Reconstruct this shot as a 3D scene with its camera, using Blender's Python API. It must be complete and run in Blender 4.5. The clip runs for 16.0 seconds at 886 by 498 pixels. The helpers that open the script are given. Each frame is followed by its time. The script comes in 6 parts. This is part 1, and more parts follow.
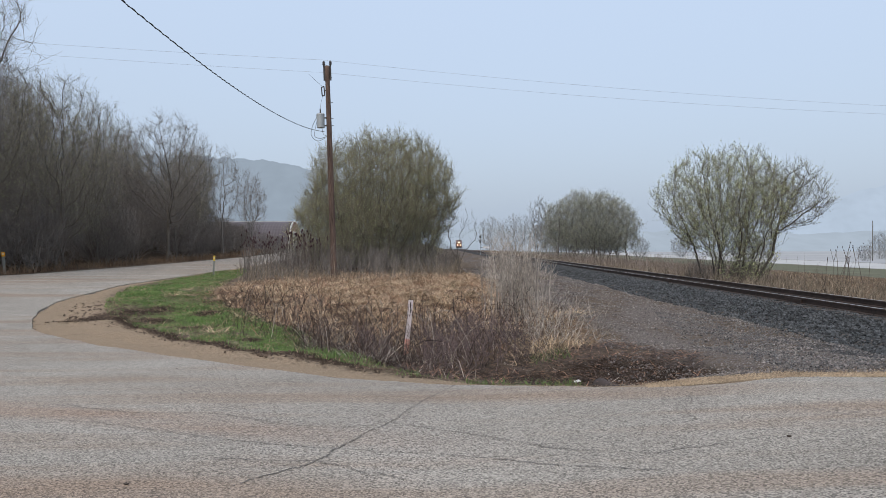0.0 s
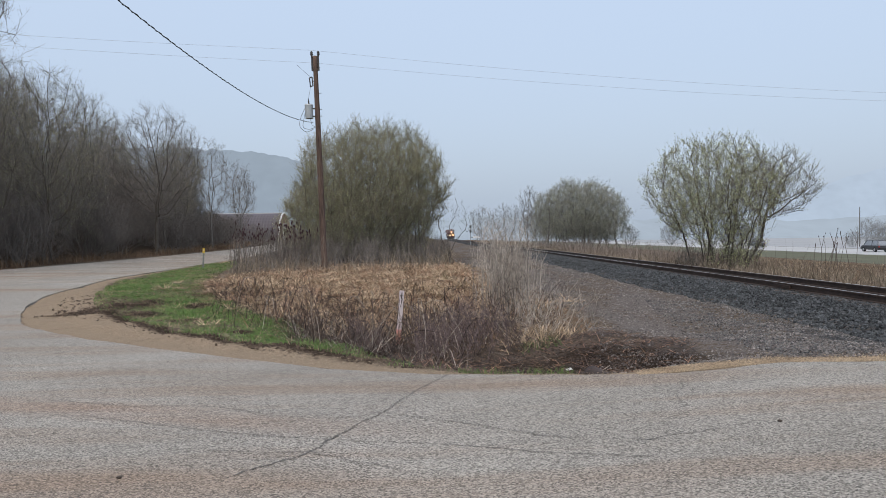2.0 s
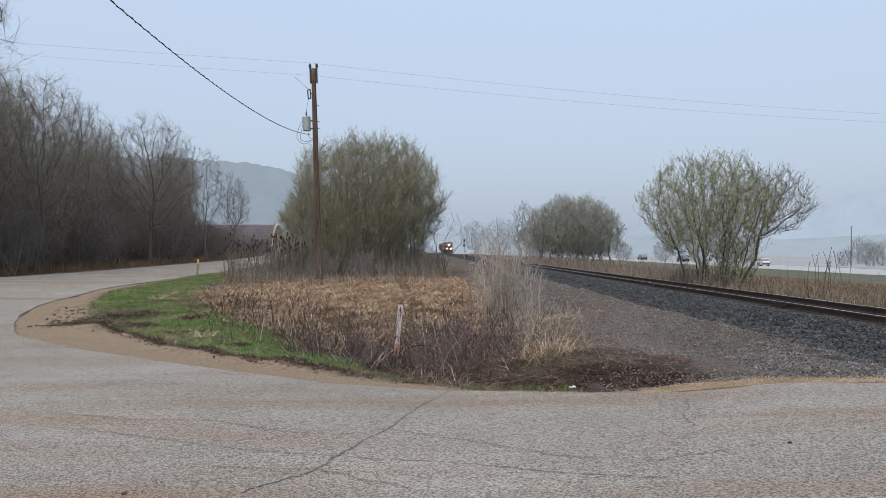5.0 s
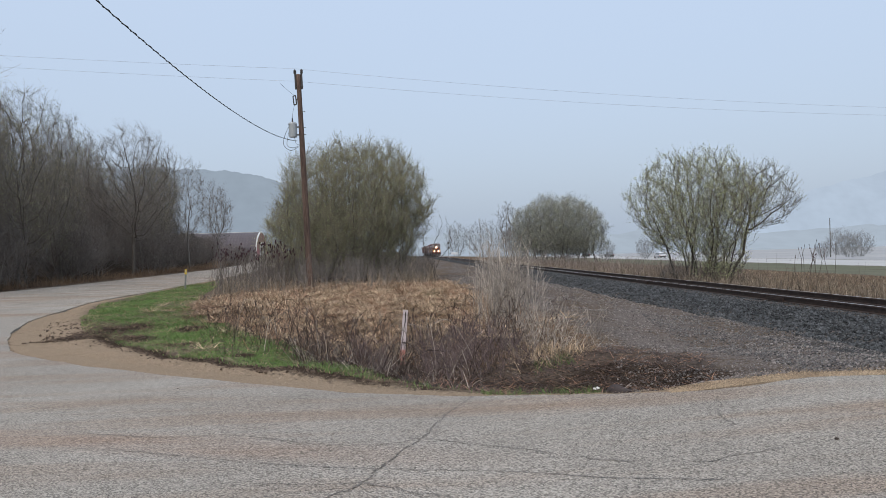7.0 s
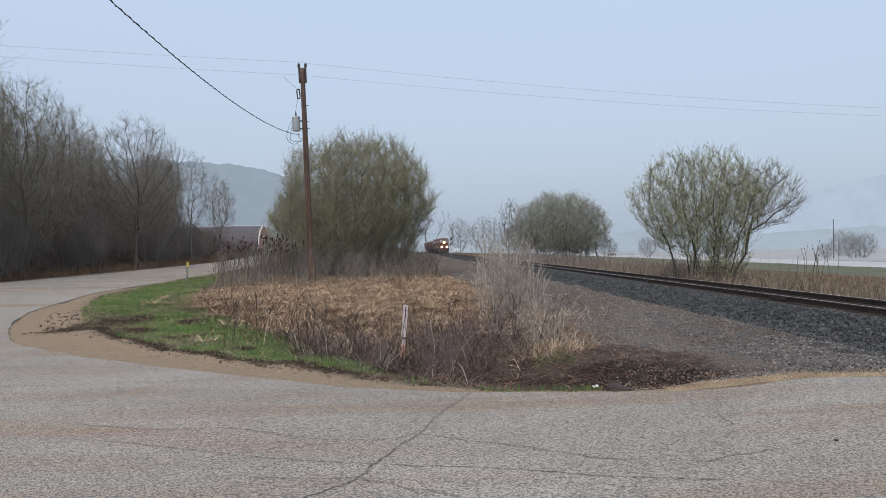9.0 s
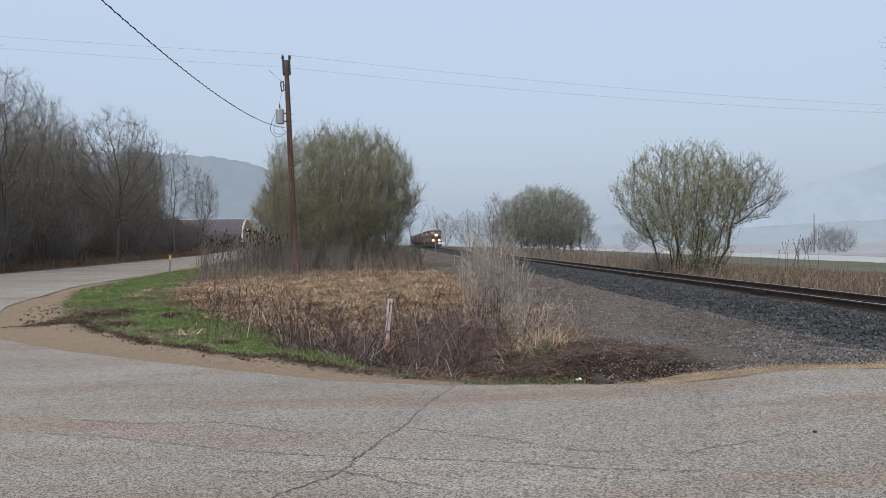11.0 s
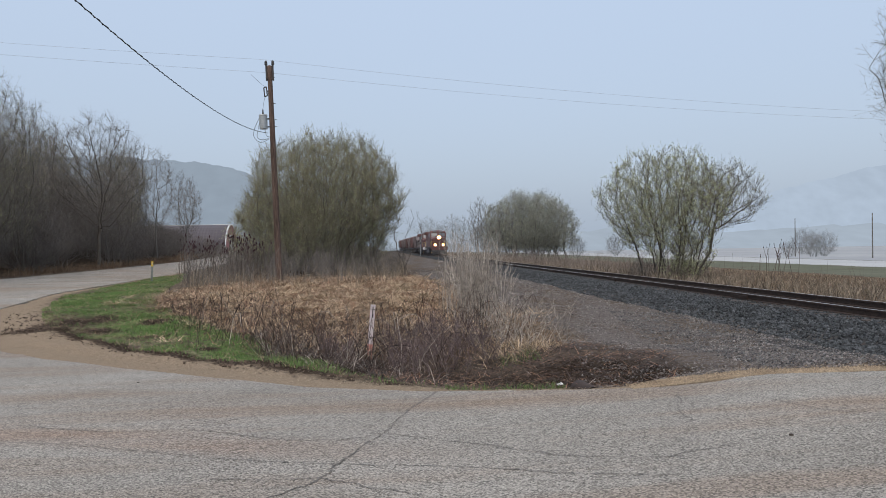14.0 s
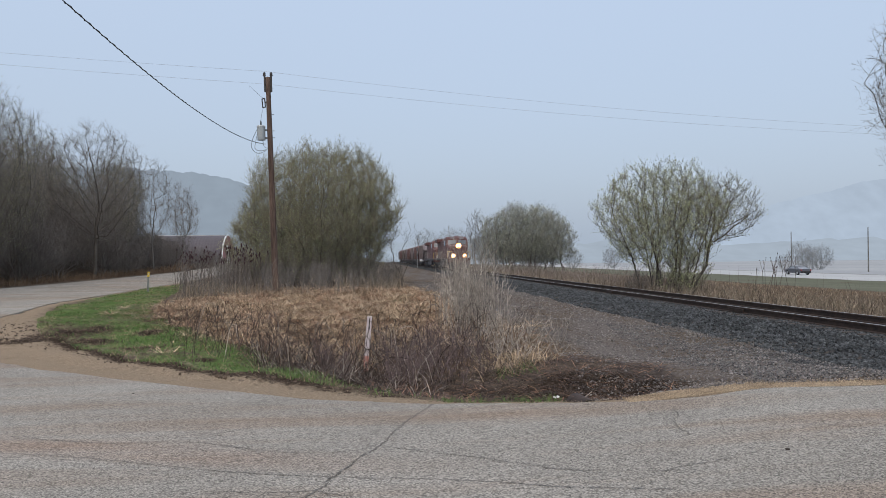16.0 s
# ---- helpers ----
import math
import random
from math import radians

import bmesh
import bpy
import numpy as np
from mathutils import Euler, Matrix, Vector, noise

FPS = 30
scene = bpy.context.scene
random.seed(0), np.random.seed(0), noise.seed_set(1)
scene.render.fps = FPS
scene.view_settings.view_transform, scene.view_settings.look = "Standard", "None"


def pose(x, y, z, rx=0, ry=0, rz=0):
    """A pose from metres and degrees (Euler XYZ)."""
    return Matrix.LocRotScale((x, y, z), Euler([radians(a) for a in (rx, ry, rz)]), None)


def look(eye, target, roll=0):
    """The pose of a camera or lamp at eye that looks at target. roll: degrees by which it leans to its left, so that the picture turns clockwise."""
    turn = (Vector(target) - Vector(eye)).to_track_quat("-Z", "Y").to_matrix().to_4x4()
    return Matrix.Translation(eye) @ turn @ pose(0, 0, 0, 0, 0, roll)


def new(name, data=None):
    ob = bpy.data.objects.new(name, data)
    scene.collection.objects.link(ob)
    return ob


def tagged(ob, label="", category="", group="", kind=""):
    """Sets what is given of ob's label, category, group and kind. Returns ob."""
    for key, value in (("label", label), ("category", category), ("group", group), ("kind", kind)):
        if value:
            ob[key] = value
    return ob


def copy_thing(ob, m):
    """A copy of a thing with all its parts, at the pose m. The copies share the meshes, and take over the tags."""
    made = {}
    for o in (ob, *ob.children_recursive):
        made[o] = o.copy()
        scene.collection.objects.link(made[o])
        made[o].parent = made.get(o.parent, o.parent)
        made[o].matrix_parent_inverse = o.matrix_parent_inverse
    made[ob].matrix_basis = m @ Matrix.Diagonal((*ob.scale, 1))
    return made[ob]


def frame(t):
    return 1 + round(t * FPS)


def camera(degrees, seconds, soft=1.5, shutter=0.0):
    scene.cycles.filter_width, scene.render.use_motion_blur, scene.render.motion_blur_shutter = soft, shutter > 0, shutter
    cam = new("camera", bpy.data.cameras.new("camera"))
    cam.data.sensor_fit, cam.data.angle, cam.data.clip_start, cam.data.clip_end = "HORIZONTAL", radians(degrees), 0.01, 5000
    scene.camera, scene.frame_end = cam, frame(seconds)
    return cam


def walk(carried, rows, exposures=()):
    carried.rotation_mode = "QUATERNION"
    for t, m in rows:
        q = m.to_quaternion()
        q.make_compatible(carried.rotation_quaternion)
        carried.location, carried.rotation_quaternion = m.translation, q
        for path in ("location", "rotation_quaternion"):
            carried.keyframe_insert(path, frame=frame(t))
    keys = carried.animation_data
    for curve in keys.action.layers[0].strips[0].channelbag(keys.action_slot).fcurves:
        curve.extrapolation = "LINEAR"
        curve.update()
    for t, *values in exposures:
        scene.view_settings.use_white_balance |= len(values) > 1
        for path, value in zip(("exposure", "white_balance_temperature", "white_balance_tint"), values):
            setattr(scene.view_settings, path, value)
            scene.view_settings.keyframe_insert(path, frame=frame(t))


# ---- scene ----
cam = camera(62.5, 16.0, soft=0.6)
PATH = [
    (0, (0.133, -0.301, 1.487), (0.1009, 1.6991, 1.4638), -0.14),
    (0.5, (0.131, -0.286, 1.479), (0.0953, 1.7133, 1.4526), -0.38),
    (1, (0.138, -0.291, 1.478), (0.1139, 1.7085, 1.4429), -0.78),
    (1.5, (0.134, -0.277, 1.478), (0.1308, 1.7227, 1.4327), -0.94),
    (2, (0.124, -0.289, 1.482), (0.1183, 1.7104, 1.4318), -0.71),
    (2.5, (0.120, -0.292, 1.482), (0.1063, 1.7077, 1.4304), -0.35),
    (3, (0.107, -0.299, 1.481), (0.0969, 1.7000, 1.4323), -0.05),
    (3.5, (0.100, -0.297, 1.478), (0.0970, 1.7025, 1.4338), 0.08),
    (4, (0.080, -0.318, 1.483), (0.0866, 1.6815, 1.4461), 0.15),
    (6.5, (-0.344, -0.138, 1.524), (-0.2965, 1.8615, 1.5352), -0.85),
    (7, (-0.455, -0.138, 1.526), (-0.3922, 1.8606, 1.5197), -1.54),
    (7.5, (-0.438, -0.110, 1.523), (-0.3719, 1.8886, 1.5121), -1.08),
    (8, (-0.430, -0.100, 1.517), (-0.3826, 1.8997, 1.5159), -0.77),
    (8.5, (-0.435, -0.109, 1.520), (-0.3896, 1.8906, 1.5163), -0.76),
    (9, (-0.427, -0.100, 1.517), (-0.3712, 1.8987, 1.4999), -0.81),
    (11.5, (-0.418, -0.099, 1.515), (-0.3051, 1.8980, 1.4797), -0.71),
    (12, (-0.411, -0.083, 1.521), (-0.2815, 1.9123, 1.4871), -0.82),
    (12.5, (-0.417, -0.108, 1.521), (-0.2831, 1.8874, 1.4868), -0.90),
    (13, (-0.411, -0.117, 1.520), (-0.2762, 1.8785, 1.4878), -0.89),
    (13.5, (-0.394, -0.114, 1.518), (-0.2567, 1.8807, 1.4911), -0.93),
    (14, (-0.378, -0.113, 1.521), (-0.2394, 1.8824, 1.4997), -0.85),
    (14.5, (-0.366, -0.113, 1.516), (-0.2310, 1.8824, 1.4974), -0.72),
    (15, (-0.379, -0.119, 1.518), (-0.2475, 1.8771, 1.5031), -0.85),
    (15.5, (-0.385, -0.123, 1.520), (-0.2491, 1.8726, 1.5167), -0.85),
    (16, (-0.381, -0.123, 1.527), (-0.2335, 1.8716, 1.5377), -0.55),
]
walk(cam, [(t, look(eye, target, roll)) for t, eye, target, roll in PATH],
     exposures=[(0, 0.06), (4, 0.03), (9, 0.0), (12, -0.04), (16, -0.07)])

# ---------------------------------------------------------------- daylight
def daylight():
    w = bpy.data.worlds.new("overcast")
    w.use_nodes = True
    nt = w.node_tree
    nt.nodes.clear()
    out = nt.nodes.new("ShaderNodeOutputWorld")
    sky = nt.nodes.new("ShaderNodeTexSky")
    sky.sky_type, sky.sun_disc = "NISHITA", False
    sky.sun_elevation, sky.sun_rotation = radians(52), radians(200)
    sky.dust_density, sky.air_density = 6.0, 1.0
    b1 = nt.nodes.new("ShaderNodeBackground")
    b1.inputs[1].default_value = 0.05
    nt.links.new(sky.outputs[0], b1.inputs[0])
    # the cloud sheet: a grey-blue veil, a little paler overhead
    tc = nt.nodes.new("ShaderNodeTexCoord")
    sep = nt.nodes.new("ShaderNodeSeparateXYZ")
    ramp = nt.nodes.new("ShaderNodeValToRGB")
    ramp.color_ramp.elements[0].position, ramp.color_ramp.elements[0].color = 0.0, (0.430, 0.510, 0.622, 1)
    ramp.color_ramp.elements[1].position, ramp.color_ramp.elements[1].color = 0.45, (0.532, 0.640, 0.808, 1)
    nt.links.new(tc.outputs["Generated"], sep.inputs[0])
    nt.links.new(sep.outputs[2], ramp.inputs[0])
    b2 = nt.nodes.new("ShaderNodeBackground")
    b2.inputs[1].default_value = 0.93
    nt.links.new(ramp.outputs[0], b2.inputs[0])
    add = nt.nodes.new("ShaderNodeAddShader")
    nt.links.new(b1.outputs[0], add.inputs[0])
    nt.links.new(b2.outputs[0], add.inputs[1])
    nt.links.new(add.outputs[0], out.inputs[0])
    scene.world = w
    lamp = bpy.data.lights.new("sun", "SUN")
    lamp.energy, lamp.angle, lamp.color = 1.5, radians(40), (1.0, 0.86, 0.72)
    new("sun", lamp).matrix_world = look((0, 0, 50), (8, 22, 0))


daylight()
scene.view_settings.exposure = 0.0


# ---------------------------------------------------------------- materials
def mat(name, c1, c2, rough=0.85, scale=1.5, fine=25.0, bump=0.3, dist=0.02, metal=0.0, island=0.0, spec=0.3, stretch=None):
    """Two colours mixed by noise at two scales, with relief; island: how far loose pieces differ in brightness."""
    m = bpy.data.materials.new(name)
    m.use_nodes = True
    nt = m.node_tree
    b = nt.nodes["Principled BSDF"]
    b.inputs["Roughness"].default_value, b.inputs["Metallic"].default_value = rough, metal
    b.inputs["Specular IOR Level"].default_value = spec
    geo = nt.nodes.new("ShaderNodeNewGeometry")
    tc = nt.nodes.new("ShaderNodeTexCoord")
    n1, n2 = nt.nodes.new("ShaderNodeTexNoise"), nt.nodes.new("ShaderNodeTexNoise")
    for n, s, d in ((n1, scale, 4), (n2, fine, 3)):
        n.inputs["Scale"].default_value, n.inputs["Detail"].default_value = s, d
        if stretch:
            mp = nt.nodes.new("ShaderNodeMapping")
            mp.inputs["Scale"].default_value = stretch
            nt.links.new(tc.outputs["Object"], mp.inputs[0])
            nt.links.new(mp.outputs[0], n.inputs["Vector"])
        else:
            nt.links.new(tc.outputs["Object"], n.inputs["Vector"])
    add = nt.nodes.new("ShaderNodeMath")
    add.operation = "ADD"
    nt.links.new(n1.outputs["Fac"], add.inputs[0])
    nt.links.new(n2.outputs["Fac"], add.inputs[1])
    rng = nt.nodes.new("ShaderNodeMapRange")
    rng.inputs["From Min"].default_value, rng.inputs["From Max"].default_value = 0.7, 1.3
    nt.links.new(add.outputs[0], rng.inputs["Value"])
    mix = nt.nodes.new("ShaderNodeMix")
    mix.data_type = "RGBA"
    mix.inputs["A"].default_value, mix.inputs["B"].default_value = (*c1, 1), (*c2, 1)
    nt.links.new(rng.outputs["Result"], mix.inputs["Factor"])
    col = mix.outputs["Result"]
    if island:
        hsv = nt.nodes.new("ShaderNodeHueSaturation")
        r2 = nt.nodes.new("ShaderNodeMapRange")
        r2.inputs["To Min"].default_value, r2.inputs["To Max"].default_value = 1 - island, 1 + island
        nt.links.new(geo.outputs["Random Per Island"], r2.inputs["Value"])
        nt.links.new(r2.outputs["Result"], hsv.inputs["Value"])
        nt.links.new(col, hsv.inputs["Color"])
        col = hsv.outputs["Color"]
    nt.links.new(col, b.inputs["Base Color"])
    if bump:
        bp = nt.nodes.new("ShaderNodeBump")
        bp.inputs["Strength"].default_value, bp.inputs["Distance"].default_value = bump, dist
        nt.links.new(n2.outputs["Fac"], bp.inputs["Height"])
        nt.links.new(bp.outputs["Normal"], b.inputs["Normal"])
    return m


def glow(name, colour, strength):
    m = bpy.data.materials.new(name)
    m.use_nodes = True
    b = m.node_tree.nodes["Principled BSDF"]
    b.inputs["Base Color"].default_value = (*colour, 1)
    b.inputs["Emission Color"].default_value = (*colour, 1)
    b.inputs["Emission Strength"].default_value = strength
    return m


def asphalt_mat():
    m = mat("old_asphalt", (0.196, 0.181, 0.157), (0.308, 0.289, 0.256), 0.88, 0.35, 90.0, 0.6, 0.012, spec=0.25)
    nt = m.node_tree
    b = nt.nodes["Principled BSDF"]
    tc = nt.nodes.new("ShaderNodeTexCoord")
    vor = nt.nodes.new("ShaderNodeTexVoronoi")
    vor.inputs["Scale"].default_value = 88
    nt.links.new(tc.outputs["Object"], vor.inputs["Vector"])
    chips = nt.nodes.new("ShaderNodeSeparateColor")
    nt.links.new(vor.outputs["Color"], chips.inputs[0])
    rg = nt.nodes.new("ShaderNodeMapRange")
    rg.inputs["To Min"].default_value, rg.inputs["To Max"].default_value = 0.36, 1.70
    nt.links.new(chips.outputs[0], rg.inputs["Value"])
    hsv = nt.nodes.new("ShaderNodeHueSaturation")
    old = b.inputs["Base Color"].links[0].from_socket
    nt.links.new(rg.outputs["Result"], hsv.inputs["Value"])
    # long rusty wash marks across the junction
    wave = nt.nodes.new("ShaderNodeTexNoise")
    mp = nt.nodes.new("ShaderNodeMapping")
    mp.inputs["Scale"].default_value = (0.12, 0.9, 1)
    mp.inputs["Rotation"].default_value = (0, 0, radians(18))
    nt.links.new(tc.outputs["Object"], mp.inputs[0])
    nt.links.new(mp.outputs[0], wave.inputs["Vector"])
    wave.inputs["Scale"].default_value, wave.inputs["Detail"].default_value = 1.0, 5
    r3 = nt.nodes.new("ShaderNodeMapRange")
    r3.inputs["From Min"].default_value, r3.inputs["From Max"].default_value = 0.46, 0.64
    nt.links.new(wave.outputs["Fac"], r3.inputs["Value"])
    mx = nt.nodes.new("ShaderNodeMix")
    mx.data_type = "RGBA"
    mx.inputs["B"].default_value = (0.218, 0.164, 0.122, 1)
    fac = nt.nodes.new("ShaderNodeMath")
    fac.operation = "MULTIPLY"
    fac.inputs[1].default_value = 0.85
    nt.links.new(r3.outputs["Result"], fac.inputs[0])
    nt.links.new(fac.outputs[0], mx.inputs["Factor"])
    nt.links.new(old, mx.inputs["A"])
    # one long rust stain where water runs across
    tilt = nt.nodes.new("ShaderNodeMapping")
    tilt.inputs["Rotation"].default_value = (0, 0, radians(17.6))
    nt.links.new(tc.outputs["Object"], tilt.inputs[0])
    xyz = nt.nodes.new("ShaderNodeSeparateXYZ")
    nt.links.new(tilt.outputs[0], xyz.inputs[0])

    def ramp(socket, a0, a1, b0, b1):
        r = nt.nodes.new("ShaderNodeMapRange")
        for key, value in zip(("From Min", "From Max", "To Min", "To Max"), (a0, a1, b0, b1)):
            r.inputs[key].default_value = value
        nt.links.new(socket, r.inputs["Value"])
        return r.outputs["Result"]

    def times(p, q):
        k = nt.nodes.new("ShaderNodeMath")
        k.operation = "MULTIPLY"
        nt.links.new(p, k.inputs[0])
        nt.links.new(q, k.inputs[1])
        return k.outputs[0]

    band = times(times(ramp(xyz.outputs[1], 5.05, 5.35, 0, 1), ramp(xyz.outputs[1], 5.6, 5.95, 1, 0)), times(ramp(xyz.outputs[0], -3.6, -1.2, 0.7, 0), ramp(wave.outputs["Fac"], 0.36, 0.56, 0.35, 1)))
    rust = nt.nodes.new("ShaderNodeMix")
    rust.data_type = "RGBA"
    rust.inputs["B"].default_value = (0.236, 0.166, 0.122, 1)
    nt.links.new(band, rust.inputs["Factor"])
    nt.links.new(mx.outputs["Result"], rust.inputs["A"])
    nt.links.new(rust.outputs["Result"], hsv.inputs["Color"])
    nt.links.new(hsv.outputs["Color"], b.inputs["Base Color"])
    return m


def ground_mat():
    """Earth whose cover (turf, straw, sand, gravel, mud, field) follows the zone layers of the sheet."""
    m = bpy.data.materials.new("earth")
    m.use_nodes = True
    nt = m.node_tree
    b = nt.nodes["Principled BSDF"]
    b.inputs["Roughness"].default_value = 0.95
    b.inputs["Specular IOR Level"].default_value = 0.0
    tc = nt.nodes.new("ShaderNodeTexCoord")

    def noise_node(scale, detail=5):
        n = nt.nodes.new("ShaderNodeTexNoise")
        n.inputs["Scale"].default_value, n.inputs["Detail"].default_value = scale, detail
        nt.links.new(tc.outputs["Object"], n.inputs["Vector"])
        return n

    mid, fine, grain = noise_node(1.1), noise_node(9.0), noise_node(42.0, 3)

    def tone(c1, c2, by):
        mx = nt.nodes.new("ShaderNodeMix")
        mx.data_type = "RGBA"
        mx.inputs["A"].default_value, mx.inputs["B"].default_value = (*c1, 1), (*c2, 1)
        r = nt.nodes.new("ShaderNodeMapRange")
        r.inputs["From Min"].default_value, r.inputs["From Max"].default_value = 0.32, 0.68
        nt.links.new(by.outputs["Fac"], r.inputs["Value"])
        nt.links.new(r.outputs["Result"], mx.inputs["Factor"])
        return mx.outputs["Result"]

    col = tone((0.075, 0.060, 0.048), (0.155, 0.125, 0.098), fine)
    covers = (("zone_a", 0, tone((0.045, 0.085, 0.028), (0.110, 0.165, 0.055), fine)),
              # straw ground, darkened to imitate shade in the gaps between tufts
              ("zone_a", 1, tone((0.060, 0.043, 0.031), (0.190, 0.136, 0.092), fine)),
              ("zone_a", 2, tone((0.165, 0.128, 0.094), (0.335, 0.266, 0.192), grain)),
              ("zone_b", 0, tone((0.048, 0.043, 0.040), (0.215, 0.192, 0.178), grain)),
              ("zone_b", 1, tone((0.018, 0.014, 0.011), (0.056, 0.042, 0.032), fine)),
              ("zone_b", 2, tone((0.022, 0.024, 0.026), (0.085, 0.088, 0.092), grain)))
    seps = {}
    for layer in ("zone_a", "zone_b"):
        at = nt.nodes.new("ShaderNodeAttribute")
        at.attribute_name = layer
        seps[layer] = nt.nodes.new("ShaderNodeSeparateColor")
        nt.links.new(at.outputs["Color"], seps[layer].inputs[0])
    for layer, k, cover in covers:
        # the border between two covers wanders with the noise
        a = nt.nodes.new("ShaderNodeMath")
        a.operation = "ADD"
        nt.links.new(seps[layer].outputs[k], a.inputs[0])
        nt.links.new(fine.outputs["Fac"], a.inputs[1])
        r = nt.nodes.new("ShaderNodeMapRange")
        r.inputs["From Min"].default_value, r.inputs["From Max"].default_value = 0.88, 1.12
        nt.links.new(a.outputs[0], r.inputs["Value"])
        mx = nt.nodes.new("ShaderNodeMix")
        mx.data_type = "RGBA"
        nt.links.new(r.outputs["Result"], mx.inputs["Factor"])
        nt.links.new(col, mx.inputs["A"])
        nt.links.new(cover, mx.inputs["B"])
        col = mx.outputs["Result"]
    nt.links.new(col, b.inputs["Base Color"])
    bp = nt.nodes.new("ShaderNodeBump")
    bp.inputs["Strength"].default_value, bp.inputs["Distance"].default_value = 0.7, 0.05
    nt.links.new(fine.outputs["Fac"], bp.inputs["Height"])
    bp2 = nt.nodes.new("ShaderNodeBump")
    bp2.inputs["Strength"].default_value, bp2.inputs["Distance"].default_value = 0.5, 0.02
    nt.links.new(grain.outputs["Fac"], bp2.inputs["Height"])
    nt.links.new(bp.outputs["Normal"], bp2.inputs["Normal"])
    nt.links.new(bp2.outputs["Normal"], b.inputs["Normal"])
    return m


ASPHALT, EARTH = asphalt_mat(), ground_mat()
TAR = mat("crack_fill", (0.090, 0.083, 0.074), (0.195, 0.180, 0.162), 0.9, 4, 60)
# highway surface, its grey paled for distance haze
HIGHWAY = mat("hazed_highway", (0.36, 0.37, 0.375), (0.44, 0.45, 0.455), 0.95, 0.1, 2, spec=0.0)
BARK = mat("grey_brown_bark", (0.075, 0.066, 0.056), (0.150, 0.132, 0.112), 0.92, 3, 30, 0.6)
BARK_GREY = mat("pale_grey_bark", (0.10, 0.095, 0.088), (0.20, 0.19, 0.175), 0.92, 3, 30, 0.6)
# twig colours lightened and greyed to stand in for thin haze
TWIG = mat("bare_twigs", (0.140, 0.128, 0.114), (0.235, 0.215, 0.192), 0.9, 0.6, 8, 0, island=0.35)
TWIG_OLIVE = mat("budding_twigs", (0.165, 0.152, 0.112), (0.270, 0.248, 0.182), 0.9, 0.5, 6, 0, island=0.35)
# far twigs: distance haze is put into this paler base colour
TWIG_HAZE = mat("haze_pale_twigs", (0.230, 0.238, 0.240), (0.310, 0.320, 0.322), 0.95, 0.5, 6, 0, island=0.25)
# leaf colours raised above natural foliage to hold some haze
BUD = mat("young_leaves", (0.385, 0.420, 0.190), (0.510, 0.540, 0.295), 0.7, 0.5, 6, 0, island=0.4)
BUD_DULL = mat("olive_catkins", (0.300, 0.318, 0.155), (0.455, 0.470, 0.250), 0.8, 0.5, 6, 0, island=0.4)
# distant leaves and twigs, their base colours paled to imitate haze
BUD_HAZE = mat("haze_pale_leaves", (0.255, 0.275, 0.225), (0.335, 0.355, 0.295), 0.8, 0.4, 5, 0, island=0.25)
BUD_MIST = mat("hazed_olive_leaves", (0.315, 0.328, 0.230), (0.410, 0.425, 0.305), 0.8, 0.4, 5, 0, island=0.25)
TWIG_MIST = mat("hazed_twigs", (0.205, 0.205, 0.195), (0.290, 0.290, 0.275), 0.95, 0.5, 6, 0, island=0.25)
DEAD_LEAF = mat("dead_leaves", (0.13, 0.085, 0.055), (0.24, 0.165, 0.105), 0.9, 1, 9, 0, island=0.4)
STEEL_RUST = mat("rusty_rail_steel", (0.030, 0.022, 0.019), (0.075, 0.052, 0.042), 0.7, 6, 60, 0.3, 0.004, 0.3)
STEEL_WORN = mat("worn_rail_head", (0.52, 0.50, 0.48), (0.66, 0.64, 0.62), 0.4, 4, 40, 0.05, 0.002, 0.6)
TIE = mat("creosoted_tie", (0.035, 0.028, 0.024), (0.085, 0.068, 0.056), 0.9, 5, 45, 0.7)
STONE = mat("ballast_stone", (0.026, 0.029, 0.031), (0.092, 0.099, 0.104), 0.8, 2, 30, 0.3, 0.01, island=0.65)
STONE_MIXED = mat("mixed_crushed_stone", (0.040, 0.042, 0.044), (0.170, 0.168, 0.166), 0.8, 3, 30, 0.3, 0.01, island=0.8)
STONE_PINK = mat("pinkish_gravel", (0.085, 0.077, 0.073), (0.250, 0.228, 0.214), 0.85, 2, 30, 0.3, 0.01, island=0.6)
POLE_WOOD = mat("weathered_pole", (0.050, 0.034, 0.028), (0.175, 0.120, 0.095), 0.9, 5, 30, 0.9, 0.03, stretch=(1, 1, 0.08))


# ---------------------------------------------------------------- building tools
def part(name, bm, material, parent, label="", smooth=False):
    me = bpy.data.meshes.new(name)
    bm.to_mesh(me)
    bm.free()
    me.materials.append(material)
    if smooth:
        me.polygons.foreach_set("use_smooth", [True] * len(me.polygons))
    ob = new(name, me)
    ob.parent = parent
    return tagged(ob, label)


def sheet(name, verts, faces, material, parent=None, label="", smooth=False):
    """A mesh object from arrays of corners and faces."""
    me = bpy.data.meshes.new(name)
    if isinstance(faces, np.ndarray):
        faces = faces.tolist()
    me.from_pydata([tuple(v) for v in verts] if not isinstance(verts, np.ndarray) else verts.tolist(), [], faces)
    me.materials.append(material)
    if smooth:
        me.polygons.foreach_set("use_smooth", [True] * len(me.polygons))
    ob = new(name, me)
    ob.parent = parent
    return tagged(ob, label)


def thing(name, label, category, m=Matrix(), group=""):
    ob = new(name)
    ob.matrix_basis = m
    ob.empty_display_size = 0.2
    return tagged(ob, label, category, group)


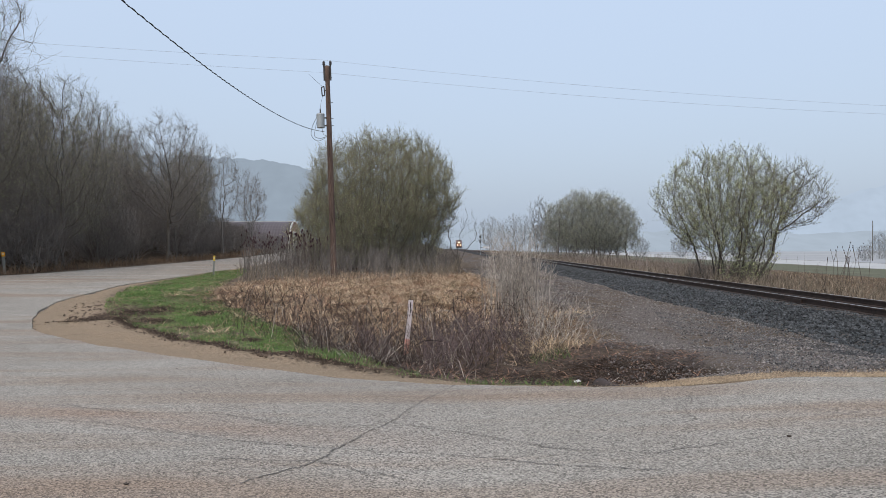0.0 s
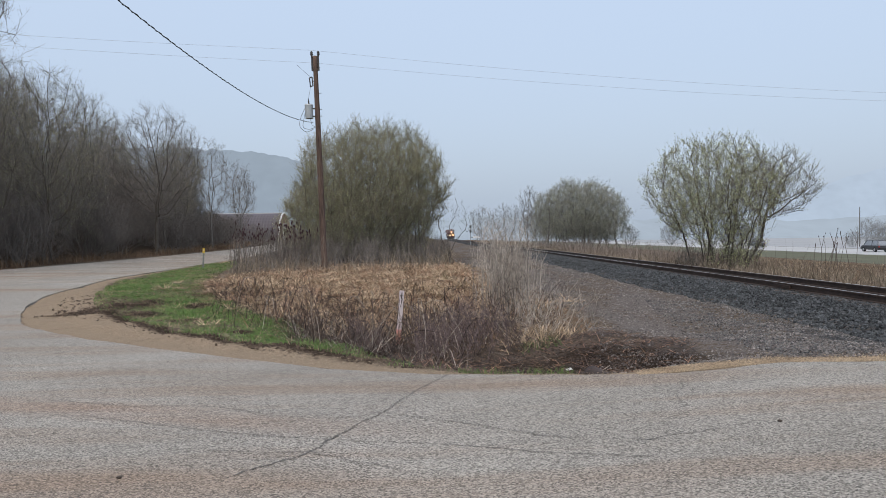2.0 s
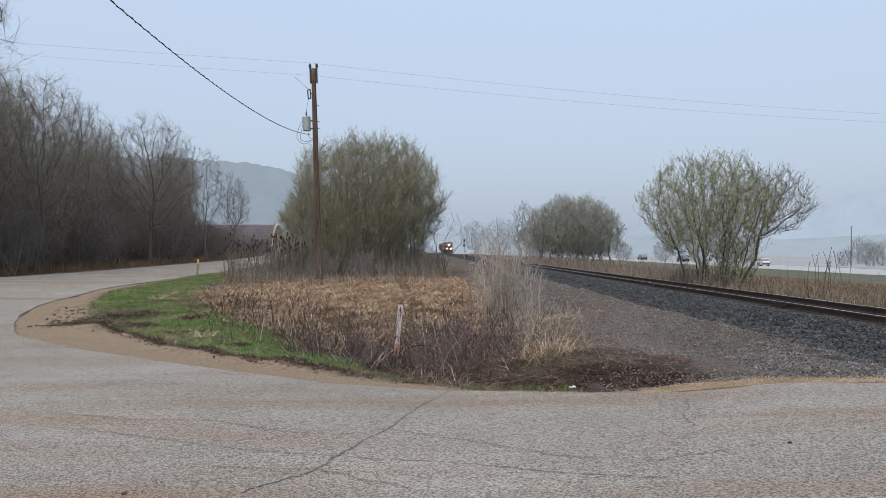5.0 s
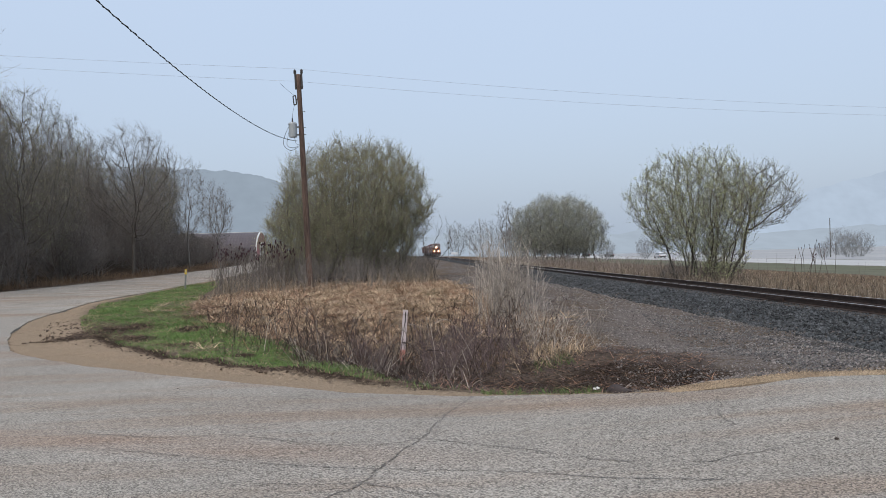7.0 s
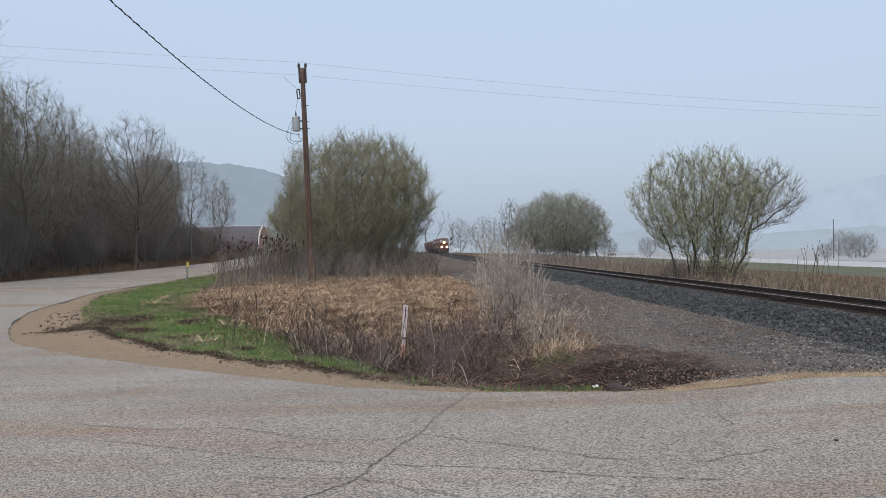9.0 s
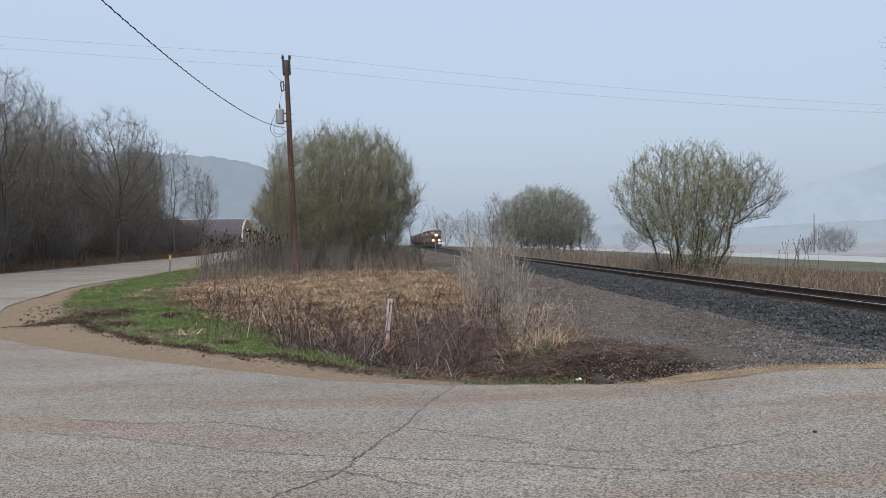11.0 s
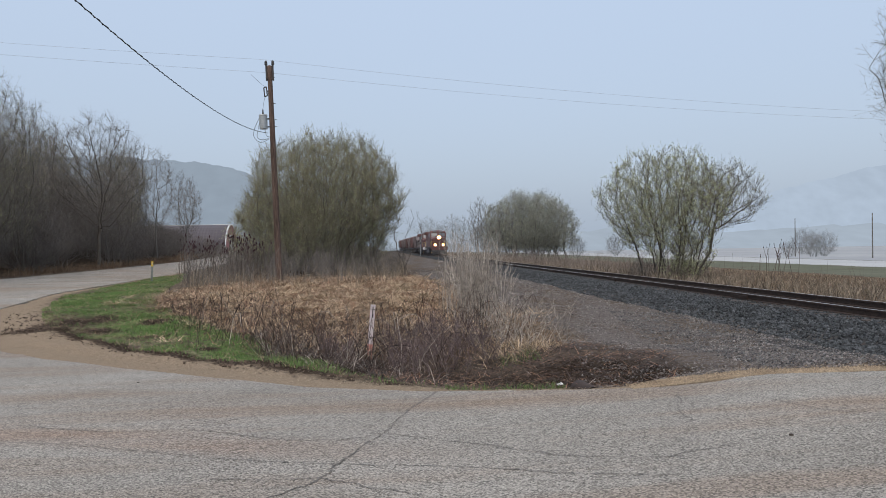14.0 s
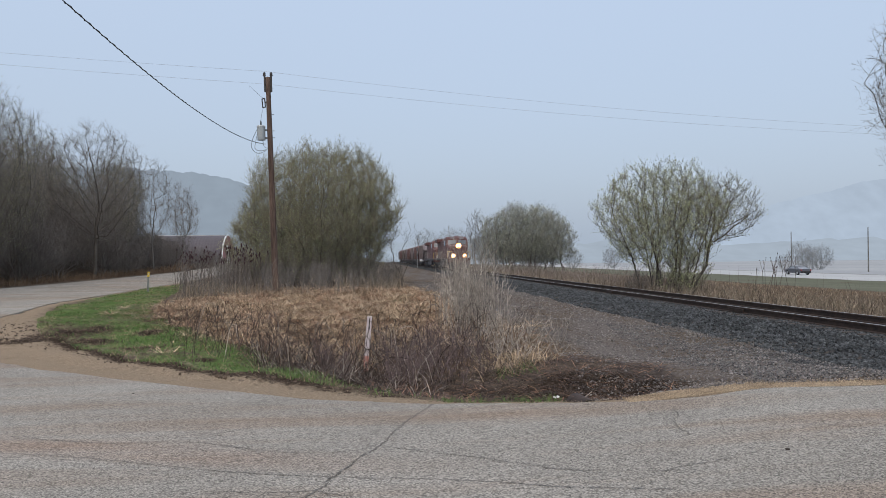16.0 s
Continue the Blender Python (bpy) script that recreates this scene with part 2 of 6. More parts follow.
def add_box(bm, x0, x1, y0, y1, z0, z1, bevel=0.0, m=None):
    r = bmesh.ops.create_cube(bm, size=1.0)
    vs = r["verts"]
    for v in vs:
        v.co = Vector((x0 + (v.co.x + 0.5) * (x1 - x0), y0 + (v.co.y + 0.5) * (y1 - y0), z0 + (v.co.z + 0.5) * (z1 - z0)))
    if m is not None:
        bmesh.ops.transform(bm, matrix=m, verts=vs)
    if bevel:
        es = list({e for v in vs for e in v.link_edges})
        bmesh.ops.bevel(bm, geom=es, offset=bevel, segments=2, affect="EDGES", profile=0.6)
    return bm


def box(*dims, bevel=0.0, m=None):
    return add_box(bmesh.new(), *dims, bevel=bevel, m=m)


def add_rod(bm, p, q, r, r2=None, sides=8, caps=True):
    p, q = Vector(p), Vector(q)
    d = q - p
    m = Matrix.Translation((p + q) / 2) @ d.to_track_quat("Z", "Y").to_matrix().to_4x4()
    bmesh.ops.create_cone(bm, cap_ends=caps, segments=sides, radius1=r, radius2=r if r2 is None else r2, depth=d.length, matrix=m)
    return bm


def rod(p, q, r, r2=None, sides=8):
    return add_rod(bmesh.new(), p, q, r, r2, sides)


def spline(points, n):
    """Points spread evenly by index along a smooth curve through the given ones."""
    p = np.array(points, float)
    k = len(p)
    u = np.linspace(0, k - 1, n)
    i = np.clip(u.astype(int), 0, k - 2)
    f = (u - i)[:, None]
    a, b, c, d = p[np.clip(i - 1, 0, k - 1)], p[i], p[i + 1], p[np.clip(i + 2, 0, k - 1)]
    return 0.5 * (2 * b + (c - a) * f + (2 * a - 5 * b + 4 * c - d) * f ** 2 + (3 * b - a - 3 * c + d) * f ** 3)


def inside(poly, x, y):
    poly = np.asarray(poly)
    res = np.zeros(np.shape(x), bool)
    x1, y1 = poly[-1]
    for x2, y2 in poly:
        hit = ((y2 > y) != (y1 > y)) & (x < (x1 - x2) * (y - y2) / ((y1 - y2) or 1e-9) + x2)
        res ^= hit
        x1, y1 = x2, y2
    return res


def gap_to(line, x, y):
    """Distance to a polyline."""
    best = np.full(np.shape(x), 1e9)
    line = np.asarray(line)
    for (x1, y1), (x2, y2) in zip(line[:-1], line[1:]):
        dx, dy = x2 - x1, y2 - y1
        f = np.clip(((x - x1) * dx + (y - y1) * dy) / (dx * dx + dy * dy + 1e-9), 0, 1)
        best = np.minimum(best, np.hypot(x - x1 - f * dx, y - y1 - f * dy))
    return best


def tubes(lines, sides=4):
    """Tapered tubes along polylines: each is (points, radii). Returns corners and faces."""
    vs, fs = [], []
    for pts, rad, k in lines:
        base = len(vs)
        up = Vector((0.31, 0.17, 0.93))
        last = len(pts) - 1
        for i, p in enumerate(pts):
            d = (pts[min(i + 1, last)] - pts[max(i - 1, 0)])
            s = d.cross(up)
            if s.length < 1e-6:
                s = d.cross(Vector((1, 0, 0)))
            s.normalize()
            t = s.cross(d).normalized()
            if i == last and k == 3:
                vs.append(tuple(p))
                break
            for j in range(k):
                a = 2 * math.pi * j / k
                vs.append(tuple(p + (s * math.cos(a) + t * math.sin(a)) * rad[i]))
        for i in range(last):
            a = base + i * k
            tip = i == last - 1 and k == 3
            for j in range(k):
                j2 = (j + 1) % k
                fs.append((a + j, a + j2, a + k) if tip else (a + j, a + j2, a + k + j2, a + k + j))
    return vs, fs


# ---------------------------------------------------------------- the lie of the land
EDGE = [(30, 9.5), (14, 8.6), (8, 8.25), (5.1, 8.15), (3.9, 8.12), (2.6, 7.9), (1.48, 8.2), (0.09, 8.78), (-1.45, 9.45), (-3.45, 10.85),
        (-5.35, 12.4), (-7.1, 13.9), (-8.6, 15.2), (-10.1, 17.2), (-11.9, 20.7), (-13.3, 24.6), (-14.2, 28.9), (-15, 33), (-15.2, 39),
        (-15.7, 50), (-16.8, 67), (-20, 95), (-24, 125), (-34, 170), (-50, 215)]
FAR = [(30, -14), (24, -14), (19, -14), (14, -14), (9, -14), (4, -14), (-1, -14), (-7, -14), (-14, -13), (-22, -11), (-29, -6), (-34, 2),
       (-36, 10), (-36, 18), (-33, 26), (-30.5, 32), (-28, 37), (-26.3, 42), (-25.6, 48), (-25.3, 57), (-25.3, 68), (-26.5, 96), (-32, 135),
       (-43, 185), (-60, 230)]
EDGE_LINE, FAR_LINE = spline(EDGE, 241), spline(FAR, 241)
ROAD_POLY = np.vstack([EDGE_LINE[::2], FAR_LINE[::-2]])
GRAVEL_LINE = np.array([(2.6, 8.2), (2.9, 9.5), (3.4, 12), (3.7, 14.5), (3.5, 20), (2.6, 30), (1.5, 45), (1.2, 80), (-1, 200), (-8, 500)])
GREEN_POLY = [(-0.5, 10.45), (-1.35, 10.85), (-2.4, 11.65), (-3.3, 12.3), (-4.3, 13.25), (-5.8, 14.8), (-7.4, 16.7), (-9.4, 19.4), (-11.6, 24), (-13.6, 30), (-14.6, 37),
              (-15.2, 48), (-14.6, 52), (-12.6, 44), (-10.6, 34), (-9.4, 28), (-7.0, 22.5), (-4.8, 18.2), (-3.2, 15.6), (-2.0, 13.2), (-0.9, 11.6)]
RAIL_A, RAIL_B, GAUGE = 10.75, -0.024, 1.435
GRADE = -0.0072


def rail_z(y):
    """Height of the rail tops, with a slope chosen to fit the camera's view."""
    return -0.04 + GRADE * np.asarray(y, float)


def highway_z(y):
    return -1.83 - 0.0072 * np.asarray(y, float)


def soft(x, a, b):
    t = np.clip((x - a) / (b - a), 0, 1)
    return t * t * (3 - 2 * t)


def road_z(x, y):
    x, y = np.asarray(x, float), np.asarray(y, float)
    return -0.036 * np.clip(y, -10, 14) + 0.05 * np.clip(x, 0, 4) * np.clip(1 - (y - 9) / 5, 0, 1)


def ground_z(x, y, rough=True):
    x, y = np.asarray(x, float), np.asarray(y, float)
    z = road_z(x, y) + GRADE * np.clip(y - 35, 0, 600) * soft(x, -14, -4)
    u = x - (RAIL_A + RAIL_B * y)
    # ballast bed, falling off to the field on its far side
    rz = rail_z(np.clip(y, -60, 700)) - 0.22
    bed = rz - 0.20 * soft(-u, 0.8, 2.6)
    z = np.where(u > -5, z + (bed - z) * soft(u, -4.5, -2.4), z)
    z = np.where(u > 2.3, rz - 0.5 * soft(u, 2.3, 4.2) - 1.13 * soft(u, 6, 48), z)
    # ditch beside the junction
    d = gap_to([(2.25, 9.15), (0.6, 11.4), (-0.9, 14.2), (-2.2, 18)], x, y)
    z = z - 0.40 * np.exp(-(d / 1.15) ** 2) * soft(y, 8.2, 9.6)
    z = z - 0.30 * np.exp(-((x - 2.12) / 0.36) ** 2) * soft(y, 8.2, 8.75) * soft(-y, -9.16, -8.98)
    z = z + 0.17 * np.exp(-((x - 2.12) / 0.55) ** 2 - ((y - 9.32) / 0.17) ** 2)
    # wheel ruts in the dirt beside the ballast
    for a in (4.9, 6.5):
        z = z - 0.045 * np.exp(-((x - a - 0.035 * (y - 10) - 0.25 * np.sin(y * 0.21)) / 0.28) ** 2) * soft(y, 10, 13)
    # wooded bank beyond the side road, raised to block sky between the trunks
    z = z + 0.30 * np.clip(-28.5 - x, 0, 34) * soft(y, 20, 40) * soft(-y, -128, -108)
    # low swell under the thicket
    z = z + 0.12 * np.exp(-((x + 6) / 5) ** 2 - ((y - 50) / 12) ** 2)
    if rough:
        bump = 0.05 * np.sin(x * 1.7 + 0.6 * np.sin(y * 0.9)) * np.sin(y * 1.3 + 0.8 * np.sin(x * 0.7)) + 0.03 * np.sin(x * 4.1 + y * 2.3) * np.sin(y * 3.7 - x * 1.9)
        z = z + bump * np.clip((y - 8) / 4, 0, 1) * (np.abs(u - 0.7) > 2.6)
    return z


def axis_steps(fine, a, b, reach, grow=1.12):
    mid = list(np.arange(a, b, fine))
    up, s = [b], fine
    while up[-1] < reach:
        s = min(s * grow, 60)
        up.append(up[-1] + s)
    down, s = [a], fine
    while down[-1] > -reach:
        s = min(s * grow, 60)
        down.append(down[-1] - s)
    return np.array(down[:0:-1] + mid + up)


def build_ground():
    xs = axis_steps(0.16, -16, 13, 1500)
    ys = np.concatenate([[-1500, -700, -300, -120, -50, -20, -5, 2], np.arange(6, 30, 0.16), np.arange(30, 60, 0.3)])
    far, s = [60], 0.3
    while far[-1] < 1800:
        s = min(s * 1.1, 60)
        far.append(far[-1] + s)
    ys = np.concatenate([ys, far])
    x, y = np.meshgrid(xs, ys)
    z = ground_z(x, y)
    on_road = inside(ROAD_POLY, x, y)
    edge = gap_to(EDGE_LINE[::3], x, y)
    z = np.where(on_road | (gap_to(FAR_LINE[::4], x, y) < 0.4), road_z(x, y) - 0.06 - 0.15 * soft(edge, 0.3, 1.5), z)
    near = ~on_road & (edge < 0.9) & (y > 7)
    z = np.where(near, np.minimum(z, road_z(x, y) - 0.012 - 0.05 * edge), z)
    n = len(xs)
    i, j = np.meshgrid(np.arange(n - 1), np.arange(len(ys) - 1))
    a = (j * n + i).ravel()
    faces = np.stack([a, a + 1, a + n + 1, a + n], 1)
    ob = sheet("ground", np.stack([x.ravel(), y.ravel(), z.ravel()], 1), faces, EARTH, smooth=True,
               label="rough ground of turf, straw, sand, mud and gravel beside the road")
    tagged(ob, category="ground", kind="structure")
    X, Y = x.ravel(), y.ravel()
    E, R = edge.ravel(), on_road.ravel()
    u = X - (RAIL_A + RAIL_B * Y)
    green = np.where(inside(GREEN_POLY, X, Y), 0.62, 0.0)
    patchy = 0.5 + 0.5 * np.sin(X * 1.1 + 2 * np.sin(Y * 0.31)) * np.sin(Y * 0.7 + X * 0.4)
    green = green * (0.62 + 0.5 * patchy)
    green = np.maximum(green, np.where((u > 24) & (u < 50), 0.37 * soft(u, 22, 30), 0))
    green = np.maximum(green, 0.55 * np.exp(-(np.hypot((X - 0.1) / 0.7, (Y - 31) / 3)) ** 2))
    gx = np.interp(Y, GRAVEL_LINE[:, 1], GRAVEL_LINE[:, 0])
    straw = np.where((X < gx - 0.4) & (X > -10) & (Y > 12) & (Y < 48), 0.62 * soft(Y, 11.5, 14), 0) * (green < 0.3)
    straw = np.maximum(straw, np.where((u > 3.2) & (u <= 26), 0.55, 0))
    wide = np.interp(Y, [8, 9.5, 10, 13, 16, 20, 25, 30, 40], [0.55, 0.62, 0.85, 1.30, 1.75, 2.0, 1.4, 0.5, 0.3])
    sand = np.where(~R, np.clip(1.05 - E / np.maximum(wide, 0.1) * 0.5, 0, 1), 0) * (Y > 7.5) * (Y < 60) * (X < 7)
    sand = np.where((X > 2.4) & ~R, np.clip(1.25 - E / 0.9, 0, 1) * (X < 7.5), sand)
    gravel = np.where((X > gx - 0.9) & (u < -1.2), 0.66, 0)
    gravel = gravel * soft(X - gx, -0.9, 0.3) * (0.80 + 0.30 * np.sin(X * 1.9 + 1.3 * np.sin(Y * 0.45)) * np.sin(Y * 0.33 + X * 0.8))
    mud = 0.95 * np.exp(-(gap_to([(2.8, 9.4), (2.4, 10.6), (2.0, 9.7), (1.2, 10.4), (0.2, 11.3), (-0.8, 12.6), (-1.4, 14)], X, Y) / 1.15) ** 2) * soft(Y, 8.25, 8.9)
    mud = np.maximum(mud, 0.6 * np.exp(-((E - wide * 1.05) / 0.22) ** 2) * (~R) * (Y > 9.6) * (Y < 24))
    mud = np.maximum(mud, 0.75 * np.exp(-(gap_to(GREEN_POLY[:8], X, Y) / 0.30) ** 2))
    mud = np.maximum(mud, 0.66 * np.exp(-(np.hypot(X + 8.9, (Y - 18.8) / 1.5) / 1.3) ** 2))
    mud = np.maximum(mud, np.where((X < -26) & (Y > 20), 0.55, 0))
    mud = np.maximum(mud, 0.62 * np.exp(-(np.hypot((X + 4.5) / 6.5, (Y - 50) / 9)) ** 4))
    # turned-up patches in the turf
    for cx, cy, rx, ry in ((-8.7, 20.3, 1.1, 2.0), (-9.3, 18.6, 0.7, 1.0), (-7.4, 17.8, 0.55, 0.6), (-6.6, 19.6, 0.5, 0.8), (-5.9, 16.4, 0.5, 0.4), (-7.8, 24.0, 0.7, 1.3), (-5.2, 21.2, 0.8, 1.0), (-4.0, 14.2, 0.35, 0.3)):
        mud = np.maximum(mud, 0.86 * np.exp(-np.hypot((X - cx) / rx, (Y - cy) / ry) ** 2))
    mud = np.where((Y < 13) & (X < 6), mud * soft(E, 0.22, 0.5), mud)
    clear = np.where((X < 9) & (Y < 11), soft(E, 0.35, 0.9), 1.0)
    gravel = gravel * clear
    ballast = np.where((u > -4.2) & (u < 3.4), 0.75 * np.maximum(soft(u, -3.0, -1.6), 0.85 * soft(u, -6.3, -3.9) * soft(-Y, -20, -12)) * clear, 0)
    for name, rgb in (("zone_a", (green, straw, sand)), ("zone_b", (gravel, mud, ballast))):
        at = ob.data.attributes.new(name, "FLOAT_COLOR", "POINT")
        data = np.ones((len(X), 4), np.float32)
        for k in range(3):
            data[:, k] = np.clip(rgb[k], 0, 1)
        at.data.foreach_set("color", data.ravel())
    return ob


def build_road():
    """The junction and the side road as one asphalt sheet with a broken edge."""
    n, k = len(EDGE_LINE), 30
    rnd = np.random.default_rng(3)
    jit = np.convolve(rnd.normal(0, 1, n + 4), [0.2, 0.2, 0.2, 0.2, 0.2], "valid")[:n] * 0.07
    f = (np.linspace(0, 1, k) ** 1.6)[None, :, None]
    p = EDGE_LINE[:, None, :] * (1 - f) + FAR_LINE[:, None, :] * f
    tang = np.gradient(EDGE_LINE, axis=0)
    tang /= np.linalg.norm(tang, axis=1)[:, None]
    p[:, 0, :] += np.stack([-tang[:, 1], tang[:, 0]], 1) * jit[:, None]
    z = road_z(p[..., 0], p[..., 1])
    v = np.concatenate([p, z[..., None]], 2).reshape(-1, 3)
    i, j = np.meshgrid(np.arange(n - 1), np.arange(k - 1), indexing="ij")
    a = (i * k + j).ravel()
    faces = np.stack([a, a + k, a + k + 1, a + 1], 1)
    rim = p[:, 0, :]
    low = np.stack([rim[:, 0], rim[:, 1], z[:, 0] - 0.09], 1)
    base = len(v)
    v = np.vstack([v, low])
    ii = np.arange(n - 1)
    faces = np.vstack([faces, np.stack([ii * k, base + ii, base + ii + 1, (ii + 1) * k], 1)])
    ob = sheet("road", v, faces, ASPHALT, label="worn grey asphalt road junction with cracks and a ragged edge")
    tagged(ob, category="road", kind="structure")
    return ob


CRACKS = [[(0.12, 8.74), (-0.04, 8.2), (-0.21, 7.68), (-0.34, 7.2), (-0.50, 6.60), (-0.63, 6.2), (-0.75, 5.79), (-0.83, 5.59), (-0.92, 5.22), (-1.12, 4.95), (-1.37, 4.6)],
          [(-0.50, 6.60), (-0.04, 6.28), (0.41, 5.94), (0.59, 5.75), (0.88, 5.46), (1.18, 5.30), (1.58, 5.17), (1.93, 5.28), (2.32, 5.32)],
          [(2.58, 7.36), (2.50, 7.05), (2.37, 6.80), (2.27, 6.38), (2.28, 6.14)],
          [(3.06, 7.22), (3.28, 6.94), (3.38, 6.51), (3.55, 6.15), (3.78, 5.85)],
          [(-4.96, 8.84), (-4.48, 8.77), (-4.30, 9.24), (-3.91, 9.70), (-3.40, 10.3)],
          [(-3.57, 8.23), (-3.30, 8.50), (-2.93, 8.77)],
          [(-4.30, 7.54), (-3.62, 7.24), (-3.01, 7.02), (-2.48, 7.02), (-1.90, 6.78), (-1.45, 6.50), (-1.04, 6.41), (-0.70, 6.45), (-0.50, 6.60)],
          [(-3.87, 6.70), (-2.99, 6.44), (-2.06, 6.02), (-1.32, 5.73), (-0.61, 5.54), (0.08, 5.38), (0.85, 4.98), (1.55, 4.69)],
          [(-2.33, 7.02), (-2.08, 7.35), (-1.85, 7.60)],
          [(-1.75, 5.30), (-1.35, 5.22), (-0.92, 5.22), (-0.55, 4.95), (-0.20, 4.72)]]


def build_cracks(road):
    rnd = np.random.default_rng(5)
    for c, line in enumerate(CRACKS):
        n = len(line) * 14
        p = spline(line, n)
        p = p + np.stack([np.convolve(rnd.normal(0, 0.035, n + 6), np.ones(7) / 7, "valid") for _ in range(2)], 1) + rnd.normal(0, 0.006, (n, 2))
        t = np.gradient(p, axis=0)
        t /= np.linalg.norm(t, axis=1)[:, None]
        side = np.stack([-t[:, 1], t[:, 0]], 1)
        w = (0.007 if c < 1 else 0.0045) * (0.6 + 0.9 * rnd.random(n))[:, None]
        w[rnd.random(n) < 0.12] = 0.001
        w[0] = w[-1] = 0.001
        a, b = p + side * w, p - side * w
        v = np.vstack([np.column_stack([q, road_z(q[:, 0], q[:, 1]) + 0.005]) for q in (a, b)])
        i = np.arange(n - 1)
        sheet("crack", v, np.stack([i, i + 1, i + 1 + n, i + n], 1), TAR, road, "dark weathered crack in the asphalt")


# ---------------------------------------------------------------- the railway
def track_point(u, y, z):
    return (RAIL_A + RAIL_B * y + u, y, z)


def build_track():
    track = thing("railway_track", "straight single railway track of rusty rails on dark ties in ballast", "track", pose(*track_point(0.72, 0, 0)))
    track["kind"] = "structure"
    turn = math.degrees(math.atan(-RAIL_B))
    y0, y1 = -60.0, 520.0
    inv = track.matrix_basis.inverted()
    prof = [(-0.075, 0), (0.075, 0), (0.075, 0.012), (0.014, 0.03), (0.011, 0.13), (0.036, 0.14), (0.036, 0.172), (0.026, 0.182), (-0.026, 0.182), (-0.036, 0.172), (-0.036, 0.14), (-0.011, 0.13), (-0.014, 0.03), (-0.075, 0.012)]
    steps = [y0, 0, 40, 100, 200, y1]
    for k, off in enumerate((-0.036, GAUGE + 0.036)):
        v, f = [], []
        for y in steps:
            for px, pz in prof:
                v.append(inv @ Vector(track_point(off + px, y, float(rail_z(y)) - 0.182 + pz)))
        m = len(prof)
        for s in range(len(steps) - 1):
            for q in range(m):
                f.append((s * m + q, s * m + (q + 1) % m, (s + 1) * m + (q + 1) % m, (s + 1) * m + q))
        rail = sheet("rail", v, f, STEEL_RUST, track, "rust-brown steel rail with a worn top")
        hv, hf = [], []
        for y in steps:
            for px in (-0.024, 0.024):
                hv.append(inv @ Vector(track_point(off + px, y, float(rail_z(y)) + 0.003)))
        for s in range(len(steps) - 1):
            hf.append((2 * s, 2 * s + 1, 2 * s + 3, 2 * s + 2))
        sheet("rail_head", hv, hf, STEEL_WORN, rail, "polished running surface of the rail")
    # ties: those near the camera one by one
    rnd = random.Random(8)
    bm = bmesh.new()
    add_box(bm, -1.3, 1.3, -0.115, 0.115, -0.17, 0.0, bevel=0.015)
    me = bpy.data.meshes.new("tie")
    bm.to_mesh(me)
    bm.free()
    me.materials.append(TIE)
    far_v, far_f = [], []
    y = 4.0
    count = 0
    while y < 420:
        m = inv @ Matrix.Translation(track_point(0.72 + rnd.uniform(-0.04, 0.04), y, float(rail_z(y)) - 0.183)) @ pose(0, 0, 0, 0, 0, turn + rnd.uniform(-1.5, 1.5))
        if count < 200:
            ob = new("tie", me)
            ob.parent = track
            ob.matrix_basis = m
        else:
            b = len(far_v)
            for cx, cy, cz in ((-1.3, -0.11, 0), (1.3, -0.11, 0), (1.3, 0.11, 0), (-1.3, 0.11, 0), (-1.3, -0.11, -0.15), (1.3, -0.11, -0.15)):
                far_v.append(m @ Vector((cx, cy, cz)))
            far_f += [(b, b + 1, b + 2, b + 3), (b + 4, b + 5, b + 1, b)]
        y += 0.53
        count += 1
    tagged(sheet("ties", far_v, far_f, TIE, track), kind="stuff")
    # anchors and joint bars that break the line of the rail
    for y in (9.5, 21.4, 33.3, 45.2):
        b = box(-0.05, -0.012, -0.45, 0.45, 0.03, 0.13, bevel=0.008)
        bmesh.ops.transform(b, matrix=inv @ Matrix.Translation(track_point(-0.06, y, float(rail_z(y)) - 0.18)) @ pose(0, 0, 0, 0, 0, turn), verts=b.verts)
        part("joint_bar", b, STEEL_RUST, track)
    return track


OCTA = np.array([(1, 0, 0), (-1, 0, 0), (0, 1, 0), (0, -1, 0), (0, 0, 1), (0, 0, -1)], float)
OCTA_F = np.array([(0, 2, 4), (2, 1, 4), (1, 3, 4), (3, 0, 4), (2, 0, 5), (1, 2, 5), (3, 1, 5), (0, 3, 5)])


def stones(name, label, x, y, size, material, seed, sink=0.2):
    rnd = np.random.default_rng(seed)
    n = len(x)
    q = rnd.normal(size=(n, 4))
    q /= np.linalg.norm(q, axis=1)[:, None]
    a, b, c, d = q.T
    rot = np.stack([np.stack([1 - 2 * (c * c + d * d), 2 * (b * c - a * d), 2 * (b * d + a * c)], 1),
                    np.stack([2 * (b * c + a * d), 1 - 2 * (b * b + d * d), 2 * (c * d - a * b)], 1),
                    np.stack([2 * (b * d - a * c), 2 * (c * d + a * b), 1 - 2 * (b * b + c * c)], 1)], 1)
    s = size[:, None] * rnd.uniform(0.65, 1.25, (n, 3))
    pts = OCTA[None] * s[:, None, :] * rnd.uniform(0.75, 1.25, (n, 6, 1))
    pts = np.einsum("nij,nkj->nki", rot, pts)
    z = ground_z(x, y) + size * (1 - sink) * 0.6
    pts += np.stack([x, y, z], 1)[:, None, :]
    faces = (OCTA_F[None] + 6 * np.arange(n)[:, None, None]).reshape(-1, 3)
    ob = sheet(name, pts.reshape(-1, 3), faces, material, label=label)
    return tagged(ob, category="gravel", kind="stuff")


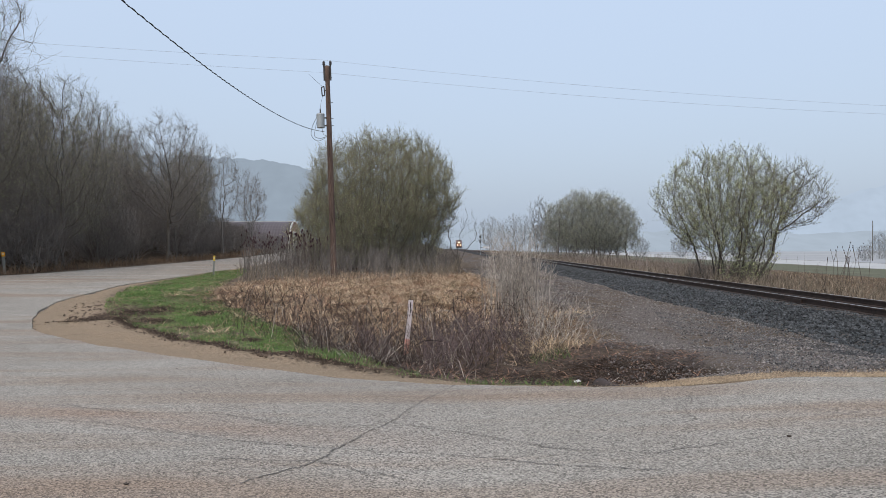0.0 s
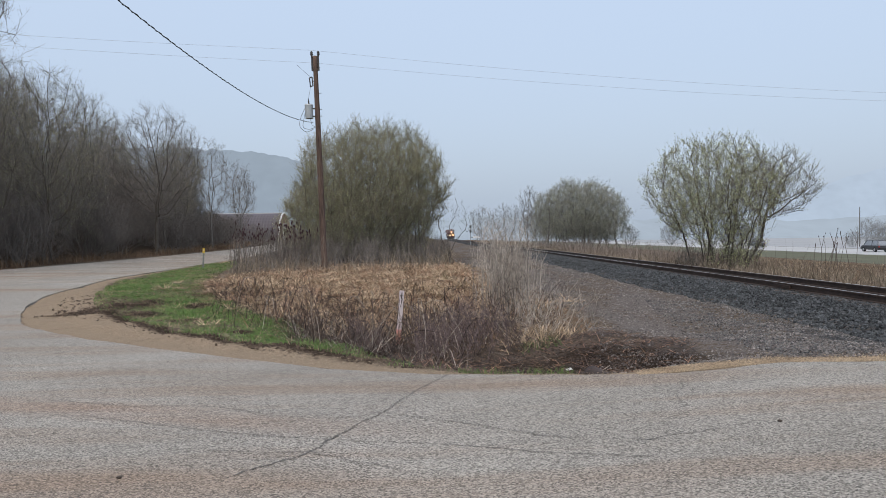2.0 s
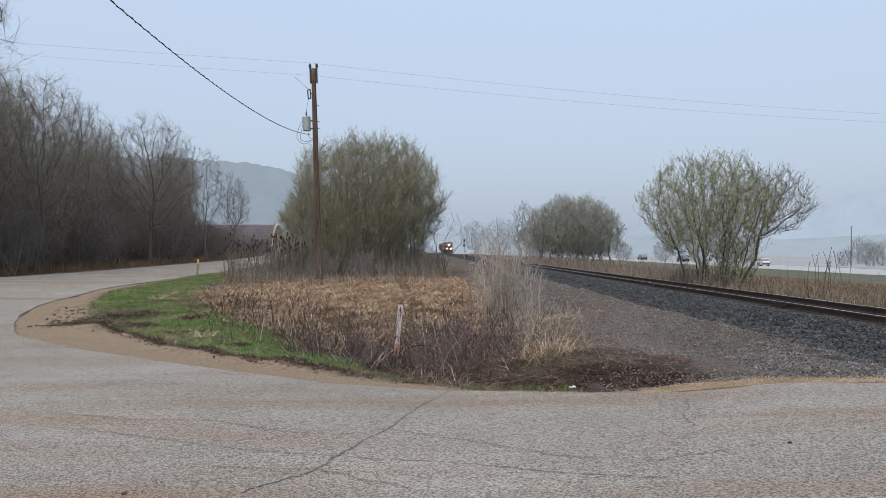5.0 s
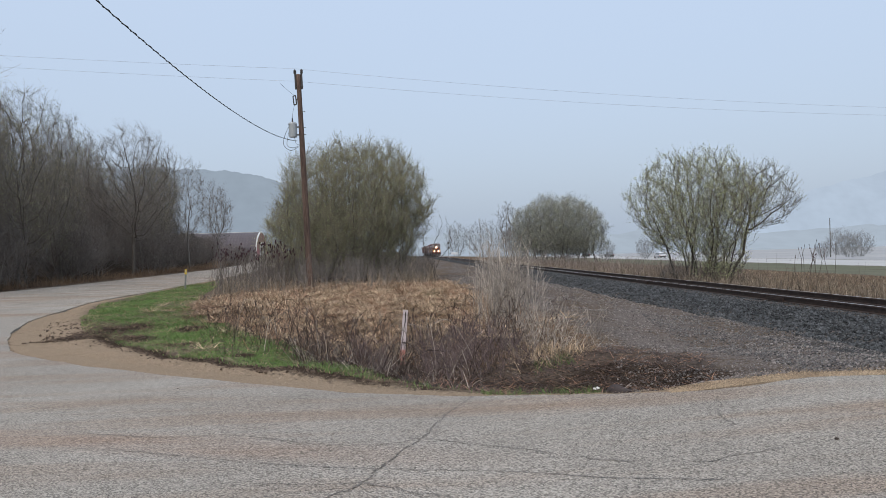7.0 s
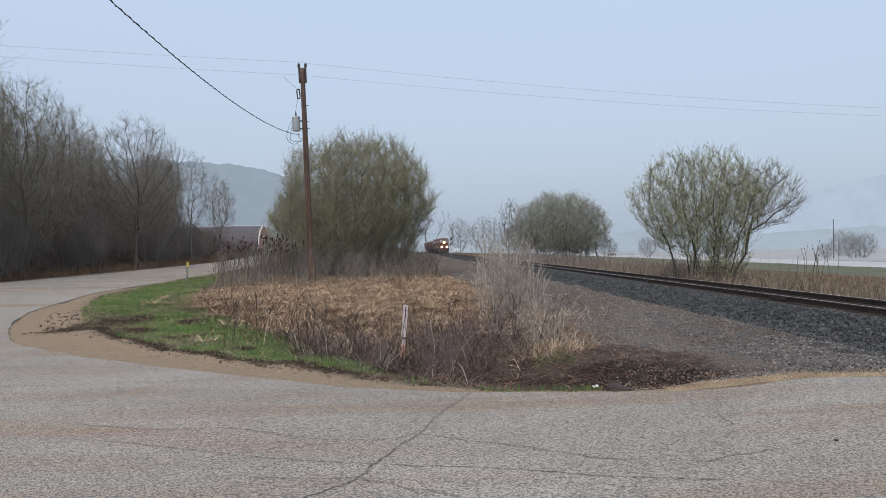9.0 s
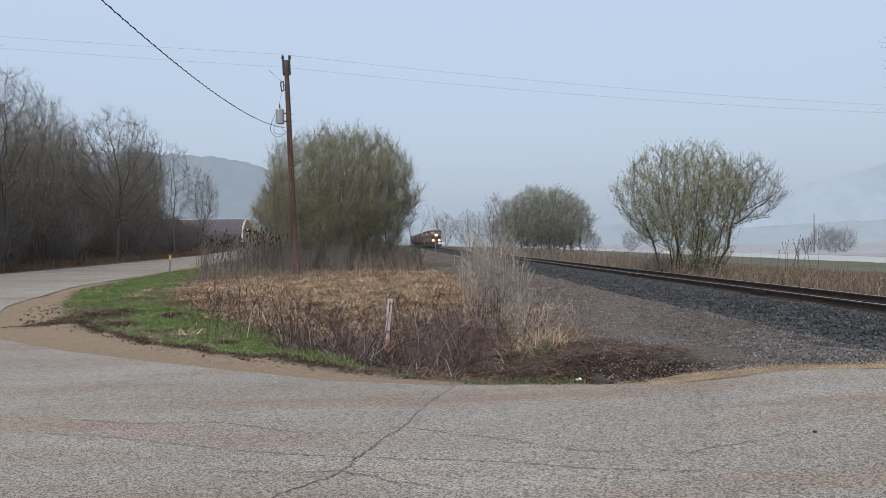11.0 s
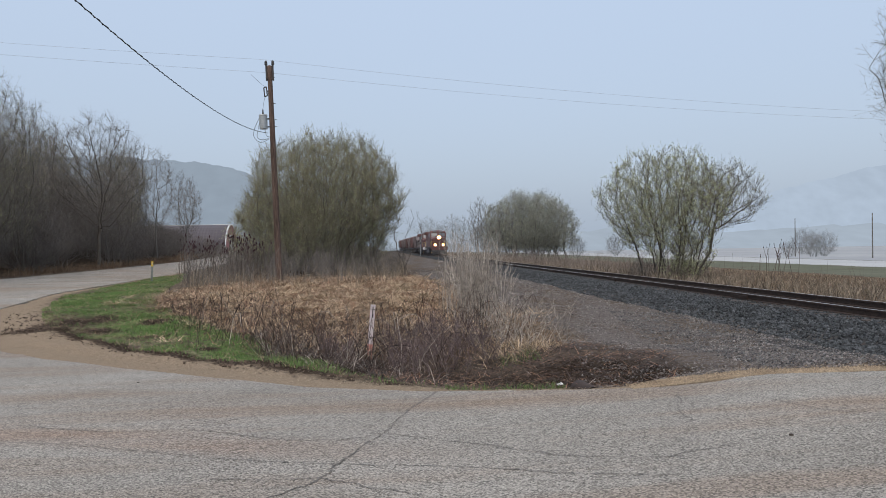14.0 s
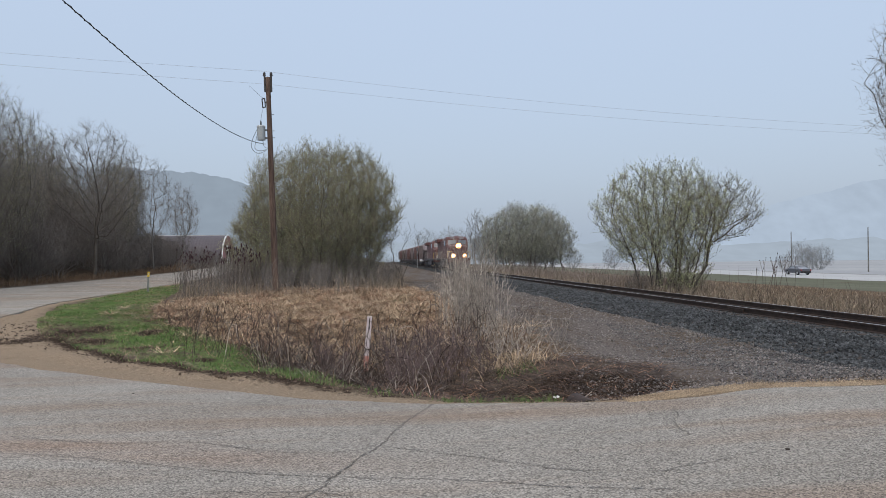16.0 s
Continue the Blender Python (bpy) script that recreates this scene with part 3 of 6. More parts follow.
def build_stones():
    rnd = np.random.default_rng(11)
    # dark ballast on the shoulder of the track, densest by the near end
    n = 46000
    y = 9 + 75 * rnd.random(n) ** 1.7
    u = np.where(rnd.random(n) < 0.8, rnd.uniform(-2.9, 0.0, n), rnd.uniform(0.0, 3.0, n))
    x = RAIL_A + RAIL_B * y + u
    size = rnd.uniform(0.014, 0.036, n) * (1 + y / 60)
    stones("ballast", "heap of dark blue-grey crushed stone ballast along the track", x, y, size, STONE, 12)
    n = 24000
    y = 8.8 + 11 * rnd.random(n) ** 1.4
    u = -2.4 - 3.8 * rnd.random(n) ** 1.3 * np.clip(1.5 - y / 22, 0.2, 1)
    x = RAIL_A + RAIL_B * y + u
    keep = ~inside(ROAD_POLY, x, y)
    keep &= gap_to(EDGE_LINE[::3], x, y) > 0.55 + 0.5 * rnd.random(len(x))
    x, y = x[keep], y[keep]
    stones("spilled_ballast", "dark crushed stone spilled over the dirt beside the track", x, y, 0.006 + 0.013 * rnd.random(len(x)) ** 2, STONE_MIXED, 17, 0.6)
    n = 62000
    y = 8.6 + 45 * rnd.random(n) ** 1.8
    gx = np.interp(y, GRAVEL_LINE[:, 1], GRAVEL_LINE[:, 0])
    x = gx - 0.7 + (RAIL_A + RAIL_B * y - 1.9 - gx) * rnd.random(n)
    keep = ~inside(ROAD_POLY, x, y)
    keep &= gap_to(EDGE_LINE[::3], x, y) > 0.9 * rnd.random(len(x)) ** 0.6
    # bare dirt shows in drifts between the stones
    drift = np.sin(x * 1.3 + 1.9 * np.sin(y * 0.55)) * np.sin(y * 0.8 + 1.2 * np.sin(x * 0.9)) + 0.5 * np.sin(x * 3.1 + y * 1.7)
    keep &= rnd.random(len(x)) < np.clip(0.65 + 0.4 * drift, 0.28, 1)
    x, y = x[keep], y[keep]
    stones("gravel", "scattered pinkish and grey gravel on packed dirt", x, y, (0.005 + 0.015 * rnd.random(len(x)) ** 3) * (1 + y / 35), STONE_PINK, 13, 0.7)
    # pale sand washed out over the corner
    n = 9000
    x = 2.3 + 4.4 * rnd.random(n) ** 1.3
    y = np.interp(x, [e[0] for e in EDGE[5:1:-1]], [e[1] for e in EDGE[5:1:-1]]) + 0.02 + np.abs(rnd.normal(0, 0.26, n)) * np.interp(x, [2.3, 3.2, 4.5, 6.7], [0.4, 1.2, 1.2, 0.5])
    stones("pale_sand", "pale yellow sand and fine grit at the corner of the road", x, y, rnd.uniform(0.003, 0.009, n), mat("pale_sand", (0.28, 0.215, 0.145), (0.46, 0.365, 0.255), 0.95, 2, 30, 0, island=0.4), 18, 0.7)
    # clods turned up along the verge
    n = 1300
    s = rnd.random(n)
    p = spline([(-0.8, 10.45), (-2.4, 11.55), (-3.8, 12.7), (-5.7, 14.6), (-7.4, 16.5), (-9.3, 18.9), (-10.2, 21), (-11.2, 23.5)], 300)[(s * 299).astype(int)]
    wide = np.interp(p[:, 0], [-10, -7, 0], [0.5, 0.2, 0.13])
    x, y = p[:, 0] + np.clip(rnd.normal(0, 1, n), -1.4, 1.4) * wide, p[:, 1] + np.clip(rnd.normal(0, 1, n), -1.4, 1.4) * wide
    for cx, cy, rx, ry, k in ((-8.7, 20.3, 0.9, 1.6, 900), (-9.3, 18.6, 0.6, 0.8, 500), (-7.4, 17.8, 0.45, 0.5, 200), (-6.6, 19.6, 0.4, 0.6, 160), (-5.9, 16.4, 0.4, 0.3, 140), (-5.2, 21.2, 0.6, 0.8, 200)):
        x, y = np.append(x, cx + rx * np.clip(rnd.normal(0, 0.8, k), -1.2, 1.2)), np.append(y, cy + ry * np.clip(rnd.normal(0, 0.8, k), -1.2, 1.2))
    n = len(x)
    stones("clods", "dark clods of turned-up earth along the verge", x, y, 0.006 + 0.034 * rnd.random(n) ** 2, mat("wet_earth", (0.058, 0.042, 0.032), (0.130, 0.095, 0.070), 0.95, 3, 20, 0.6, 0.02, island=0.4), 15, 0.9)
    n = 1800
    p = np.column_stack([rnd.normal(1.6, 0.7, n), rnd.normal(10.4, 0.8, n)])
    p = p[~inside(ROAD_POLY, p[:, 0], p[:, 1])]
    stones("clods", "dark clods and sodden litter round the ditch", p[:, 0], p[:, 1], rnd.uniform(0.008, 0.028, len(p)), mat("ditch_earth", (0.040, 0.030, 0.023), (0.100, 0.075, 0.056), 0.95, 3, 20, 0.6, 0.02, island=0.4), 16, 0.8)
    n = 9000
    s = rnd.random(n)
    p = spline(EDGE[4:17], 400)[(s * 399).astype(int)]
    x, y = p[:, 0] + rnd.normal(0.25, 0.45, n), p[:, 1] + rnd.normal(0.4, 0.5, n)
    keep = ~inside(ROAD_POLY, x, y)
    x, y = x[keep], y[keep]
    stones("grit", "loose tan grit along the road edge", x, y, rnd.uniform(0.003, 0.008, len(x)), mat("tan_grit", (0.16, 0.125, 0.09), (0.36, 0.29, 0.21), 0.9, 2, 30, 0, island=0.4), 14)


# ---------------------------------------------------------------- trees
def colonise(rnd, goals, nodes, parents, step, kill, lift, rounds=90):
    """Let a skeleton of nodes branch towards the goals until each is reached. Returns nodes and parents."""
    pos, par = np.array(nodes, float), np.array(parents)
    kids = np.zeros(len(pos), int)
    np.add.at(kids, par[par >= 0], 1)
    kids[par < 0] = 0
    d = np.linalg.norm(goals[:, None] - pos[None], axis=2)
    best, gap, live = d.argmin(1), d.min(1), np.ones(len(goals), bool)
    for _ in range(rounds):
        idx = np.flatnonzero(live & (gap < step * 7))
        if not len(idx):
            idx = np.flatnonzero(live)
        if not len(idx):
            break
        way = goals[idx] - pos[best[idx]]
        way /= np.linalg.norm(way, axis=1)[:, None] + 1e-9
        pull = np.zeros_like(pos)
        np.add.at(pull, best[idx], way)
        live[idx[kids[best[idx]] >= 4]] = False
        who = np.unique(best[idx])
        who = who[kids[who] < 4]
        if not len(who):
            break
        way = pull[who]
        way /= np.linalg.norm(way, axis=1)[:, None] + 1e-9
        way = way + rnd.normal(0, 0.10, way.shape) + np.array((0, 0, lift))
        way /= np.linalg.norm(way, axis=1)[:, None]
        fresh = pos[who] + way * step
        kids[who] += 1
        first = len(pos)
        pos, par, kids = np.vstack([pos, fresh]), np.append(par, who), np.append(kids, np.zeros(len(who), int))
        d = np.linalg.norm(goals[:, None] - fresh[None], axis=2)
        near = d.min(1)
        closer = near < gap
        best[closer], gap[closer] = first + d.argmin(1)[closer], near[closer]
        live &= gap > kill
    return pos, par


def cones(p, q, r, r2=None, sides=3):
    """Many rods at once, tapering from r to a point, or to r2. Returns corners and faces."""
    n = len(p)
    d = q - p
    d = d / (np.linalg.norm(d, axis=1)[:, None] + 1e-9)
    s = np.cross(d, np.array((0.31, 0.17, 0.93)))
    s /= np.linalg.norm(s, axis=1)[:, None] + 1e-9
    t = np.cross(s, d)
    a = 2 * np.pi * np.arange(sides) / sides
    ring = s[:, None] * np.cos(a)[None, :, None] + t[:, None] * np.sin(a)[None, :, None]
    r = np.broadcast_to(np.asarray(r, float), (n,))
    low = p[:, None] + ring * r[:, None, None]
    k, k2 = np.arange(sides), (np.arange(sides) + 1) % sides
    if r2 is None:
        v = np.concatenate([low, q[:, None]], 1)
        f = np.stack([k, k2, np.full(sides, sides)], 1)
    else:
        r2 = np.broadcast_to(np.asarray(r2, float), (n,))
        v = np.concatenate([low, q[:, None] + ring * r2[:, None, None]], 1)
        f = np.stack([k, k2, k2 + sides, k + sides], 1)
    size = v.shape[1]
    return v.reshape(-1, 3), (f[None] + size * np.arange(n)[:, None, None]).reshape(-1, f.shape[1])


def joined(pieces):
    """Corner and face arrays as one; faces may differ in their number of corners."""
    vs, fs, at = [], [], 0
    for v, f in pieces:
        vs.append(v)
        fs += (f + at).tolist()
        at += len(v)
    return np.vstack(vs), fs


def leaf_quads(rnd, p, size):
    n = len(p)
    a, b = rnd.normal(size=(n, 3)), rnd.normal(size=(n, 3))
    a /= np.linalg.norm(a, axis=1)[:, None]
    b = np.cross(a, b)
    b /= np.linalg.norm(b, axis=1)[:, None] + 1e-9
    s = (size * rnd.uniform(0.6, 1.4, n))[:, None]
    v = np.stack([p - a * s, p + b * s * 0.5, p + a * s, p - b * s * 0.5], 1).reshape(-1, 3)
    return v, np.arange(4 * n).reshape(-1, 4)


def grow_tree(seed, domes, stems=1, foot=0.0, clear=2.0, step=0.3, kill=None, lift=0.05, tip=0.008, swell=2.4, twigs=3, sub=2, twig_len=0.6, tw=0.005,
              leaves=0, leaf=0.03, rise=0.35, rivals=(), bare_below=0.0, fill=2.0):
    """A tree whose limbs divide to fill rounded crowns, each (x, y, z, rx, ry, rz, goals), about its foot. Rivals: feet of neighbours that keep their own share.
    Returns wood, twigs and leaves as corners and faces."""
    rnd = np.random.default_rng(seed)

    def crown_points(share):
        out = []
        for cx, cy, cz, rx, ry, rz, n in domes:
            n = int(n * share)
            u = rnd.normal(size=(n, 3))
            u /= np.linalg.norm(u, axis=1)[:, None]
            u *= (rnd.random(n) ** 0.34 * (1 + 0.06 * np.sin(u[:, 0] * 7 + u[:, 2] * 5 + seed) + rnd.normal(0, 0.03, n)))[:, None]
            out.append(u * (rx, ry, rz) + (cx, cy, cz))
        out = np.vstack(out)
        out = out[out[:, 2] > 0.35]
        for fx, fy in rivals:
            own = np.hypot(out[:, 0], out[:, 1]) - np.hypot(out[:, 0] - fx, out[:, 1] - fy)
            out = out[own < rnd.normal(0, 0.6, len(out))]
        return out

    goals = crown_points(1.0)
    nodes, parents = [], []
    for k in range(stems):
        a = 2 * np.pi * (k + rnd.random()) / stems
        base = np.array((np.cos(a) * foot, np.sin(a) * foot * 0.8, 0)) * (rnd.random() ** 0.5 if stems > 1 else 0) + np.array((0, 0, -0.25))
        aim = goals[rnd.integers(len(goals))] * (1, 1, 0.8) + (0, 0, clear * 0.6)
        n = max(int(round((clear * rnd.uniform(0.7, 1.2) if stems > 1 else clear) / step)) + 1, 2)
        p, d = base, np.array((0, 0, 1.0))
        for i in range(n):
            nodes.append(p)
            parents.append(len(nodes) - 2 if i else -1)
            w = aim - p
            d = d * 0.7 + (w / np.linalg.norm(w) * (0.45 if stems > 1 else 0.08)) + rnd.normal(0, 0.05, 3) + (0, 0, 0.1)
            d /= np.linalg.norm(d)
            p = p + d * step
    pos, par = colonise(rnd, goals, nodes, parents, step, kill or step * 1.3, lift)
    # branchlets fill what the limbs left open
    limbs = len(pos)
    for _ in range(2):
        ends = crown_points(fill / 2)
        if len(ends):
            gap = np.linalg.norm(ends[:, None] - pos[None], axis=2) + 2.5 * np.clip(pos[None, :, 2] - ends[:, None, 2] + 0.35, 0, None)
            at = gap.argmin(1)
            ok = gap[np.arange(len(ends)), at] < step * 6
            pos, par = np.vstack([pos, ends[ok]]), np.append(par, at[ok])
    n = len(pos)
    flow = np.zeros(n)
    for i in range(n - 1, -1, -1):
        if flow[i] == 0:
            flow[i] = (tip * (0.5 if i >= limbs else 1)) ** swell
        if par[i] >= 0:
            flow[par[i]] += flow[i]
    r = flow ** (1 / swell)
    bud = np.ones(n, bool)
    bud[par[par >= 0]] = False
    kid = np.flatnonzero(par >= 0)
    up = par[kid]
    r0 = np.minimum(r[up], r[kid] * 1.12)
    stem = np.zeros(n, int)
    for i in range(n):
        stem[i] = stem[par[i]] if par[i] >= 0 else i
    wood = []
    for root in np.unique(stem):
        rods = []
        for lo, hi, k in ((0.06, 9, 8), (0.02, 0.06, 5), (0, 0.02, 3)):
            pick = (r[kid] > lo) & (r[kid] <= hi) & (stem[kid] == root)
            if pick.any():
                rods.append(cones(pos[up][pick], pos[kid][pick] + (pos[kid] - pos[up])[pick] * 0.06, r0[pick], (r * np.where(bud, 0.35, 1))[kid][pick], k))
        wood.append(joined(rods))
    thin = kid[(r[kid] < tip * 3.2) & (pos[kid][:, 2] > bare_below)]
    m = twigs
    span = np.linalg.norm(pos[thin] - pos[par[thin]], axis=1)
    pick = rnd.choice(thin, m, p=span / span.sum())
    seg = pos[pick] - pos[par[pick]]
    p = pos[pick] - seg * rnd.random((m, 1)) ** 1.3
    seg /= np.linalg.norm(seg, axis=1)[:, None]
    d = seg * 0.8 + rnd.normal(0, 0.42, (m, 3)) + (0, 0, rise)
    d /= np.linalg.norm(d, axis=1)[:, None]
    ln = twig_len * rnd.uniform(0.35, 1.25, m)[:, None]
    q = p + d * ln
    f = rnd.uniform(0.2, 0.9, (m * sub, 1))
    p2 = np.repeat(p, sub, 0) + np.repeat(q - p, sub, 0) * f
    d2 = np.repeat(d, sub, 0) + rnd.normal(0, 0.42, (m * sub, 3)) + (0, 0, rise * 0.4)
    d2 /= np.linalg.norm(d2, axis=1)[:, None]
    q2 = p2 + d2 * np.repeat(ln, sub, 0) * rnd.uniform(0.25, 0.6, (m * sub, 1))
    fine = [cones(p, q, tw), cones(p2, q2, tw * 0.7)]
    spots = np.vstack([p, p2]) + (np.vstack([q, q2]) - np.vstack([p, p2])) * rnd.uniform(0.2, 1.0, (m + m * sub, 1))
    spots = spots[rnd.random(len(spots)) < leaves]
    return wood, joined(fine), leaf_quads(rnd, spots, leaf) if leaves else (None, ())


def tree(name, label, category, seed, m, bark, twig, leaf_mat=None, group="", **kw):
    wood, fine, lv = grow_tree(seed, **kw)
    t = thing(name, label, category, m, group)
    for v, f in wood:
        sheet("trunk" if len(wood) == 1 else "stem", v, f, bark, t, smooth=True)
    crown = sheet("crown", fine[0], fine[1], twig, t)
    if len(lv[1]):
        sheet("leaves", lv[0], lv[1], leaf_mat, crown)
    return t


def spot_on(x, y, turn=0.0, size=1.0, tall=None):
    return pose(x, y, float(ground_z(x, y, False)), 0, 0, turn) @ Matrix.Diagonal((size, size, tall or size, 1))


def build_trees():
    rnd = random.Random(21)
    # the olive thicket behind the pole: several trees whose crowns merge into one dome
    feet = [(-7.9, 52.6), (-5.2, 52.4), (-2.6, 52.2), (-9.2, 50.4), (-6.6, 49.3), (-3.9, 49.2), (-1.7, 50.3)]
    for k, (x, y) in enumerate(feet):
        others = [(fx - x, fy - y) for fx, fy in feet if (fx, fy) != (x, y)]
        tree("tree", "dense olive thicket tree with many thin stems behind the utility pole" if k % 2 else "rounded budding thicket tree beside the railway", "tree", 101 + k, spot_on(x, y), BARK, TWIG_OLIVE, BUD_DULL, group="thicket trees",
             domes=[(-5.1 - x, 51.0 - y, 4.7, 5.4, 5.2, 4.9, 2600), (-6.8 - x, 50.5 - y, 2.7, 4.7, 4.6, 3.0, 900)], rivals=others,
             stems=9, foot=1.1, clear=1.6, step=0.30, lift=0.12, tip=0.007, twigs=8500, sub=2, twig_len=0.75, tw=0.0060, leaves=0.8, leaf=0.027, rise=0.5)
    # the leafing clump beyond the rails
    tree("tree", "broad multi-stemmed tree coming into yellow-green leaf beyond the rails", "tree", 121, spot_on(15.5, 41, 0), BARK, TWIG, BUD,
         domes=[(-0.2, 0, 4.7, 3.8, 3.6, 3.1, 900), (-0.8, 0, 3.5, 2.5, 2.2, 1.8, 160), (0.6, -0.8, 1.4, 1.7, 1.2, 1.4, 150)],
         stems=16, foot=1.7, clear=1.8, step=0.26, lift=0.16, tip=0.0085, twigs=12500, sub=2, twig_len=0.55, tw=0.005, leaves=1.0, leaf=0.034, rise=0.5)
    tree("tree", "leaning side stem of a leafing tree beyond the rails", "tree", 122, spot_on(17.0, 41.6, 0), BARK, TWIG, BUD,
         domes=[(2.4, 0, 5.1, 2.1, 2.2, 2.0, 240), (0.6, 0, 4.4, 2.0, 2.0, 2.4, 160)],
         stems=3, foot=0.5, clear=2.2, step=0.28, lift=0.10, tip=0.011, twigs=3600, sub=2, twig_len=0.55, tw=0.005, leaves=0.7, leaf=0.026, rise=0.4)
    # the willow clump further along the line, haze mixed into its colours
    feet = [(16.6, 107.5), (20.4, 106.5), (24.0, 108.0)]
    for k, (x, y) in enumerate(feet):
        tree("tree", "willow clump beyond the rails, mist put into its grey-green colours", "tree", 131 + k, spot_on(x, y), BARK_GREY, TWIG_MIST, BUD_MIST, group="willow clump",
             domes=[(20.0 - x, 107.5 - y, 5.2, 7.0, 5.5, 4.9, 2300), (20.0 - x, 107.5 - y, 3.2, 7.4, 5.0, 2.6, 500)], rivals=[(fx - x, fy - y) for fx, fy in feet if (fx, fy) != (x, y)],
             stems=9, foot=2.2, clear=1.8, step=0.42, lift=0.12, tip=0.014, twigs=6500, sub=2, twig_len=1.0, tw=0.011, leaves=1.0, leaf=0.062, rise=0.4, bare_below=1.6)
    tree("tree", "slim willow at the end of the clump, greyed by painted mist", "tree", 135, spot_on(13.3, 113), BARK_GREY, TWIG_MIST, group="willow clump",
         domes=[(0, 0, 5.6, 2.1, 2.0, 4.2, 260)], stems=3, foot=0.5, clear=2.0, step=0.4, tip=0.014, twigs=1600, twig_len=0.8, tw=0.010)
    # wood on the bank beyond the side road
    oak = tree("tree", "bare spreading oak with twisted limbs on the wooded bank", "tree", 141, spot_on(-27.0, 68, 0), BARK, TWIG, group="trees on the bank",
               domes=[(0.2, 0, 9.3, 4.8, 4.8, 4.6, 900), (0, 0, 6.4, 4.6, 4.6, 3.2, 220)], clear=3.4, step=0.36, lift=0.03, tip=0.0115, swell=2.3, twigs=8000, sub=2, twig_len=0.8, tw=0.006, fill=1.0, rise=0.25)
    slim = tree("tree", "slender bare tree at the edge of the wood", "tree", 142, spot_on(-28.0, 88, 0), BARK_GREY, TWIG, group="trees on the bank",
                domes=[(0, 0, 8.6, 2.5, 2.5, 4.8, 280)], clear=3.0, step=0.38, lift=0.12, tip=0.011, twigs=2200, sub=2, twig_len=0.8, tw=0.006, fill=1.0, rise=0.5)
    ash = tree("tree", "many-branched tree with first buds in the wood", "tree", 143, spot_on(-27.3, 50, 0), BARK, TWIG, BUD_DULL, group="trees on the bank",
               domes=[(0, 0, 8.9, 3.6, 3.6, 5.0, 650), (0.4, 0, 5.2, 2.8, 2.8, 3.4, 160)], stems=2, foot=0.4, clear=3.0, step=0.36, lift=0.08, tip=0.0105, twigs=5500, sub=2, twig_len=0.85, tw=0.0055, fill=1.0, leaves=0.6, leaf=0.028, rise=0.4)
    places = [(slim, -27.6, 100, 0.80), (slim, -29.0, 103, 0.9), (ash, -29.5, 80, 0.85), (slim, -29.2, 59, 0.95), (ash, -29.2, 45.5, 0.92), (oak, -30.0, 38.5, 1.4),
              (oak, -36, 56, 1.0), (ash, -35, 72, 1.0), (slim, -33, 84, 0.8), (ash, -34.5, 94, 0.95), (oak, -40, 82, 0.8), (slim, -36, 64, 0.85), (ash, -40, 66, 0.95), (ash, -42, 90, 0.9),
              (slim, -41, 76, 0.95), (oak, -40, 50, 1.0), (ash, -46, 60, 0.9), (slim, -37, 104, 0.9), (ash, -46, 104, 0.85), (oak, -31.8, 54, 0.9), (slim, -29, 82, 0.85), (ash, -33.6, 78, 0.72), (ash, -37, 60, 1.05),
              (ash, -31.5, 87, 0.85), (slim, -30.6, 62, 0.8), (slim, -28.3, 74, 0.72), (ash, -28.6, 57, 0.7)]
    for kind, x, y, s in places:
        copy_thing(kind, spot_on(x, y, rnd.uniform(0, 360), 1.0) @ Matrix.Scale(s, 4))
    # a bare sapling where the thicket ends
    tree("sapling", "thin bare sapling at the end of the thicket", "sapling", 77, spot_on(0.45, 44), BARK, BARK,
         domes=[(0, 0, 2.5, 1.4, 0.9, 1.8, 55)], stems=6, foot=0.3, clear=0.7, step=0.22, tip=0.008, twigs=60, sub=1, twig_len=0.4, tw=0.006)
    # branches that reach into view from a tree beyond the rails
    near = tree("tree", "budding tree whose outer branches droop over the rails", "tree", 151, spot_on(21.1, 22, 0), BARK, TWIG, DEAD_LEAF,
                domes=[(0, 0, 8.2, 5.2, 5.2, 4.9, 700)], clear=3.0, step=0.36, lift=-0.02, tip=0.010, twigs=6000, sub=2, twig_len=0.6, tw=0.005, leaves=0.5, leaf=0.022, rise=0.0)
    copy_thing(near, spot_on(22.6, 24.5, 130))
    # trees far off, with the mist painted into twig and leaf colours
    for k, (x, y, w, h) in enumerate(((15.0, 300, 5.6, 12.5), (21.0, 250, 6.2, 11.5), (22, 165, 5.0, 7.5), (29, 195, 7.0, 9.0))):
        tree("tree", "willow beside the railway, paled by painted mist", "tree", 161 + k, spot_on(x, y), TWIG_HAZE, TWIG_HAZE, BUD_HAZE, group="misty trees",
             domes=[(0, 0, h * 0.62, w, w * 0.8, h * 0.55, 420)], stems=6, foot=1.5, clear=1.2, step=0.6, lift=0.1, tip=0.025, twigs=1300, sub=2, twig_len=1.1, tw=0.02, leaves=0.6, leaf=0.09)


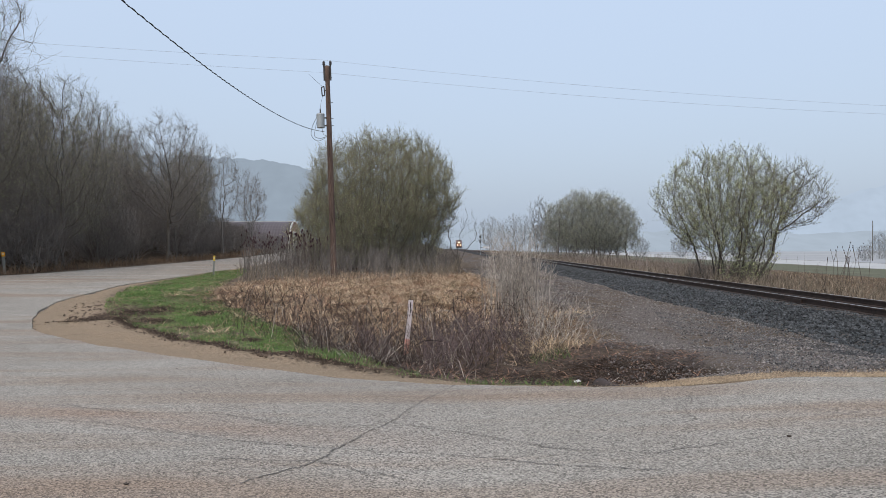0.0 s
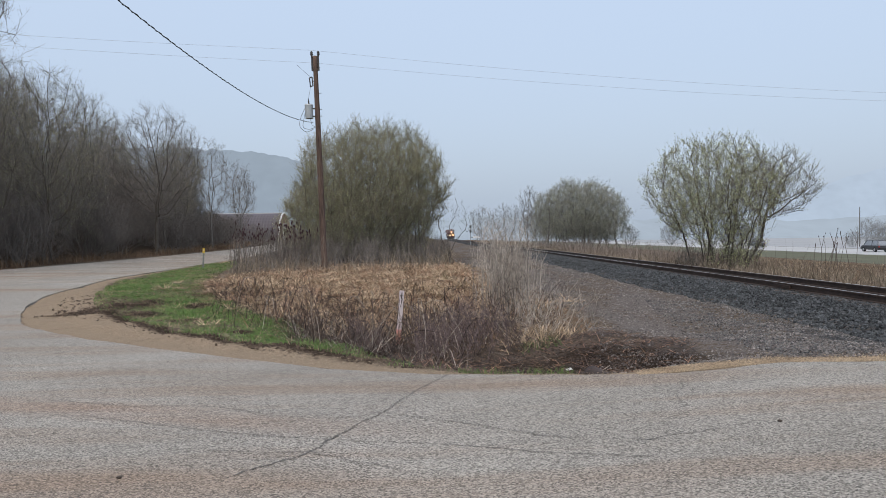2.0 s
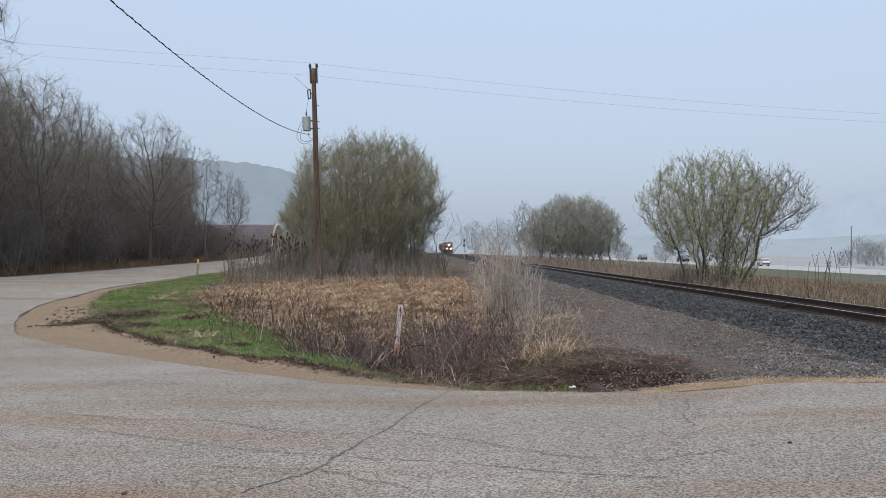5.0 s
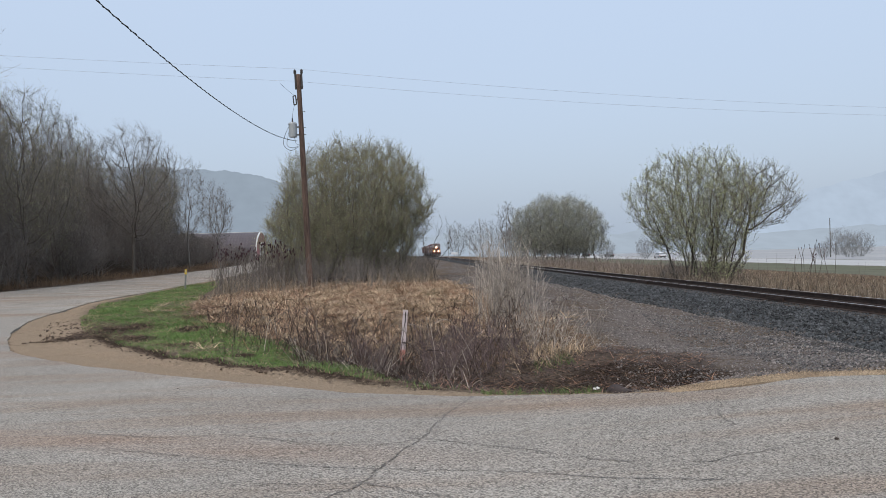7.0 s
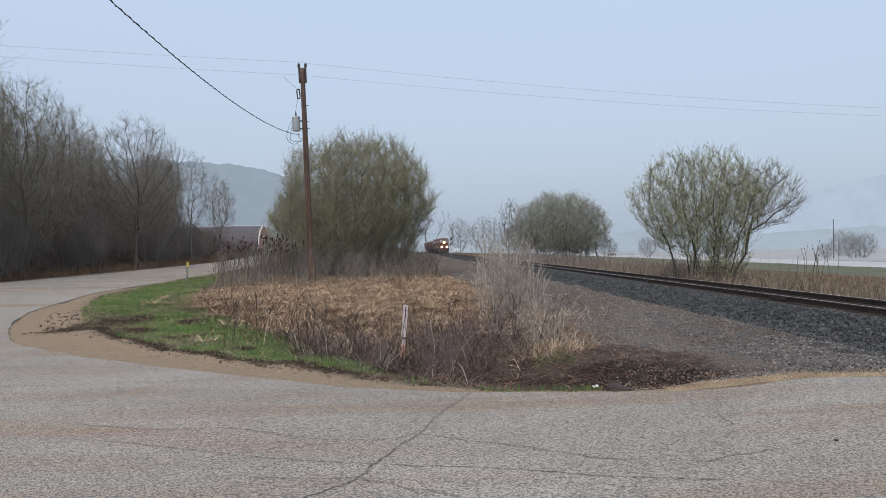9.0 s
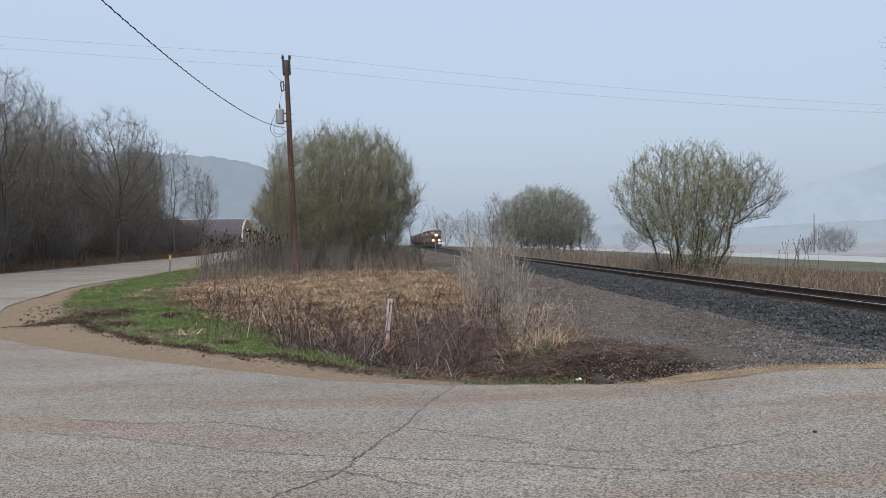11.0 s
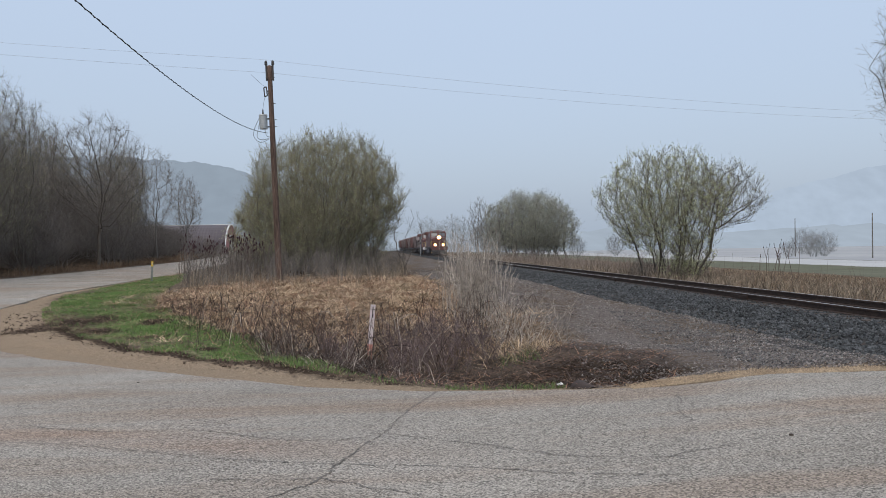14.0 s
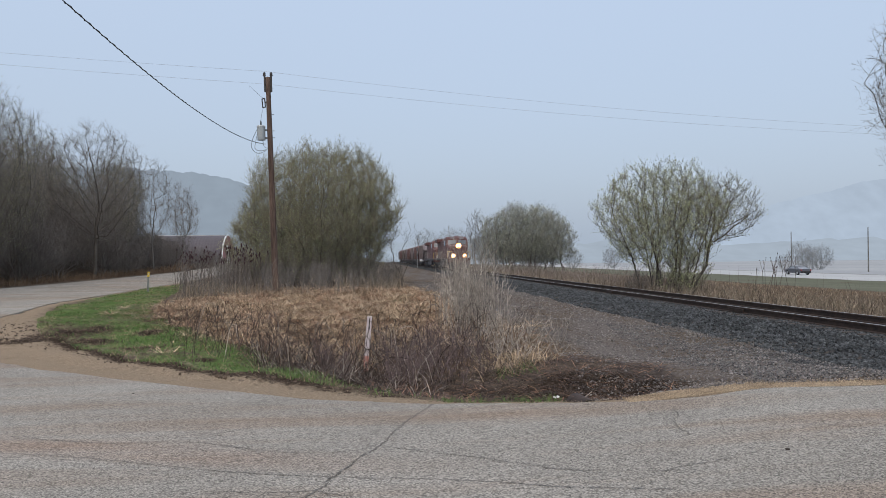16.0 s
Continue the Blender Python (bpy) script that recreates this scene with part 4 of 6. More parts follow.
# ---------------------------------------------------------------- brush, grass and weeds
def strands(name, label, x, y, length, width, lean, material, seed, category="grass", arch=0.5, base_z=0.0, tip=0.0, heading=None):
    """Blades or stems: each a two-piece strip that bends over towards its tip."""
    rnd = np.random.default_rng(seed)
    n = len(x)
    a, h = rnd.uniform(0, 2 * np.pi, n), rnd.uniform(0, 2 * np.pi, n)
    if heading is not None:
        h = heading + rnd.normal(0, 0.45, n)
    side = np.stack([np.cos(a), np.sin(a), np.zeros(n)], 1) * (width / 2)[:, None]
    way = np.stack([np.cos(h) * lean, np.sin(h) * lean, np.ones(n)], 1)
    way /= np.linalg.norm(way, axis=1)[:, None]
    p0 = np.stack([x, y, ground_z(x, y) - 0.02 + base_z], 1)
    p1 = p0 + way * (length * 0.55)[:, None]
    bend = way + np.stack([np.cos(h), np.sin(h), -0.5 * np.ones(n)], 1) * (arch * rnd.uniform(0.2, 1.2, n))[:, None]
    bend /= np.linalg.norm(bend, axis=1)[:, None]
    p2 = p1 + bend * (length * 0.45)[:, None]
    p2[:, 2] = np.maximum(p2[:, 2], p0[:, 2] + 0.02)
    v = np.stack([p0 - side, p0 + side, p1 - side * 0.75, p1 + side * 0.75, p2 - side * (0.05 + tip), p2 + side * (0.05 + tip)], 1).reshape(-1, 3)
    b = 6 * np.arange(n)[:, None]
    f = np.concatenate([b + [0, 1, 3, 2], b + [2, 3, 5, 4]])
    ob = sheet(name, v, f, material, label=label)
    return tagged(ob, category=category, kind="stuff")


def weeds(name, label, p, height, material, seed, category="weed", shoots=6, lean=0.15, thick=0.006, fan=0.5, reach=0.24):
    """Dead stalks that bend a little and put out side shoots towards their tops."""
    rnd = np.random.default_rng(seed)
    n = len(p)
    foot = np.column_stack([p, ground_z(p[:, 0], p[:, 1]) - 0.03])
    d = np.column_stack([rnd.normal(0, lean, (n, 2)), np.ones(n)])
    d /= np.linalg.norm(d, axis=1)[:, None]
    mid = foot + d * (height * 0.55)[:, None]
    e = d + rnd.normal(0, lean * 0.8 + 0.05, (n, 3))
    e /= np.linalg.norm(e, axis=1)[:, None]
    top = mid + e * (height * 0.45)[:, None]
    pieces = [cones(foot, mid, thick, thick * 0.75), cones(mid, top, thick * 0.75)]
    f = rnd.uniform(0.3, 0.98, (n * shoots, 1))
    a, b, c = (np.repeat(q, shoots, 0) for q in (foot, mid, top))
    base = np.where(f < 0.55, a + (b - a) * f / 0.55, b + (c - b) * (f - 0.55) / 0.45)
    w = np.repeat(e, shoots, 0) + rnd.normal(0, fan, (n * shoots, 3))
    w /= np.linalg.norm(w, axis=1)[:, None]
    end = base + w * (np.repeat(height, shoots) * reach * rnd.uniform(0.4, 1.3, n * shoots))[:, None]
    end[:, 2] = np.maximum(end[:, 2], base[:, 2] - 0.1)
    pieces.append(cones(base, end, thick * 0.75))
    g = rnd.random((n * shoots, 1))
    tip = base + (end - base) * g
    pieces.append(cones(tip, tip + (w + rnd.normal(0, 0.6, w.shape)) * np.repeat(height, shoots)[:, None] * 0.07, thick * 0.5))
    v, fs = joined(pieces)
    return tagged(sheet(name, v, fs, material, label=label), category=category, kind="stuff")


def scatter(poly, n, rnd, clump=0.0, phase=0.0):
    poly = np.array(poly, float)
    lo, hi = poly.min(0), poly.max(0)
    out = np.zeros((0, 2))
    while len(out) < n:
        p = lo + (hi - lo) * rnd.random((n * 2, 2))
        if clump:
            w = 0.5 + 0.5 * np.sin(p[:, 0] * 2.3 + phase + 1.5 * np.sin(p[:, 1] * 1.1)) * np.sin(p[:, 1] * 1.9 + np.sin(p[:, 0] * 1.3))
            p = p[rnd.random(len(p)) < 1 - clump + clump * w]
        out = np.vstack([out, p[inside(poly, p[:, 0], p[:, 1])]])
    return out[:n]


def swirl(p):
    """The way in which the flattened grass lies, patch by patch."""
    return 2.5 * np.sin(p[:, 0] * 1.3 + np.sin(p[:, 1] * 0.9)) + 2.0 * np.sin(p[:, 1] * 1.1 + 1.7 * np.sin(p[:, 0] * 0.6))


def low(p):
    """How much of its height the growth keeps near the ditch mouth."""
    return np.clip(0.30 + 0.24 * (p[:, 1] - 10.4) - 0.20 * np.clip(p[:, 0] - 0.2, 0, 3), 0.28, 1)


GREEN_BLADE = mat("spring_grass", (0.070, 0.138, 0.032), (0.165, 0.245, 0.075), 0.6, 0.8, 5, 0, island=0.4)
STRAW = mat("lodged_straw", (0.140, 0.092, 0.058), (0.550, 0.418, 0.278), 0.75, 0.9, 5, 0, island=0.6)
STRAW_PALE = mat("bleached_straw", (0.250, 0.180, 0.112), (0.600, 0.470, 0.320), 0.75, 1.4, 6, 0, island=0.6)
STRAW_RED = mat("rusty_straw", (0.200, 0.105, 0.065), (0.360, 0.220, 0.140), 0.8, 0.7, 5, 0, island=0.6)
WEED_GREY = mat("dry_weed_stems", (0.180, 0.152, 0.126), (0.500, 0.448, 0.388), 0.8, 1, 8, 0, island=0.6)
# canes darkened in base colour to hold shade within the tangle
CANE = mat("bramble_canes", (0.028, 0.019, 0.016), (0.092, 0.064, 0.053), 0.75, 1, 8, 0, island=0.7)
CANE_GREY = mat("purple_grey_canes", (0.085, 0.062, 0.060), (0.215, 0.165, 0.158), 0.8, 1, 8, 0, island=0.6)
BRUSH = mat("dark_brush", (0.062, 0.050, 0.042), (0.150, 0.122, 0.102), 0.9, 0.6, 6, 0, island=0.4)
SEED_HEAD = mat("dark_red_seed_heads", (0.030, 0.016, 0.019), (0.070, 0.034, 0.038), 0.9, 4, 30, 0.4)
# brush greyed and lightened in base colour for haze in the wood
GREY_BRUSH = mat("grey_brush", (0.120, 0.108, 0.098), (0.210, 0.190, 0.172), 0.9, 0.6, 6, 0, island=0.4)
HEDGE = mat("brown_hedge", (0.165, 0.135, 0.115), (0.290, 0.245, 0.210), 0.9, 0.4, 4, 0, island=0.5)
FIELD_DRY = mat("dry_field_grass", (0.130, 0.106, 0.080), (0.330, 0.274, 0.205), 0.85, 0.5, 4, 0, island=0.6)
STRAW_POLY = [(-9.6, 31), (-8.6, 25.5), (-5.6, 20), (-3.4, 16.3), (-2.4, 15.0), (-1.2, 15.6), (1.0, 15.4), (2.4, 16), (2.6, 20), (1.9, 30), (0.9, 40), (-5, 42)]


def build_cover():
    rnd = np.random.default_rng(31)
    p = scatter(GREEN_POLY, 52000, rnd, 0.92)
    near = rnd.random(len(p)) < np.clip(20 / p[:, 1], 0.25, 1)
    p = p[near]
    for cx, cy, rx, ry in ((-8.7, 20.3, 1.1, 2.0), (-9.3, 18.6, 0.7, 1.0), (-7.4, 17.8, 0.55, 0.6), (-6.6, 19.6, 0.5, 0.8), (-5.9, 16.4, 0.5, 0.4), (-7.8, 24.0, 0.7, 1.3), (-5.2, 21.2, 0.8, 1.0), (-4.0, 14.2, 0.35, 0.3)):
        p = p[rnd.random(len(p)) > 1.0 * np.exp(-np.hypot((p[:, 0] - cx) / rx, (p[:, 1] - cy) / ry) ** 2)]
    n = len(p)
    strands("turf", "short bright green spring grass on the verge", p[:, 0], p[:, 1], rnd.uniform(0.03, 0.11, n) * (1 + 0.5 * np.sin(p[:, 0] * 2.1 + p[:, 1]) * np.sin(p[:, 1] * 1.7)), rnd.uniform(0.006, 0.011, n) * (1 + p[:, 1] / 35), rnd.uniform(0.1, 0.7, n), GREEN_BLADE, 32)
    p = scatter(GREEN_POLY, 15000, rnd, 0.97)
    n = len(p)
    strands("straw_tufts", "tufts of last year's pale grass in the turf", p[:, 0], p[:, 1], rnd.uniform(0.06, 0.18, n), rnd.uniform(0.006, 0.012, n), rnd.uniform(0.5, 2.5, n), STRAW, 33)
    # lodged straw
    p = scatter(STRAW_POLY, 27000, rnd, 0.93)
    p = p[rnd.random(len(p)) < np.clip(17 / p[:, 1], 0.35, 1)]
    p = p + rnd.normal(0, 1, p.shape) * (0.35, 0.9)
    n = len(p)
    strands("dry_grass", "flattened mat of tan dry grass", p[:, 0], p[:, 1], rnd.uniform(0.14, 0.52, n), rnd.uniform(0.008, 0.018, n) * (1 + p[:, 1] / 40), rnd.uniform(0.8, 5.5, n), STRAW, 34, arch=1.2, base_z=0.02 + 0.16 * np.clip(np.sin(p[:, 0] * 2.6 + 1.3 * np.sin(p[:, 1] * 1.2)) * np.sin(p[:, 1] * 1.6 + np.sin(p[:, 0] * 1.7)), 0, 1), heading=swirl(p) + rnd.normal(0, 0.8, n))
    c = scatter(STRAW_POLY, 750, rnd, 0.9, 0.7)
    c = c[rnd.random(len(c)) < np.clip(19 / c[:, 1], 0.35, 1)]
    c = c + rnd.normal(0, 1, c.shape) * (0.5, 1.3)
    k = rnd.integers(16, 52, len(c))
    big = np.repeat(rnd.uniform(0.55, 1.25, len(c)), k)
    a, rad = rnd.uniform(0, 2 * np.pi, len(big)), np.abs(rnd.normal(0, 0.13, len(big)))
    x, y = np.repeat(c[:, 0], k) + np.cos(a) * rad, np.repeat(c[:, 1], k) + np.sin(a) * rad
    strands("tussocks", "hummocky tussocks of bleached tan grass", x, y, rnd.uniform(0.22, 0.5, len(x)) * big, rnd.uniform(0.008, 0.016, len(x)) * (1 + y / 45), rnd.uniform(0.8, 5.0, len(x)), STRAW_PALE, 57, arch=1.3, base_z=0.10, heading=a)
    p = scatter(STRAW_POLY, 19000, rnd, 0.95, 2.6) + rnd.normal(0, 1, (19000, 2)) * (0.4, 1.2)
    n = len(p)
    strands("dead_stems", "tangle of rust-coloured dead stems in the dry grass", p[:, 0], p[:, 1], rnd.uniform(0.15, 0.6, n), rnd.uniform(0.006, 0.012, n), rnd.uniform(0.4, 3.5, n), STRAW_RED, 35, arch=1.0, base_z=0.04, heading=swirl(p))
    # brambles and dead weeds on the bank above the ditch
    bank = [(-2.6, 12.3), (-1.4, 11.2), (-0.3, 10.6), (1.2, 10.0), (2.4, 10.0), (2.7, 11.5), (2.7, 14.5), (1.0, 16.5), (-2, 17), (-3.6, 16.5)]
    p = scatter(bank, 6500, rnd, 0.5)
    n = len(p)
    strands("brambles", "reddish-brown tangle of bramble canes above the ditch", p[:, 0], p[:, 1], rnd.uniform(0.2, 0.9, n) * low(p), rnd.uniform(0.005, 0.012, n), rnd.uniform(0.2, 4.0, n) / low(p), CANE, 36, "bramble", arch=1.0)
    q = scatter([(-1.7, 13.6), (-0.6, 12.3), (0.6, 11.9), (1.5, 12.4), (1.2, 15.2), (-0.4, 15.8), (-1.9, 15.0)], 420, rnd, 0.5)
    q = q[(np.abs(q[:, 0] / q[:, 1] + 0.060) > 0.026) | (q[:, 1] > 15)]
    weeds("bramble_brush", "knee-high purple-brown bramble brush round the stake", q, rnd.uniform(0.3, 0.75, len(q)), CANE_GREY, 55, "bramble", shoots=8, lean=0.4, thick=0.005, fan=0.8, reach=0.4)
    q = scatter([(-5.5, 16.5), (-2.2, 13.6), (-1.4, 15), (-1.6, 19), (-5, 23), (-7, 22)], 170, rnd, 0.7)
    weeds("bramble_brush", "thin dark bramble whips over the straw", q, rnd.uniform(0.4, 1.1, 170), CANE, 56, "bramble", shoots=5, lean=0.4, thick=0.005, fan=0.7, reach=0.35)
    p = scatter(bank, 1100, rnd, 0.6)
    n = len(p)
    strands("dead_weeds", "pale dead weed stalks on the ditch bank", p[:, 0], p[:, 1], rnd.uniform(0.3, 1.0, n) * low(p), rnd.uniform(0.005, 0.011, n), rnd.uniform(0.2, 3.5, n) / low(p), WEED_GREY, 37, "weed", arch=0.7)
    tuft = [(1.2, 12.2), (2.0, 12.0), (2.6, 13), (2.2, 14.3), (1.3, 14.3)]
    p = scatter(tuft, 800, rnd)
    n = len(p)
    strands("grass_tuft", "thick straw-yellow grass tuft with green at its foot", p[:, 0], p[:, 1], rnd.uniform(0.25, 0.55, n), rnd.uniform(0.006, 0.012, n), rnd.uniform(0.5, 4.0, n), STRAW_PALE, 38, arch=1.1)
    p = scatter([(1.4, 11.8), (2.1, 11.8), (2.1, 12.6), (1.4, 12.6)], 190, rnd)
    strands("green_sprigs", "green sprigs at the foot of a dry tuft", p[:, 0], p[:, 1], rnd.uniform(0.08, 0.22, 190), rnd.uniform(0.005, 0.009, 190), rnd.uniform(0.2, 1.2, 190), GREEN_BLADE, 39)
    for cx, cy, k in ((0.55, 9.15, 110), (1.45, 8.55, 130), (1.0, 8.85, 60), (-0.4, 9.95, 50)):
        q = rnd.normal((cx, cy), (0.22, 0.10), (k, 2))
        strands("grass_tuft", "small green grass tuft at the asphalt edge", q[:, 0], q[:, 1], rnd.uniform(0.05, 0.16, k), rnd.uniform(0.005, 0.010, k), rnd.uniform(0.1, 0.9, k), GREEN_BLADE, 40)
    # litter of dead stalks round the ditch mouth
    p = scatter([(0.2, 10.2), (1.6, 9.1), (3.3, 9.1), (3.9, 11), (3.1, 12.8), (-0.8, 13), (-0.8, 11.2)], 6500, rnd)
    n = len(p)
    strands("leaf_litter", "dark sodden leaf and stalk litter in the ditch", p[:, 0], p[:, 1], rnd.uniform(0.06, 0.3, n), rnd.uniform(0.006, 0.016, n), rnd.uniform(2.0, 9, n), CANE, 41, "litter", arch=0.6, base_z=0.035)
    p = p[rnd.random(n) < 0.16]
    n = len(p)
    strands("straw_litter", "broken brown straw lying on the wet earth", p[:, 0], p[:, 1], rnd.uniform(0.08, 0.45, n), rnd.uniform(0.006, 0.014, n), rnd.uniform(2.5, 9, n), STRAW_RED, 54, "litter", arch=0.4, base_z=0.045)
    # the tall grey clump of dead weeds
    n = 250
    p = np.column_stack([rnd.normal(1.72, 0.38, n), rnd.normal(19.2, 1.4, n)])
    weeds("tall_weeds", "tall clump of branching grey dead weeds beside the track", p, rnd.uniform(1.0, 2.25, n), WEED_GREY, 42, shoots=9, lean=0.075, thick=0.006)
    n = 150
    p = np.column_stack([rnd.uniform(1.3, 2.9, n), rnd.uniform(13.0, 18.5, n)])
    weeds("broken_weeds", "broken pale weed stalks leaning at the gravel edge", p, rnd.uniform(0.4, 1.1, n), WEED_GREY, 44, shoots=6, lean=0.55, thick=0.006)
    # undergrowth in front of the thicket and round the pole
    p = scatter([(-13.5, 47), (-11.5, 38), (-8.5, 33.5), (-4.5, 34.5), (-2, 37), (-0.2, 41), (0.4, 52), (0, 60), (-12, 60)], 1000, rnd, 0.9)
    n = len(p)
    weeds("undergrowth", "grey-brown undergrowth of saplings and dead stalks", p, rnd.uniform(0.6, 2.0, n), GREY_BRUSH, 45, "undergrowth", shoots=6, lean=0.22, thick=0.010, fan=0.5, reach=0.3)
    p = scatter([(-10, 33), (-4.5, 32.5), (-1, 34), (0.4, 40), (0.6, 60), (0.6, 90), (-1.5, 90), (-2, 50), (-6, 38), (-12, 44)], 3200, rnd, 0.7)
    n = len(p)
    strands("dead_stalks", "pale dead stalks at the foot of the thicket", p[:, 0], p[:, 1], rnd.uniform(0.4, 1.3, n), rnd.uniform(0.010, 0.020, n), rnd.uniform(0.0, 1.4, n), FIELD_DRY, 46, "weed", arch=0.5)
    # the field beyond the rails
    y = 14 + 110 * rnd.random(36000) ** 1.5
    x = RAIL_A + RAIL_B * y + 3.6 + 20 * rnd.random(len(y)) ** 1.6
    n = len(y)
    strands("field_grass", "tall dry reddish-tan grass in the field beyond the rails", x, y, rnd.uniform(0.35, 1.4, n) * np.clip(1 - 0.05 * (x - RAIL_A), 0.25, 1) * (0.75 + 0.4 * np.sin(x * 1.1 + y * 0.5) * np.sin(y * 0.37 - x * 0.3)), rnd.uniform(0.012, 0.026, n) * (1 + y / 80), rnd.uniform(0.0, 0.7, n), FIELD_DRY, 47, arch=0.5)
    y = rnd.uniform(20, 75, 160)
    x = RAIL_A + RAIL_B * y + rnd.uniform(5, 13, 160)
    strands("field_weeds", "tall dark weed stalks in the field", x, y, rnd.uniform(0.9, 2.0, 160), rnd.uniform(0.010, 0.018, 160), rnd.uniform(0, 0.35, 160), BRUSH, 48, "weed", arch=0.25)
    y = 44 + 75 * rnd.random(4200)
    x = RAIL_A + RAIL_B * y + rnd.uniform(4.5, 10.5, 4200)
    strands("dry_hedge", "brown belt of tall dry weeds beyond the rails", x, y, rnd.uniform(0.7, 2.0, 4200), rnd.uniform(0.014, 0.03, 4200), rnd.uniform(0, 0.6, 4200), HEDGE, 53, "weed", arch=0.4)
    # foot of the bank beyond the side road
    y = rnd.uniform(36, 110, 6000)
    x = np.interp(y, [f[1] for f in FAR[17:]], [f[0] for f in FAR[17:]]) - 0.5 - 2.0 * rnd.random(6000)
    strands("bank_litter", "brown dead stalks and leaf litter along the bank", x, y, rnd.uniform(0.2, 1.1, 6000), rnd.uniform(0.015, 0.03, 6000), rnd.uniform(0, 1.5, 6000), DEAD_LEAF, 49, "weed", arch=0.8)


def build_canes():
    """Long arching bramble canes and whips that stand clear of the tangle."""
    rnd = random.Random(61)
    dark, pale = [], []
    for k in range(300):
        x, y = rnd.uniform(-4.5, 2.4), rnd.uniform(11.5, 17)
        if x < -2.6 and y < 14.5 or y < 12.2 + 0.9 * max(x, 0):
            continue
        z = float(ground_z(x, y)) - 0.03
        a, reach, h = rnd.uniform(0, 6.283), rnd.uniform(0.2, 1.1), rnd.uniform(0.4, 1.15)
        tip = rnd.uniform(0.1, 0.9)
        p = [Vector((x + math.cos(a) * reach * f + rnd.gauss(0, 0.02), y + math.sin(a) * reach * f + rnd.gauss(0, 0.02), z + h * (1 - (1 - min(f / 0.7, 1)) ** 2) - (h * tip * ((f - 0.7) / 0.3) ** 2 if f > 0.7 else 0))) for f in (0, 0.2, 0.4, 0.6, 0.75, 0.9, 1.0)]
        r = rnd.uniform(0.003, 0.006)
        (pale if rnd.random() < 0.15 else dark).append((p, [r] * 7, 3))
    for name, label, lines, m in (("bramble_canes", "arching reddish bramble canes over the dry grass", dark, CANE), ("dry_whips", "thin pale dead whips above the ditch", pale, WEED_GREY)):
        v, f = tubes(lines)
        tagged(sheet(name, v, f, m), label, "bramble", kind="stuff")


def build_brush():
    """Leafless shrubs under the trees."""
    rnd = random.Random(51)
    shrub = tree("shrub", "dense leafless shrub at the edge of the wood", "shrub", 52, spot_on(-28.0, 47), GREY_BRUSH, GREY_BRUSH, group="shrubs on the bank",
                 domes=[(0, 0, 2.3, 2.5, 2.5, 2.3, 420)], stems=12, foot=0.9, clear=0.8, step=0.28, lift=0.15, tip=0.008, twigs=2600, sub=2, twig_len=0.6, tw=0.006, rise=0.6)
    for k in range(46):
        y = 40 + 64 * (k + rnd.random()) / 46
        x = np.interp(y, [40, 60, 90, 110], [-28.5, -28.0, -28.6, -31]) - rnd.choice((0, 1.5, 4, 7)) - rnd.random()
        copy_thing(shrub, spot_on(x, y, rnd.uniform(0, 360)) @ Matrix.Scale(rnd.uniform(0.7, 1.25), 4))
    for k in range(34):
        y = 42 + 62 * (k + rnd.random()) / 34
        copy_thing(shrub, spot_on(-33 - 11 * rnd.random(), y, rnd.uniform(0, 360)) @ Matrix.Scale(rnd.uniform(1.1, 1.8), 4))
    for x, y, s in ((-9.8, 48, 0.4), (-7.4, 45, 0.35), (-0.2, 50, 0.35), (-4.6, 44.5, 0.33), (14.0, 41, 0.3), (16.5, 41.5, 0.3), (-11, 53, 0.55), (-26.6, 108, 0.6), (-29, 112, 0.7), (-32, 112, 0.8), (-35, 111, 0.8), (-27.2, 117, 0.5), (-30.5, 104, 0.7)):
        copy_thing(shrub, spot_on(x, y, rnd.uniform(0, 360)) @ Matrix.Scale(s, 4))["group"] = "undergrowth shrubs"


def sumac(m, seed, count=5, head=1.0):
    t = thing("sumac", "leggy bare sumac shrub with dark red seed heads", "shrub", m, "sumac by the side road")
    rnd = random.Random(seed)
    lines, heads = [], []
    for _ in range(count):
        p = Vector((rnd.uniform(-0.7, 0.7), rnd.uniform(-0.7, 0.7), -0.05))
        d = Vector((rnd.gauss(0, 0.12), rnd.gauss(0, 0.12), 1)).normalized()
        h = rnd.uniform(1.7, 2.7)
        pts = [p, p + d * h * 0.6]
        lines.append((pts, (0.016, 0.012), 4))
        for b in range(rnd.randint(1, 3)):
            e = pts[1] + (d + Vector((rnd.gauss(0, 0.3), rnd.gauss(0, 0.3), 0.2))).normalized() * h * rnd.uniform(0.25, 0.42)
            lines.append(([pts[1], e], (0.011, 0.008), 4))
            heads.append(e)
    for line in lines:
        v, f = tubes([line])
        sheet("stem", v, f, BRUSH, t)
    for e in heads:
        bm = bmesh.new()
        bmesh.ops.create_icosphere(bm, subdivisions=1, radius=1, matrix=Matrix.Translation(e) @ Matrix.Diagonal((0.04 * head, 0.04 * head, 0.085 * head, 1)))
        for q in bm.verts:
            q.co += Vector((rnd.gauss(0, 0.01), rnd.gauss(0, 0.01), rnd.gauss(0, 0.01))) * head
        part("seed_head", bm, SEED_HEAD, t, "dark red cone of seeds")
    return t


